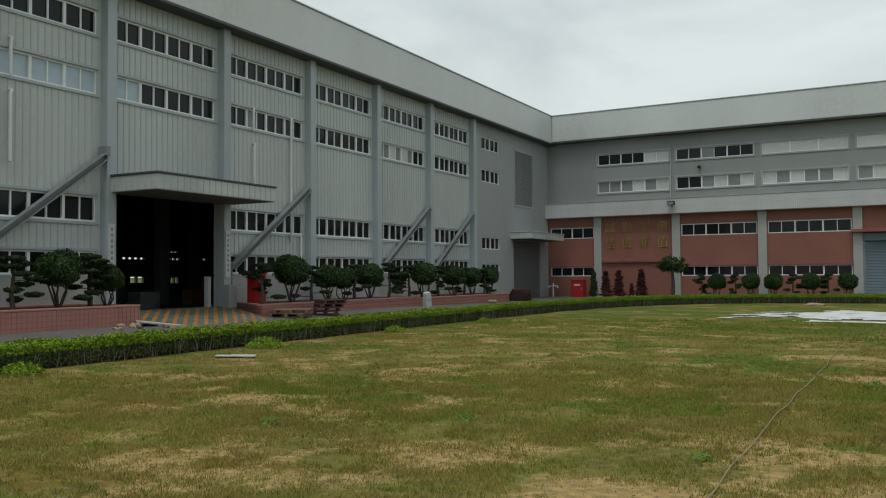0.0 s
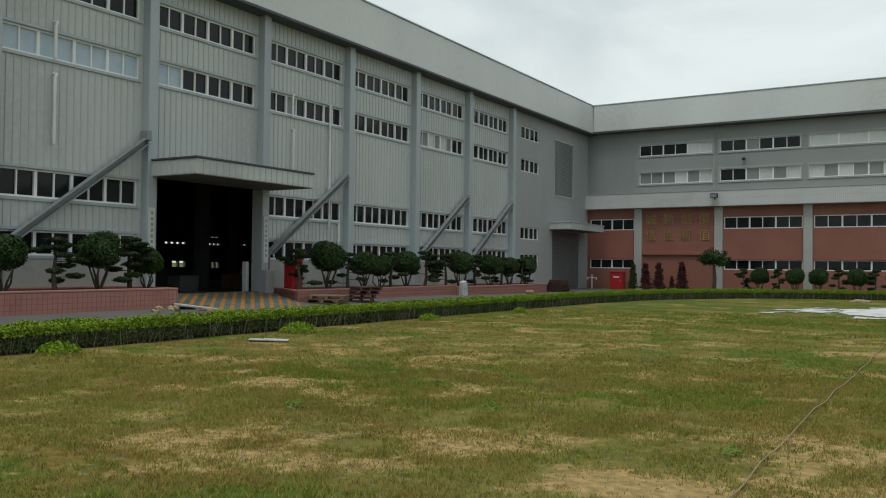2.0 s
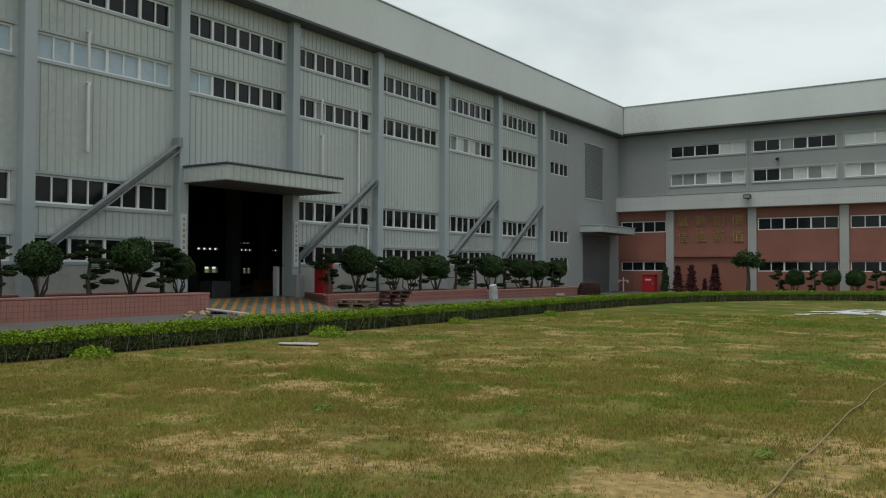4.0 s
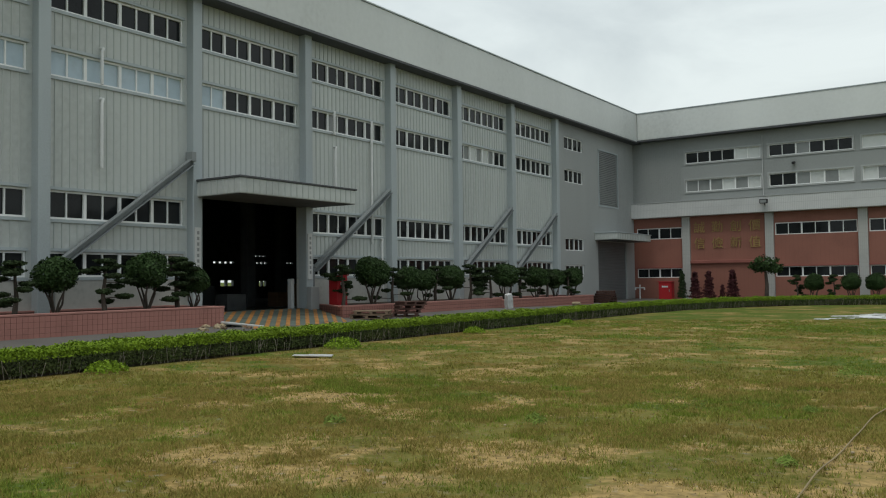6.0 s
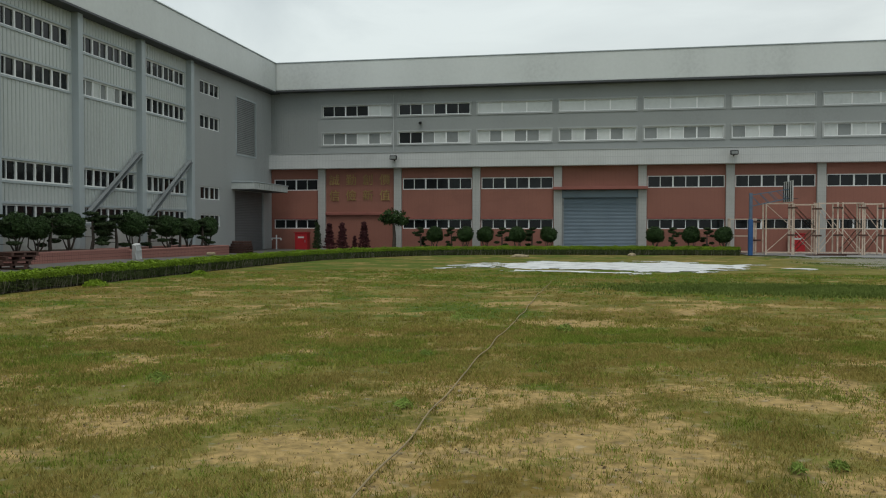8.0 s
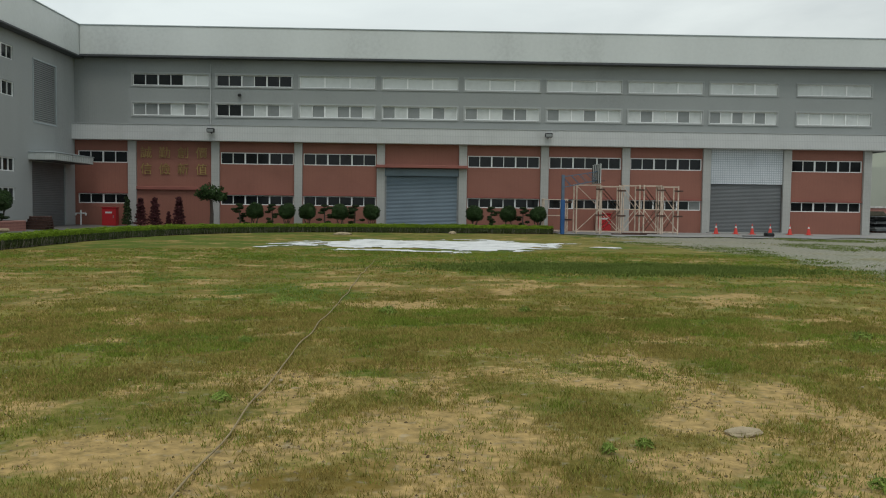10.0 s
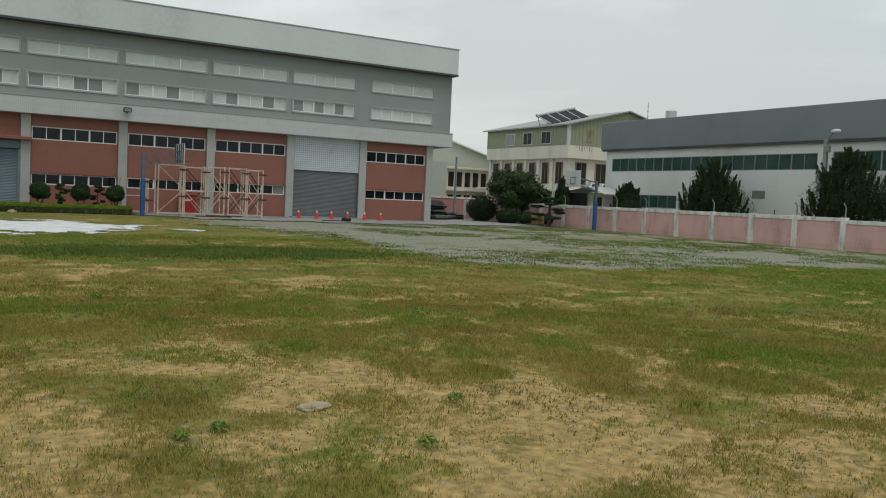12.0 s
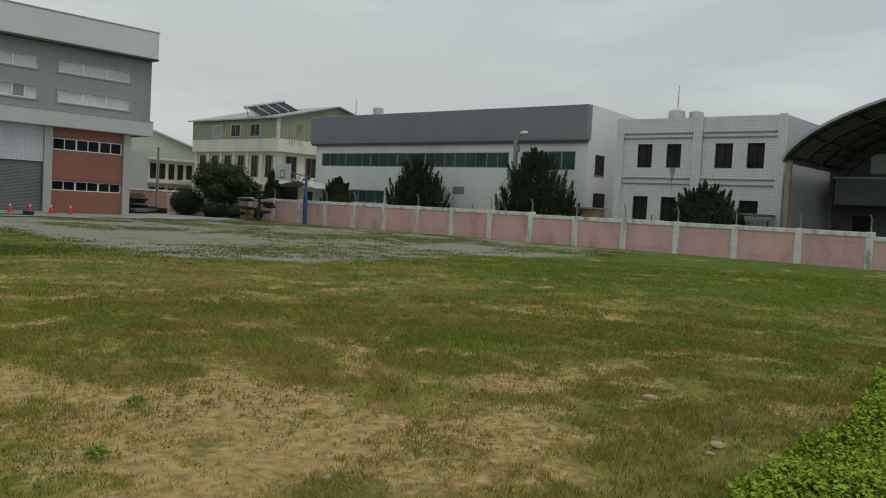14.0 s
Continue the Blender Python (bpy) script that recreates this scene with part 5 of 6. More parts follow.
fire_box(A_POSE @ pose(-30.25, -1.2, 0.60) @ Matrix.Diagonal((0.62, 0.8, 0.95, 1)), "red fire hose cabinet behind a pine by the gate")
fire_box(pose(-19.0, 51.0, 0.035), "red fire hose cabinet before the red wall")
fire_box(pose(11.0, 51.3, 0.03), "red fire hose cabinet behind the scaffold")
bm = bmesh.new()
tube(bm, (0, 0, 0), (0, 0, 0.95), 0.045)
tube(bm, (-0.3, 0, 0.75), (0.3, 0, 0.75), 0.04)
tube(bm, (-0.3, 0, 0.75), (-0.3, 0, 0.62), 0.05)
tube(bm, (0.3, 0, 0.75), (0.3, 0, 0.62), 0.05)
solid("standpipe", bm, M["pipe"], "pale branching standpipe beside the shutter", "standpipe", m=pose(-20.6, 50.6, 0.05))
part_sign = thing("blue_sign", "small blue sign on a post in the planter", "sign", pose(-19.1, 8.05, 0.78))
bm = bmesh.new()
tube(bm, (0, 0, 0), (0, 0, 0.8), 0.02)
part("post", bm, M["galv"], part_sign)
part("plate", one_box((0.02, -0.25, 0.55), (0.035, 0.25, 0.95), 0.004), M["bluesign"], part_sign)
bm = bmesh.new()
for a, b in (((-0.9, 0.1, 0.05), (0.9, -0.1, 0.12)), ((-0.6, -0.1, 0.05), (0.7, 0.25, 0.2)), ((-0.2, 0, 0.05), (1.1, 0.3, 0.28))):
    tube(bm, a, b, 0.025, 5, 0.01)
solid("dead_branch", bm, M["trunk"], "dead bare branch lying on the hedge edge", "branch", m=pose(-8.6, 44.6, 0.1))

# ---- things on the lawn ----
bm = bmesh.new()
bx(bm, (-0.24, -0.15, 0.0), (0.26, 0.15, 0.025), 0.008)
bx(bm, (-0.52, -0.12, 0.0), (-0.2, 0.10, 0.02), 0.006)
solid("broken_board", bm, M["sheet"], "broken dull white board lying on the lawn", "board", m=pose(-11.75, 12.06, 0.01, 0, 1.5, 35))


def stone(at, size, seed, label):
    bm = bmesh.new()
    bmesh.ops.create_icosphere(bm, subdivisions=3, radius=1.0)
    for v in bm.verts:
        v.co *= 1 + 0.22 * noise.noise(v.co * 1.6 + Vector((seed, 0, 0))) + 0.06 * noise.noise(v.co * 5 + Vector((0, seed, 0)))
        v.co = Vector((v.co.x * size[0], v.co.y * size[1], max(v.co.z, -0.4) * size[2]))
    solid("stone", bm, M["stone"], label, "stone", "stones on the lawn", m=pose(*at, 0, 0, 17 * seed))


stone((2.15, 6.07, 0.005), (0.15, 0.085, 0.035), 1, "flat pale stone half sunk in sand")
stone((5.86, 2.6, -0.005), (0.075, 0.05, 0.022), 2, "small pale stone in the grass")
for x, y, w in ((6.85, 3.62, 0.10), (6.31, 3.58, 0.05), (5.62, 2.55, 0.045), (5.3, 4.54, 0.035), (5.54, 4.2, 0.05)):
    stone((x, y, -0.012), (w * 0.85, w * 0.6, w * 0.4), x, "rounded sandy stone in the grass")
for i in range(16):
    r = random.uniform(3.2, 9)
    a = radians(random.uniform(-55, 55))
    s = random.uniform(0.010, 0.024)
    stone((r * math.sin(a), r * math.cos(a) + 0.5, 0.0), (s, s * 0.8, s * 0.6), 5 + i, "small pebble in the dry grass")
curve_pipe("garden_hose", [(-1.50 + 0.02 * math.sin(s * 0.7) + 0.012 * math.sin(s * 2.7 + 1), 3.2 + s, 0.022 + 0.010 * math.sin(s * 4.1)) for s in np.arange(0, 20.5, 0.25)], 0.007, M["rope"])
tagged(bpy.data.objects["garden_hose"], "thin tan hose snaking across the lawn", "hose")

# white lime patch: thin uneven crust with ragged edge
bm = bmesh.new()
step = 0.125
vs = {}
LX, LY = np.meshgrid(np.arange(-9.0, 10.6, step), np.arange(27.2, 39.8, step))
crust = 1 - np.hypot((LX - 0.2) / 6.5, (LY - 33.6) / 4.5) + 1.25 * (fbm(LX, LY * 1.6, 1.5, 73, 5) - 0.5) - 0.02 - 1.5 * np.clip(fbm(LX, LY * 1.3, 0.6, 75, 4) - 0.56, 0, 1)
crust += 0.3 * np.clip(1 - np.hypot((LX - 7.2) / 3.2, (LY - 31.6) / 0.9), 0, 1)
rough_z = fbm(LX, LY, 0.5, 74)
under = (fbm(LX, LY, 1.3, 31) - 0.5) * 0.045 - 0.010
for (j, i), f in np.ndenumerate(crust):
    if f > 0:
        vs[i, j] = bm.verts.new((LX[j, i], LY[j, i], under[j, i] + min(0.022, 0.002 + f * 0.06) + 0.012 * rough_z[j, i]))
for (i, j), v in vs.items():
    q = [vs.get(k) for k in ((i, j), (i + 1, j), (i + 1, j + 1), (i, j + 1))]
    if all(q):
        bm.faces.new(q)
bmesh.ops.delete(bm, geom=[v for v in bm.verts if not v.link_faces], context="VERTS")
solid("lime_patch", bm, M["powder"], "spread of white lime powder on the lawn", "powder", kind="structure")
stone((-4.2, 42.6, 0.02), (0.45, 0.25, 0.12), 33, "white rubble lump before the hedge")
stone((1.5, 45.9, 0.02), (0.25, 0.2, 0.12), 34, "white rubble lump before the hedge")


# ---- ball court ----
def hoop(m, faded, label):
    t = thing("basketball_hoop", label, "basketball hoop", m)
    bm = bmesh.new()
    bx(bm, (-0.11, -0.11, 0.0), (0.11, 0.11, 1.95), 0.015)
    part("post_sleeve", bm, M["blue_steel"], t, "bright blue padded post foot")
    bm = bmesh.new()
    bx(bm, (-0.08, -0.08, 1.95), (0.08, 0.08, 3.36), 0.01)
    part("post", bm, M["blue_dull"], t, "faded blue steel post")
    bm = bmesh.new()
    for y in (-0.35, 0.35):
        bar(bm, (0, 0, 3.25), (1.85, y, 3.55), 0.05, 0.05)
        bar(bm, (0, 0, 2.65), (1.85, y, 3.05), 0.05, 0.05)
        for j in range(4):
            f, g = j / 4, (j + 1) / 4
            bar(bm, (1.85 * f, y * f, 3.25 + 0.30 * f), (1.85 * g, y * g, 2.65 + 0.40 * g), 0.03, 0.03)
    bar(bm, (1.85, -0.35, 3.55), (1.85, 0.35, 3.55), 0.04, 0.04)
    bar(bm, (1.85, -0.35, 3.05), (1.85, 0.35, 3.05), 0.04, 0.04)
    part("arm_truss", bm, M["blue_dull"], t)
    brd = part("backboard", one_box((1.90, -0.9, 2.88), (1.94, 0.9, 3.98), 0.006), M["board"], t, "white rectangular backboard")
    for (y0, y1, z0, z1) in ((-0.3, 0.3, 3.50, 3.55), (-0.3, 0.3, 3.05, 3.10), (-0.3, -0.25, 3.1, 3.5), (0.25, 0.3, 3.1, 3.5)):
        part("target_line", one_box((1.941, y0, z0), (1.946, y1, z1)), M["black"], brd)
    bm = bmesh.new()
    for j in range(16):
        a, b = 2 * math.pi * j / 16, 2 * math.pi * (j + 1) / 16
        tube(bm, (2.2 + 0.225 * math.cos(a), 0.225 * math.sin(a), 3.05), (2.2 + 0.225 * math.cos(b), 0.225 * math.sin(b), 3.05), 0.012, 5)
    part("rim", bm, M["black"], t)
    bm = bmesh.new()
    for y in np.linspace(-0.8, 0.8, 5):
        bar(bm, (1.88, y, 2.9), (1.88, y, 3.95), 0.04, 0.04)
    part("board_stiffeners", bm, M["black"], brd)


hoop(pose(7.76, 47.2, 0.0, 0, 0, 3), True, "blue basketball hoop seen edge on beside scaffolding")
hoop(pose(37.15, 45.1, 0.0, 0, 0, 175), False, "blue basketball hoop before the pink wall")


def scaffold_frame(x, y, w, d, h, braces):
    t = thing("scaffold_tower", "tall pale primer-painted steel scaffold frame", "scaffold", pose(x, y, 0.03), "scaffold frames on the apron")
    for px in (0, w):
        for py in (0, d):
            bm = bmesh.new()
            bx(bm, (px - 0.035, py - 0.035, 0), (px + 0.035, py + 0.035, h), 0.005)
            part("upright", bm, M["rust"], t)
    for z in (0.12, h * 0.5, h - 0.05):
        for py in (0, d):
            bm = bmesh.new()
            bar(bm, (0, py, z), (w, py, z), 0.05, 0.05)
            part("rail", bm, M["rust"], t)
        for px in (0, w):
            bm = bmesh.new()
            bar(bm, (px, 0, z), (px, d, z), 0.05, 0.05)
            part("rail", bm, M["rust"], t)
    for k in range(braces):
        bm = bmesh.new()
        py = 0 if k % 2 == 0 else d
        bar(bm, (0, py, 0.15), (w, py, h * 0.5), 0.035, 0.035)
        bar(bm, (w, py, h * 0.52), (0, py, h - 0.1), 0.035, 0.035)
        if k > 1:
            bar(bm, (w, py, 0.15), (0, py, h * 0.5), 0.035, 0.035)
        part("brace", bm, M["rust"], t)
    for z in (h * 0.36, h * 0.88):
        bm = bmesh.new()
        bx(bm, (w - 0.25, -0.09, z), (w + 0.25, -0.04, z + 0.09))
        part("clamp", bm, M["pallet_dark"], t)


for x, y, w, d, h, b in ((8.7, 48.0, 1.35, 0.9, 2.85, 1), (10.15, 48.1, 1.15, 1.0, 2.78, 4), (11.45, 48.2, 0.95, 1.0, 2.85, 2), (12.65, 48.2, 1.0, 1.0, 2.85, 4), (13.75, 48.2, 0.9, 0.9, 2.80, 3)):
    scaffold_frame(x, y, w, d, h, b)
scaffold_frame(7.0, 49.3, 1.4, 0.6, 2.0, 0)
for i, (x, z) in enumerate(((11.5, 0.04), (12.1, 0.09))):
    solid("timber_plank", one_box((-1.0, -0.1, 0), (1.0, 0.1, 0.05), 0.005), M["pallet_dark"], "dark timber plank lying by the scaffold", "plank", "planks by the scaffold", m=pose(x, 46.9 + 0.1 * i, z, 0, 0, 4 * i))


def cone(x, y):
    t = thing("traffic_cone", "orange traffic cone with a white band", "cone", pose(x, y, 0.03), "traffic cones before the shutter")
    part("base", one_box((-0.18, -0.18, 0), (0.18, 0.18, 0.03), 0.01), M["cone"], t)
    for nm, z0, z1, mm in (("body", 0.03, 0.38, "cone"), ("band", 0.38, 0.50, "board"), ("tip", 0.50, 0.68, "cone")):
        bm = bmesh.new()
        rr = lambda z: 0.14 - 0.155 * z / 0.75
        tube(bm, (0, 0, z0), (0, 0, z1), rr(z0), 14, rr(z1))
        part(nm, bm, M[mm], t)


for x in (17.55, 18.75, 19.75, 20.85, 22.05, 23.2):
    cone(x, 50.0)
bm = bmesh.new()
bx(bm, (-0.9, -0.05, 0), (0.7, 0.05, 0.05), 0.01)
bx(bm, (0.5, -0.25, 0.0), (0.95, 0.2, 0.22), 0.05)
solid("scrap_pile", bm, M["black"], "dark scrap bar and bag lying on the apron", "scrap", m=pose(18.6, 46.4, 0.03, 0, 0, 10))
rubble = thing("crate_pallet", "two plain timber boxes on a pallet", "crate", pose(36.2, 50.4, 0.03, 0, 0, 20))
part("pallet", one_box((-0.8, -0.5, 0), (0.8, 0.5, 0.1), 0.01), M["pallet"], rubble)
part("box", one_box((-0.45, -0.3, 0.1), (-0.02, 0.3, 0.75), 0.01), M["wood"], rubble)
part("box", one_box((0.02, -0.25, 0.1), (0.45, 0.3, 0.7), 0.01), M["wood"], rubble)


# ---- pink boundary wall; local x runs from north to south, y to the outside ----
W_POSE = pose(37.7, 0, 0, 0, 0, -90)
bwall = thing("boundary_wall", "pink panelled boundary wall with weathered white piers", "wall", W_POSE, kind="structure")
P0, PP = 9.56, 2.84
pys = [P0 + PP * k for k in range(-3, 20)]
pier_me, panel_me = {}, {}
for k, y in enumerate(pys):
    top = 1.62 if y > 26 else (1.52 if y > 9 else 1.36)
    if top not in pier_me:
        pier_me[top] = to_mesh("pier", one_box((-0.15, -0.07, -0.1), (0.15, 0.22, top + 0.02), 0.015), M["wallwhite"])
        bm = one_box((0.15, 0.03, -0.1), (PP - 0.15, 0.16, top - 0.2))
        panel_me[top] = to_mesh("panel", bm, M["pink"])
        bm = bmesh.new()
        a, b, c, d = 0.38, PP - 0.38, 0.22, top - 0.42
        for lo, hi in (((a, c), (b, c + 0.03)), ((a, d - 0.03), (b, d)), ((a, c + 0.03), (a + 0.03, d - 0.03)), ((b - 0.03, c + 0.03), (b, d - 0.03))):
            bx(bm, (lo[0], 0.018, lo[1]), (hi[0], 0.0298, hi[1]))
        panel_me[top, "m"] = to_mesh("moulding", bm, M["pink"])
        panel_me[top, "c"] = to_mesh("coping", one_box((0.15, -0.03, top - 0.2), (PP - 0.15, 0.20, top), 0.012), M["wallwhite"])
    part("pier", pier_me[top], None, bwall, "", pose(-y, 0, 0))
    if k:
        t2 = 1.62 if y > 27 else (1.52 if y > 9.8 else 1.36)
        if t2 in panel_me:
            at = pose(-y, 0, 0)
            pn = part("panel", panel_me[t2], None, bwall, "", at)
            part("moulding", panel_me[t2, "m"], None, pn)
            part("coping", panel_me[t2, "c"], None, bwall, "", at)
    bm = bmesh.new()
    z = top
    bar(bm, (-y, 0.1, z - 0.05), (-y, 0.1, z + 0.55), 0.05, 0.05)
    bar(bm, (-y, 0.1, z + 0.53), (-y - 0.02, -0.06, z + 0.72), 0.045, 0.045)
    part("wire_post", bm, M["galv"], bwall, "angled steel wire post")
    if k % 2 == 0 and y < 45:
        bm = bmesh.new()
        bar(bm, (-y - 1.42, 0.1, z - 0.05), (-y - 1.42, 0.1, z + 0.28), 0.035, 0.035)
        part("wire_stub", bm, M["black"], bwall)

# ---- street lamp behind the wall ----
lampp = thing("street_lamp", "grey street lamp on a square post", "street lamp", pose(42.6, 31.5, 0.0) @ Matrix.Diagonal((1, 1, 1.07, 1)))
part("post", one_box((-0.11, -0.11, 0), (0.11, 0.11, 5.7), 0.02), M["galv"], lampp)
bm = bmesh.new()
tube(bm, (0, 0, 5.6), (-0.2, -0.55, 6.05), 0.04)
part("arm", bm, M["galv"], lampp)
bm = bmesh.new()
bmesh.ops.create_uvsphere(bm, u_segments=12, v_segments=8, radius=0.2, matrix=Matrix.Translation((-0.25, -0.75, 6.08)) @ Matrix.Diagonal((0.8, 1.6, 0.6, 1)))
part("lamp_head", bm, M["board"], lampp)
part("control_box", one_box((-0.2, -0.3, 5.0), (0.05, -0.161, 5.35), 0.01), M["galv"], lampp)

# ---- pale factory with slate band ----
fac = thing("pale_factory", "pale grey factory with slate roof band and green glass", "building", pose(43.4, 0, 0, 0, 0, -90))
strips = [(-50.9, -32.6, 4.40, 5.40), (-31.6, -27.6, 4.30, 5.45), (-49.4, -43.8, 1.72, 2.65), (-29.4, -27.6, 1.6, 2.6)]
bm = bmesh.new()
holed_wall(bm, -51.6, -26.75, -0.1, 6.1, 0.0, 0.2, strips)
part("wall", bm, M["palewall"], fac)
for a, b, c, d in strips:
    n = max(3, int((b - a) / 0.9))
    window(fac, a, b, c, d, 0.06, ["greenglass"] * n, group=3, frame_mat=M["galv"], label="green tinted window strip")
part("roof_band", one_box((-52.0, -0.3, 6.1), (-26.7, 0.2, 8.22), 0.03), M["greyroof"], fac, "slate grey roof band")
part("band_soffit", one_box((-51.9, -0.26, 5.98), (-26.75, 0.0, 6.1)), M["trim"], fac)
side = [(0.9, 1.9, 4.1, 5.3), (0.9, 2.2, 2.0, 3.0)]
bm = bmesh.new()
poly_prism(bm, [(0.2, -0.1), (0.2, 8.25), (17, 7.6), (17, -0.1)], 0, -26.95, -26.75)
part("side_wall", bm, M["palewall"], fac)
for y0, y1, z0, z1 in side:
    w = part("side_window", one_box((-26.745, y0, z0), (-26.70, y1, z1)), M["darkglass"], fac)
    part("side_window_frame", one_box((-26.745, y0 - 0.08, z0 - 0.08), (-26.72, y1 + 0.08, z0)), M["galv"], w)
part("roof", one_box((-51.6, 0.2, 7.4), (-26.95, 17, 7.5)), M["greyroof"], fac)
part("rear_wall", one_box((-51.6, 16.9, -0.1), (-26.95, 17, 7.4)), M["palewall"], fac)
part("north_wall", one_box((-51.6, 0.2, -0.1), (-51.4, 16.9, 7.4)), M["palewall"], fac)
part("ac_niche", one_box((-37.2, -0.02, 2.6), (-36.2, -0.002, 3.1)), M["greypane"], fac)
for nm, y, z, r, h in (("water_tank", 43.5, 8.25, 0.42, 1.0),):
    tk = thing(nm, "steel water tank on the factory roof", "tank", pose(46.0, y + 4.0, 7.5))
    bm = bmesh.new()
    tube(bm, (0, 0, 0), (0, 0, 1.6), r, 16)
    part("drum", bm, M["tank"], tk)
    bm = bmesh.new()
    tube(bm, (0, 0, 1.6), (0, 0, 1.72), r * 1.02, 16, r * 0.3)
    part("lid", bm, M["tank"], tk)
for x, y, z, h in ((45.5, 49.5, 7.5, 2.4), (45.5, 22.2, 7.2, 2.2)):
    bm = bmesh.new()
    tube(bm, (0, 0, 0), (0, 0, h), 0.025, 6, 0.012)
    for q in (0.55, 0.7, 0.85):
        bar(bm, (-0.12, 0, h * q), (0.12, 0, h * q), 0.02, 0.02)
    solid("roof_antenna", bm, M["black"], "thin radio antenna on a roof", "antenna", "roof antennas", m=pose(x, y, z))
hut = thing("timber_lean_to", "small yellow timber lean-to between the factories", "shed", pose(42.0, 25.8, 0))
part("wall", one_box((-0.4, -0.9, 0), (0.6, 0.9, 2.0)), M["wood"], hut)
part("roof", one_box((-0.6, -1.0, 2.0), (0.7, 1.0, 2.08)), M["smooth"], hut)

tent = thing("mesh_lean_to", "dark mesh-sided lean-to with a pale sloping sheet roof", "shed", pose(41.0, 50.6, 0))
bm = bmesh.new()
poly_prism(bm, [(-1.9, 2.55), (0.1, 3.10), (0.1, 3.15), (-1.9, 2.60)], 0, -0.1, 2.2)
part("roof", bm, M["sheet"], tent, "pale sloping sheet")
bm = bmesh.new()
poly_prism(bm, [(0.1, 3.05), (2.9, 2.65), (2.9, 2.70), (0.1, 3.10)], 0, -0.05, 2.2)
part("net_roof", bm, M["black"], tent, "dark netting")
part("mesh_side", one_box((0.02, 0.12, 0.0), (0.06, 2.85, 2.62)), M["black"], tent, "dark netting")
for y in (-1.85, 0.05, 2.85):
    part("post", one_box((0.0, y, 0.0), (0.08, y + 0.08, 2.55)), M["galv"], tent)

# ---- white tiled office ----
off = thing("tiled_office", "white tiled two-storey office with dark windows", "building", pose(42.6, 0, 0, 0, 0, -90))
wins = [(-23.05, -22.15, 4.45, 5.75), (-21.3, -20.45, 4.45, 5.75), (-18.55, -17.6, 4.45, 5.75), (-16.85, -15.95, 4.45, 5.75), (-23.15, -22.25, 1.55, 2.85), (-21.45, -20.6, 1.55, 2.85), (-17.1, -16.1, 2.0, 2.8)]
bm = bmesh.new()
holed_wall(bm, -24.3, -14.95, -0.1, 7.15, 0.0, 0.25, wins)
part("wall", bm, M["office_tile"], off, "white tiled wall")
for x0, x1 in ((-24.35, -23.9), (-19.75, -19.25), (-15.3, -14.9)):
    part("pilaster", one_box((x0, -0.14, -0.1), (x1, 0.0, 7.2), 0.01), M["office_tile"], off)
# thin dark bars draw the shadow lines of the white ledges
for z in (6.05, 6.3, 3.55, 3.85):
    part("ledge_shadow_line", one_box((-24.3, -0.08, z), (-15.0, -0.002, z + 0.05)), M["office_line"], off)
for a, b, c, d in wins:
    window(off, a, b, c, d, 0.12, ["darkglass"] * 2, frame_mat=M["black"], label="dark framed office window")
bm = bmesh.new()
for x, w, z0, z1 in ((-21.02, 0.05, 4.12, 4.44), (-20.96, 0.04, 3.95, 4.42), (-20.91, 0.06, 3.62, 4.44), (-20.84, 0.03, 3.9, 4.43), (-20.80, 0.05, 4.05, 4.44), (-20.74, 0.03, 4.2, 4.44), (-20.89, 0.025, 3.0, 3.5)):
    bx(bm, (x, -0.012, z0), (x + w, -0.009, z1))
part("stain", bm, M["grime"], off, "rusty run below the window")
part("side_wall", one_box((-15.15, 0.25, -0.1), (-14.95, 8.0, 7.15)), M["office_tile"], off)
part("north_wall", one_box((-24.3, 0.25, -0.1), (-24.1, 8.0, 7.15)), M["office_tile"], off)
part("roof", one_box((-24.1, 0.25, 6.7), (-15.15, 8.0, 6.85)), M["smooth"], off)
for x, r in ((44.6, 0.62), (45.4, 0.55)):
    tk = thing("water_tank", "squat steel water tank on the office roof", "tank", pose(x, 21.8 - (x - 44.6), 6.85) @ Matrix.Diagonal((0.75, 0.75, 0.75, 1)), "tanks on the office roof")
    bm = bmesh.new()
    tube(bm, (0, 0, 0), (0, 0, 1.25), r, 18)
    part("drum", bm, M["tank"], tk)
    bm = bmesh.new()
    tube(bm, (0, 0, 1.25), (0, 0, 1.4), r, 18, 0.2)
    part("lid", bm, M["tank"], tk)
awn = thing("metal_awning", "low grey awning before the office", "awning", pose(40.6, 16.4, 0))
part("roof", one_box((-0.6, -1.3, 2.0), (1.8, 1.2, 2.12), 0.02), M["hallwall"], awn)
for y in (-1.2, 1.1):
    part("post", one_box((-0.5, y, 0), (-0.42, y + 0.08, 2.0)), M["galv"], awn)

# ---- arched open shed ----
arch = thing("arched_shed", "open shed with a curved corrugated roof on trusses", "shed", pose(41.3, 0, 0))
CY, HALF, Z0, RISE = 4.2, 10.4, 4.70, 3.65
def arc(f):
    return CY + HALF * math.cos(math.pi * f), Z0 + RISE * max(0.0, math.sin(math.pi * f)) ** 1.35
bm = bmesh.new()
n = 40
ring = []
for i in range(n + 1):
    y, z = arc(i / n)
    ring.append([bm.verts.new((x, y, z + dz)) for x, dz in ((0.0, 0), (22.0, 0), (22.0, 0.08), (0.0, 0.08))])
for a, b in zip(ring, ring[1:]):
    for j in range(4):
        bm.faces.new((a[j], a[(j + 1) % 4], b[(j + 1) % 4], b[j]))
part("roof", bm, M["archroof"], arch, "curved corrugated roof")
bm = bmesh.new()
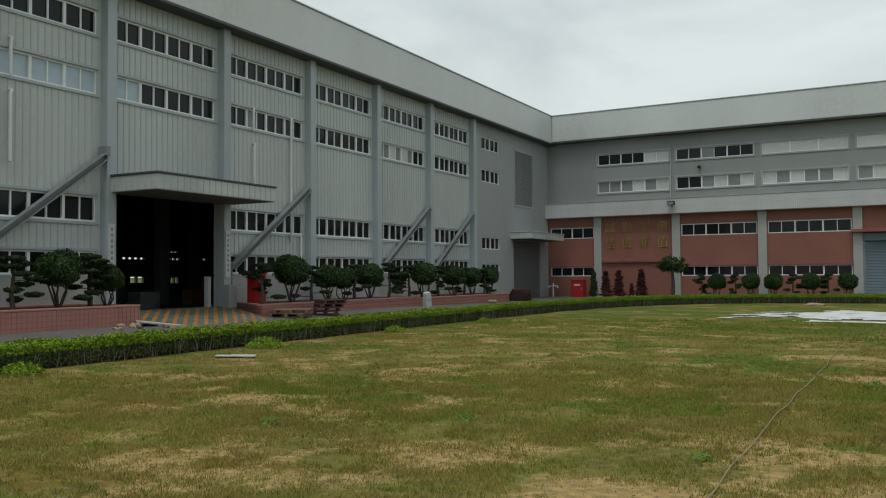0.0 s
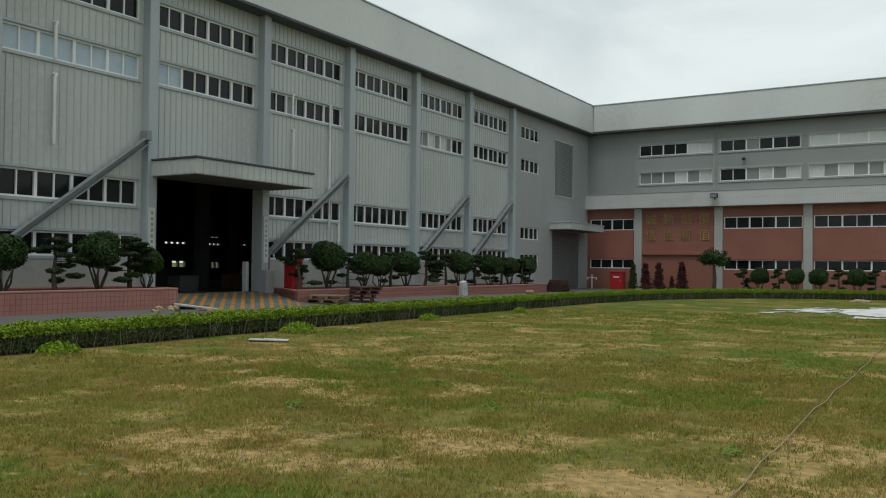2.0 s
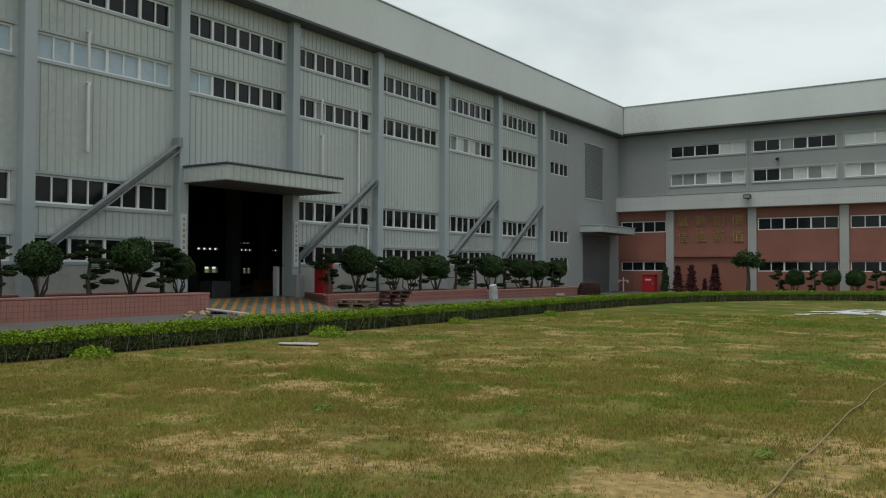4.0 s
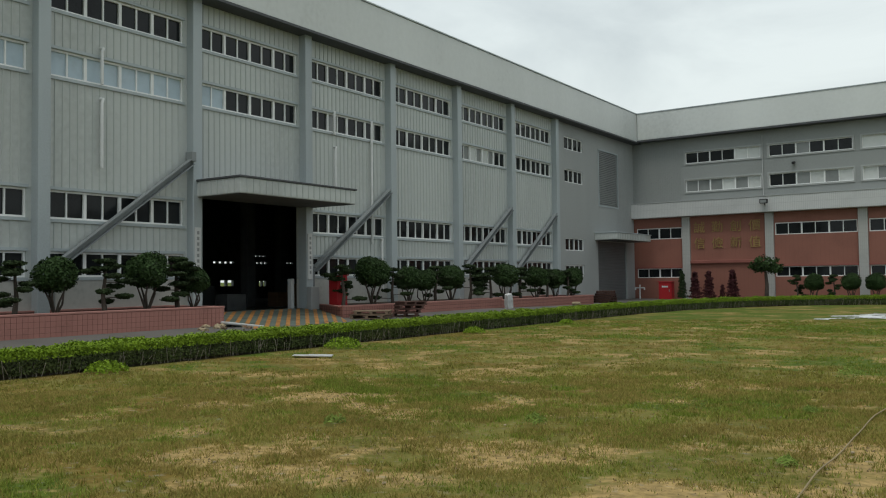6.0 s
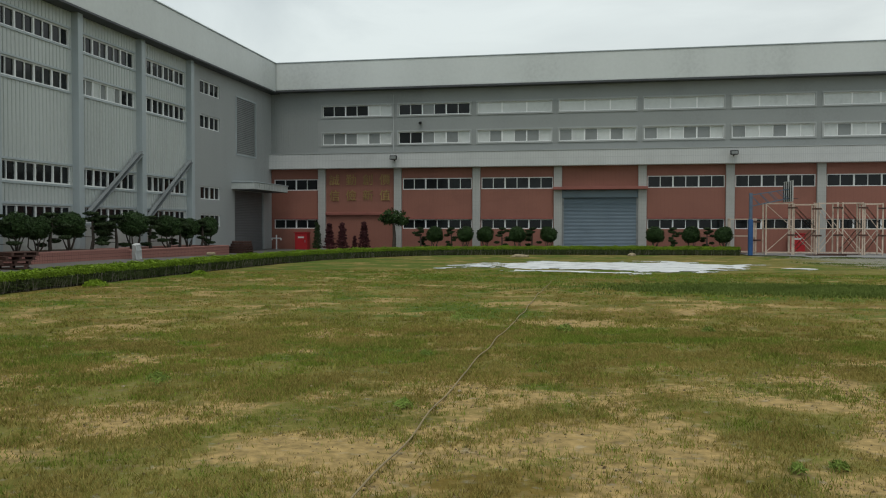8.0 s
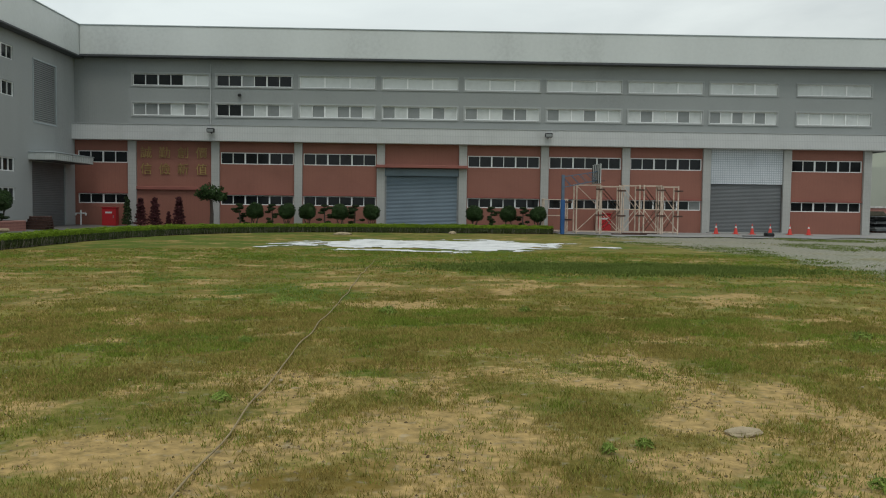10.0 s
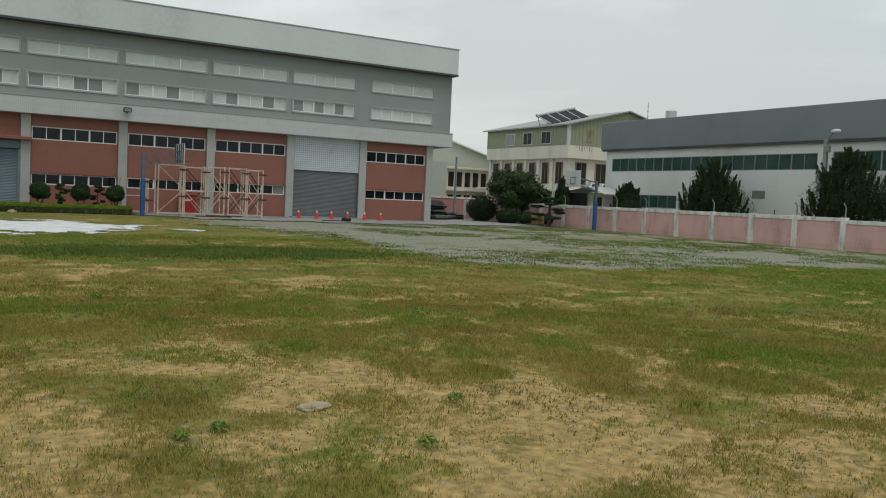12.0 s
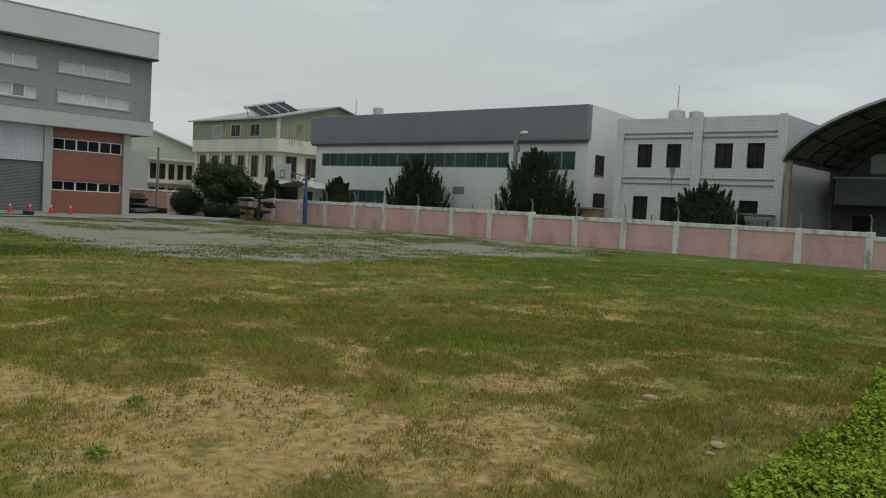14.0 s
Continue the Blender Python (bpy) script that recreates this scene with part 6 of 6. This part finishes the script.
for i in range(n):
    (y0, z0), (y1, z1) = arc(i / n), arc((i + 1) / n)
    bar(bm, (-0.03, y0, z0 + 0.04), (-0.03, y1, z1 + 0.04), 0.15, 0.12)
part("roof_edge", bm, M["archedge"], arch, "pale curved roof edge")
for x in np.arange(0.6, 22, 2.6):
    bm = bmesh.new()
    for i in range(2, n - 2, 2):
        (y0, z0), (y1, z1) = arc(i / n), arc((i + 2) / n)
        bar(bm, (x, y0, z0 - 0.06), (x, y1, z1 - 0.06), 0.08, 0.1)
        bar(bm, (x, CY + (y0 - CY) * 0.95, z0 - 0.45), (x, CY + (y1 - CY) * 0.95, z1 - 0.45), 0.06, 0.06)
        bar(bm, (x, y0, z0 - 0.06), (x, CY + (y1 - CY) * 0.95, z1 - 0.45), 0.04, 0.04)
    part("truss", bm, M["black"], arch)
bm = bmesh.new()
for i in range(2, n, 4):
    y, z = arc(i / n)
    bar(bm, (0.0, y, z - 0.03), (22.0, y, z - 0.03), 0.07, 0.08)
part("purlins", bm, M["black"], arch)
for y in (14.35, -6.0):
    for x in (0.5, 7.5, 14.5):
        part("post", one_box((x, y - 0.02, 0), (x + 0.25, y + 0.22, 4.8), 0.02), M["brown"] if x < 1 else M["hallwall"], arch, "rust-stained post")
# wall and balcony are coloured dark to paint the roof's shade
part("back_building", one_box((9.0, -12.0, 0), (9.3, 14.8, 8.0)), M["shadewall"], arch, "grey wall under the roof, shade put into its colour")
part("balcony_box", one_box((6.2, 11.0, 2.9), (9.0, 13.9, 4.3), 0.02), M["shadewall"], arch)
part("balcony_cap", one_box((6.14, 10.94, 4.3), (8.99, 13.96, 4.38), 0.01), M["column"], arch)
for y0, y1, z0, z1 in ((12.6, 13.6, 0.1, 2.4), (10.7, 11.7, 0.1, 2.4), (8.3, 9.3, 0.1, 2.4), (5.6, 7.2, 0.1, 2.6), (2.0, 4.4, 0.1, 2.8)):
    part("doorway", one_box((8.94, y0, z0), (8.998, y1, z1)), M["darkglass"], arch)
# pale panel stands in for daylight seen through an opening
part("daylit_opening_panel", one_box((8.94, 12.0, 4.75), (8.99, 12.9, 5.8)), M["frost"], arch)
part("end_wall", one_box((21.8, -12.0, 0), (22.0, 14.8, 8.0)), M["dark"], arch)
part("south_wall", one_box((0.0, -12.0, 0), (22.0, -11.8, 5.0)), M["dark"], arch)

# ---- green-topped house ----
hs = thing("green_topped_house", "cream three-storey house with olive clad top floor", "house", pose(-0.1, 0.35, 0) @ Matrix.Diagonal((1, 1, 1.045, 1)))
HX0, HX1, HY0, HY1 = 48.0, 62.0, 62.1, 76.2
part("wall", one_box((HX0 + 0.5, HY0 + 0.5, -0.1), (HX1, HY1, 6.0)), M["cream"], hs)
part("balcony_band", one_box((HX0, HY0, 5.75), (HX1, HY1, 6.92), 0.03), M["cream"], hs, "cream projecting band")
bm = bmesh.new()
HXM = (HX0 + HX1) / 2
poly_prism(bm, [(HX0, 6.92), (HX1, 6.92), (HX1, 8.70), (HXM, 10.35), (HX0, 8.70)], 1, HY0, HY1)
part("upper_wall", bm, M["olive"], hs, "olive corrugated top floor")
bm = bmesh.new()
for i in range(34):
    y = HY0 + 0.3 + i * 0.41
    bx(bm, (HX0 - 0.03, y, 6.95), (HX0, y + 0.05, 8.66))
for i in range(32):
    x = HX0 + 0.4 + i * 0.42
    zt = 8.70 + 1.65 * (1 - abs(x - HXM) / 7.0) - 0.1
    bx(bm, (x, HY0 - 0.03, 6.95), (x + 0.05, HY0, zt))
part("upper_ribs", bm, M["olive"], hs)
bm = bmesh.new()
for sgn in (-1, 1):
    xe = HXM + sgn * 7.4
    poly_prism(bm, [(xe, 8.63), (HXM, 10.38), (HXM, 10.50), (xe, 8.75)], 1, HY0 - 0.4, HY1 + 0.4)
part("roof", bm, M["galv"], hs, "thin grey sheet roof")
part("corner_strip", one_box((HX0 - 0.05, HY0 - 0.05, 6.92), (HX0 + 0.2, HY0 + 0.2, 8.70)), M["board"], hs)


def house_window(x0, x1, y0, y1, z0, z1, pane="darkglass", rim="board"):
    w = part("window", one_box((x0 - 0.06, y0 - 0.06, z0 - 0.06), (x1 + 0.06, y1 + 0.06, z1 + 0.06)), M[rim], hs)
    along_y = (y1 - y0) > (x1 - x0)
    for k in (0, 1):
        if along_y:
            m0, m1 = y0 + (y1 - y0) * k / 2 + 0.03, y0 + (y1 - y0) * (k + 1) / 2 - 0.03
            part("pane", one_box((x0 - 0.075, m0, z0), (x0 - 0.062, m1, z1)), M[pane], w)
        else:
            m0, m1 = x0 + (x1 - x0) * k / 2 + 0.03, x0 + (x1 - x0) * (k + 1) / 2 - 0.03
            part("pane", one_box((m0, y0 - 0.075, z0), (m1, y0 - 0.062, z1)), M[pane], w)


for y, pane in ((64.8, "darkglass"), (67.9, "darkglass"), (71.0, "greypane")):
    house_window(HX0 - 0.01, HX0 + 0.02, y, y + 1.45, 7.15, 8.2, pane)
house_window(HX0 + 4.0, HX0 + 5.3, HY0 - 0.01, HY0 + 0.02, 7.2, 8.5)
part("vent_grille", one_box((HX0 + 2.2, HY0 - 0.05, 7.3), (HX0 + 2.8, HY0 - 0.005, 8.4)), M["brown"], hs)
for y in (63.4, 65.6, 67.8, 70.0, 72.2, 74.4):
    house_window(HX0 + 0.46, HX0 + 0.498, y, y + 0.95, 3.5, 5.4, "darkglass", "brown")
    part("ground_door", one_box((HX0 + 0.46, y, 0.3), (HX0 + 0.498, y + 0.9, 2.4)), M["brown"], hs)
    part("pilaster", one_box((HX0 + 0.3, y + 1.35, -0.1), (HX0 + 0.5, y + 1.7, 5.75)), M["cream"], hs)
for x in (49.4, 51.8, 54.2):
    house_window(x, x + 1.2, HY0 + 0.46, HY0 + 0.498, 3.5, 5.4, "darkglass", "brown")
    part("ground_window", one_box((x, HY0 + 0.46, 0.3), (x + 1.0, HY0 + 0.498, 2.4)), M["darkglass"], hs)
part("canopy_slab", one_box((HX0 - 1.2, HY0 - 0.2, 2.75), (HX0 + 0.5, HY1, 2.95), 0.02), M["cream"], hs, "cream ground floor canopy")
part("canopy_slab", one_box((HX0 - 0.6, HY0 - 1.0, 2.75), (HX1, HY0 + 0.5, 2.95), 0.02), M["cream"], hs)
for y in (62.4, 66.0, 70.0, 74.0):
    part("canopy_post", one_box((HX0 - 1.1, y, -0.1), (HX0 - 0.85, y + 0.25, 2.75)), M["cream"], hs)
bm = bmesh.new()
for k in range(7):
    bx(bm, (HX0 + 1.0 + 0.3 * k, HY0 - 0.012, 6.85 - 0.12 - 0.3 * abs(math.sin(k * 2.3))), (HX0 + 1.06 + 0.3 * k + 0.03 * (k % 3), HY0 - 0.004, 6.88))
part("rust_run", bm, M["grime"], hs, "rusty runs down the band")
for x in (50.6, 52.0, 53.4):
    ac = part("air_conditioner", one_box((x, HY0 - 0.35, 2.96), (x + 0.85, HY0 + 0.05, 3.65), 0.03), M["palewall"], hs, "outdoor air-conditioner unit")
    bm = bmesh.new()
    tube(bm, (x + 0.42, HY0 - 0.37, 3.3), (x + 0.42, HY0 - 0.352, 3.3), 0.27, 16)
    part("fan_grille", bm, M["black"], ac)
for i in range(4):
    pn = thing("solar_water_heater", "tilted solar water heater panel on the roof", "solar panel", pose(48.2 + 1.15 * i, 65.6, 8.98 + 0.285 * i, 0, -14, 0), "solar panels on the roof")
    bm = bmesh.new()
    poly_prism(bm, [(0.0, 0.30), (2.0, 1.16), (2.0, 1.24), (0.0, 0.38)], 0, 0.06, 1.10)
    part("panel", bm, M["panel"], pn)
    for x in (0.03,):
        bm = bmesh.new()
        bar(bm, (x, 0.0, 0.40), (x, 2.0, 1.27), 0.06, 0.05)
        part("collector_rail", bm, M["board"], pn)
    bm = bmesh.new()
    tube(bm, (0.0, 2.1, 1.28), (1.18, 2.1, 1.28), 0.17, 12)
    part("tube_tank", bm, M["tank"], pn)
    bm = bmesh.new()
    for x in (0.1, 1.05):
        bar(bm, (x, 2.0, -0.3), (x, 2.0, 1.2), 0.05, 0.05)
        bar(bm, (x, 0.05, -0.3), (x, 0.05, 0.32), 0.05, 0.05)
        bar(bm, (x, 0.05, 0.0), (x, 2.0, 0.5), 0.04, 0.04)
    part("frame", bm, M["galv"], pn)

# ---- sheds beyond the wing ----
sh = thing("gabled_shed", "pale green shed with a broad sheet roof", "shed", pose(0, 0, 0))
bm = bmesh.new()
poly_prism(bm, [(40.0, -0.1), (56.0, -0.1), (56.0, 6.9), (46.5, 9.6), (40.0, 8.0)], 1, 88.0, 88.4)
part("gable_wall", bm, M["shedwall"], sh)
bm = bmesh.new()
poly_prism(bm, [(46.3, 9.6), (56.6, 6.7), (56.6, 6.85), (46.3, 9.78)], 1, 87.6, 112.0)
part("roof", bm, M["rooflight"], sh, "pale sheet roof")
bm = bmesh.new()
poly_prism(bm, [(38.0, 10.8), (46.3, 9.9), (58.0, 10.4), (58.0, 10.6), (46.3, 11.6), (38.0, 11.6)], 1, 112.0, 114.0)
part("far_roof", bm, M["rooflight"], sh)
low = thing("window_row_house", "low cream building with a row of tall windows", "building", pose(0, 0, 0))
part("wall", one_box((40.0, 80.0, -0.1), (52.5, 86.0, 5.0)), M["cream"], low)
part("roof_slab", one_box((39.6, 79.6, 5.0), (52.8, 86.2, 5.25), 0.03), M["cream"], low)
part("floor_slab", one_box((39.8, 79.3, 2.6), (52.6, 80.0, 2.85), 0.03), M["cream"], low)
for i in range(8):
    x = 44.2 + i * 1.05
    part("window", one_box((x, 79.94, 3.1), (x + 0.65, 79.998, 4.7)), M["darkglass"], low)
    part("lower_window", one_box((x, 79.94, 0.9), (x + 0.65, 79.998, 2.2)), M["darkglass"], low)
part("annex", one_box((40.0, 77.5, -0.1), (43.6, 79.9, 5.6)), M["shedwall"], low)
inner = thing("yard_wall", "pink yard wall beyond the apron", "wall", pose(0, 0, 0), kind="structure")
part("panel", one_box((33.0, 66.0, -0.1), (48.0, 66.2, 1.75)), M["cope"], inner)
part("coping", one_box((33.0, 65.95, 1.75), (48.0, 66.25, 1.9)), M["wallwhite"], inner)
pole = thing("utility_pole", "bare weathered utility pole", "pole", pose(36.9, 64.0, 0))
bm = bmesh.new()
tube(bm, (0, 0, -0.1), (0, 0, 5.4), 0.13, 10, 0.09)
part("shaft", bm, M["galv"], pole)


def scrap_stack(m, w, d, n, label):
    """Dark sheets and bars piled unevenly on sleepers."""
    t = thing("scrap_stack", label, "scrap", m, "scrap beyond the wing")
    rs = np.random.RandomState(int(w * 10 + n))
    for y in (-d * 0.35, d * 0.3):
        part("sleeper", one_box((-w / 2, y, 0), (w / 2, y + 0.14, 0.12), 0.01), M["pallet_dark"], t)
    z = 0.12
    for j in range(n):
        h = rs.uniform(0.05, 0.16)
        a, b = w / 2 * rs.uniform(0.7, 1.05), d / 2 * rs.uniform(0.7, 1.05)
        part("sheet", one_box((-a, -b, 0), (a, b, h), 0.012), M[("hallwall", "galv", "car", "black")[j % 4]], t, "", pose(rs.normal(0, 0.12), rs.normal(0, 0.1), z, 0, 0, rs.normal(0, 7)))
        z += h + 0.004


scrap_stack(pose(31.4, 57.4, 0.03, 0, 0, 20), 1.6, 1.4, 9, "tall stack of dark metal sheets on sleepers")
scrap_stack(pose(33.0, 58.6, 0.03, 0, 0, 40), 2.2, 1.2, 5, "low heap of grey metal sheets")
scrap_stack(pose(34.3, 59.4, 0.03, 0, 0, 10), 1.4, 1.0, 3, "few dark metal sheets on the apron")
solid("hedge_backdrop", one_box((33.5, 63.0, 0), (35.5, 65.5, 1.5), 0.3), M["core"], "dark shrub mass at the yard end", "shrub")

# ---- ground cover near the path: dry grass tufts ----


def grass(name, n, r0, r1, blade, label, seed, bright, green):
    rs = np.random.RandomState(seed)
    r = np.sqrt(rs.uniform(r0 ** 2, r1 ** 2, n * 4))
    a = rs.uniform(radians(-82), radians(72), n * 4)
    x, y = r * np.sin(-a), r * np.cos(a)
    lush = lushness(x, y)
    turf = np.ones(n * 4) if green is None else (0.25 + 0.75 * lush if green else 1.0 - 0.85 * lush)
    bare = bareness(x, y) * (0.35 if green is None else 0.95)
    turf = turf * (1 - 0.8 * rustiness(x, y)) if green else turf
    keep = (rs.rand(n * 4) > bare) & (rs.rand(n * 4) < turf) & (x > -13.2) & (rs.rand(n * 4) < np.clip((fbm(x, y, 0.42, seed, 3) - 0.40) * 5.0, 0.04 + (0.45 * lush if green else 0.0), 1)) & (graveliness(x, y) < 0.4) & ~((((x - 0.4) / 6.6) ** 2 + ((y - 33.2) / 5.0) ** 2) < 1) & ~((x > 2.6) & (y < 1.9))
    x, y = x[keep][:n], y[keep][:n]
    m, k = len(x), 5
    bx_, by_ = np.repeat(x, k) + rs.normal(0, 0.025, m * k), np.repeat(y, k) + rs.normal(0, 0.025, m * k)
    h = blade * rs.uniform(0.5, 1.5, m * k) * np.repeat(rs.uniform(0.6, 1.3, m), k)
    lean = rs.normal(0, 0.55, (m * k, 2)) * h[:, None]
    th = rs.uniform(0, 3.14, m * k)
    w = (0.0015 + 0.00032 * np.repeat(np.hypot(x, y), k)) * (1.25 if green is None else 1.0)
    dx, dy = np.cos(th) * w, np.sin(th) * w
    z0 = np.full(m * k, -0.01)
    co = np.stack([np.stack([bx_ - dx, by_ - dy, z0], 1), np.stack([bx_ + dx, by_ + dy, z0], 1), np.stack([bx_ + lean[:, 0], by_ + lean[:, 1], h], 1)], 1).reshape(-1, 3)
    f = np.arange(m * k * 3, dtype=np.int32)
    me = bpy.data.meshes.new(name)
    me.vertices.add(len(co))
    me.vertices.foreach_set("co", co.astype(np.float32).ravel())
    me.loops.add(len(f))
    me.loops.foreach_set("vertex_index", f)
    me.polygons.add(m * k)
    me.polygons.foreach_set("loop_start", (np.arange(m * k) * 3).astype(np.int32))
    me.polygons.foreach_set("loop_total", np.full(m * k, 3, np.int32))
    me.update()
    me.materials.append(bright)
    tagged(new(name, me), label, "grass", kind="stuff")


GREEN = mat("grass_blade_green", (0.165, 0.205, 0.034), 0.95, var=0.3, scale=0.3, fine=5, island=0.5, spec=0.02, tint=(0.125, 0.160, 0.028))
DRY = mat("grass_blade_dry", (0.275, 0.225, 0.068), 0.95, var=0.25, scale=0.6, fine=5, island=0.5, spec=0.02, tint=(0.24, 0.17, 0.05))
grass("grass_tufts", 80000, 2.2, 13, 0.022, "short green grass tufts in the dry lawn", 82, GREEN, True)
grass("grass_straw", 80000, 2.2, 13, 0.020, "short straw-coloured grass in the lawn", 84, DRY, False)
grass("grass_far", 40000, 12.5, 30, 0.024, "rough grass further over the lawn", 85, GREEN, True)
grass("straw_far", 40000, 12.5, 30, 0.022, "straw-coloured grass further over the lawn", 86, DRY, False)
STALK = mat("grass_stalk_olive", (0.215, 0.20, 0.05), 0.95, var=0.3, scale=0.6, fine=5, island=0.5, spec=0.02, tint=(0.13, 0.13, 0.03))
grass("grass_stalks", 26000, 2.2, 15, 0.030, "sparse olive weed stalks across sand and turf", 92, STALK, None)

CRUMB = mat("soil_crumb", (0.16, 0.12, 0.065), 0.95, var=0.4, scale=3, fine=40, island=0.6, spec=0.05, tint=(0.05, 0.036, 0.02))
rs = np.random.RandomState(121)
r, a = np.sqrt(rs.uniform(2.2 ** 2, 13 ** 2, 60000)), rs.uniform(radians(-82), radians(72), 60000)
px_, py_ = r * np.sin(-a), r * np.cos(a)
ok = (rs.rand(60000) < 0.12 + 0.8 * bareness(px_, py_)) & (rs.rand(60000) < np.clip((fbm(px_, py_, 0.5, 123, 3) - 0.38) * 5, 0.05, 1)) & ~((px_ > 2.6) & (py_ < 1.9)) & (px_ > -13.2)
px_, py_ = px_[ok][:22000], py_[ok][:22000]
sz = rs.uniform(0.003, 0.011, len(px_)) * (0.7 + 0.08 * np.hypot(px_, py_))
base_z = (fbm(px_, py_, 1.3, 31) - 0.5) * 0.045 - 0.013
corners = [np.stack([px_ + sz * rs.uniform(0.6, 1.6, len(sz)) * math.cos(q), py_ + sz * rs.uniform(0.6, 1.4, len(sz)) * math.sin(q), base_z], 1) for q in (0.3, 2.4, 4.5)]
co = np.stack(corners + [np.stack([px_, py_, base_z + sz * 1.1], 1)], 1).reshape(-1, 3)
k4 = np.arange(len(px_))[:, None] * 4
me = bpy.data.meshes.new("soil_crumbs")
me.from_pydata(co.tolist(), [], np.concatenate([k4 + [0, 1, 3], k4 + [1, 2, 3], k4 + [2, 0, 3]], 1).reshape(-1, 3).tolist())
me.materials.append(CRUMB)
tagged(new("soil_crumbs", me), "loose brown soil crumbs scattered over the sand", "soil", kind="stuff")

rs = np.random.RandomState(131)
TUFT = mat("court_weed_green", (0.115, 0.15, 0.038), 0.95, var=0.3, scale=0.6, fine=5, island=0.5, spec=0.02, tint=(0.07, 0.10, 0.024))
cx, cy = rs.uniform(8, 37, 16000), rs.uniform(16, 47, 16000)
mx, my = rs.normal(5.0, 2.3, 3200), rs.normal(21.6, 0.85, 3200)
ok = (fbm(cx, cy, 2.8, 133, 5) > 0.53 + 0.05 * rs.normal(0, 1, 16000)) & (graveliness(cx, cy) > 0.1)
cx, cy = np.concatenate([cx[ok][:4500], mx]), np.concatenate([cy[ok][:4500], my])
k = 14
px_, py_ = np.repeat(cx, k) + rs.normal(0, 0.16, len(cx) * k), np.repeat(cy, k) + rs.normal(0, 0.16, len(cx) * k)
hh = rs.uniform(0.015, 0.05, len(px_)) * np.where(np.arange(len(px_)) >= len(px_) - 3200 * k, 1.5, 1.0)
th = rs.uniform(0, 3.14, len(px_))
wd = 0.014
co = np.stack([np.stack([px_ - wd * np.cos(th), py_ - wd * np.sin(th), np.zeros_like(hh) - 0.01], 1), np.stack([px_ + wd * np.cos(th), py_ + wd * np.sin(th), np.zeros_like(hh) - 0.01], 1), np.stack([px_ + rs.normal(0, 0.03, len(hh)), py_ + rs.normal(0, 0.03, len(hh)), hh], 1)], 1).reshape(-1, 3)
me = bpy.data.meshes.new("court_weeds")
me.from_pydata(co.tolist(), [], np.arange(len(co)).reshape(-1, 3).tolist())
me.materials.append(TUFT)
tagged(new("court_weeds", me), "dark green weed tufts growing through grey grit", "weeds", kind="stuff")

# ---- facing tiles of the long planter, the stretch nearest the lawn ----
TILE = mat("pink_facing_tile", (0.37, 0.17, 0.14), 0.5, var=0.10, scale=1.2, fine=10)
tile_me = to_mesh("tile", one_box((0.0, 0.004, 0.004), (0.009, 0.126, 0.126)), TILE)
front = [o for o in bpy.data.objects if o.name.startswith("kerb_wall") and o.parent and "long" in o.parent["label"]][0]
for i in range(50):
    for j in range(5):
        part("tile", tile_me, None, front, "", pose(-18.4, 8.7 + 0.13 * i, 0.132 + 0.13 * j))
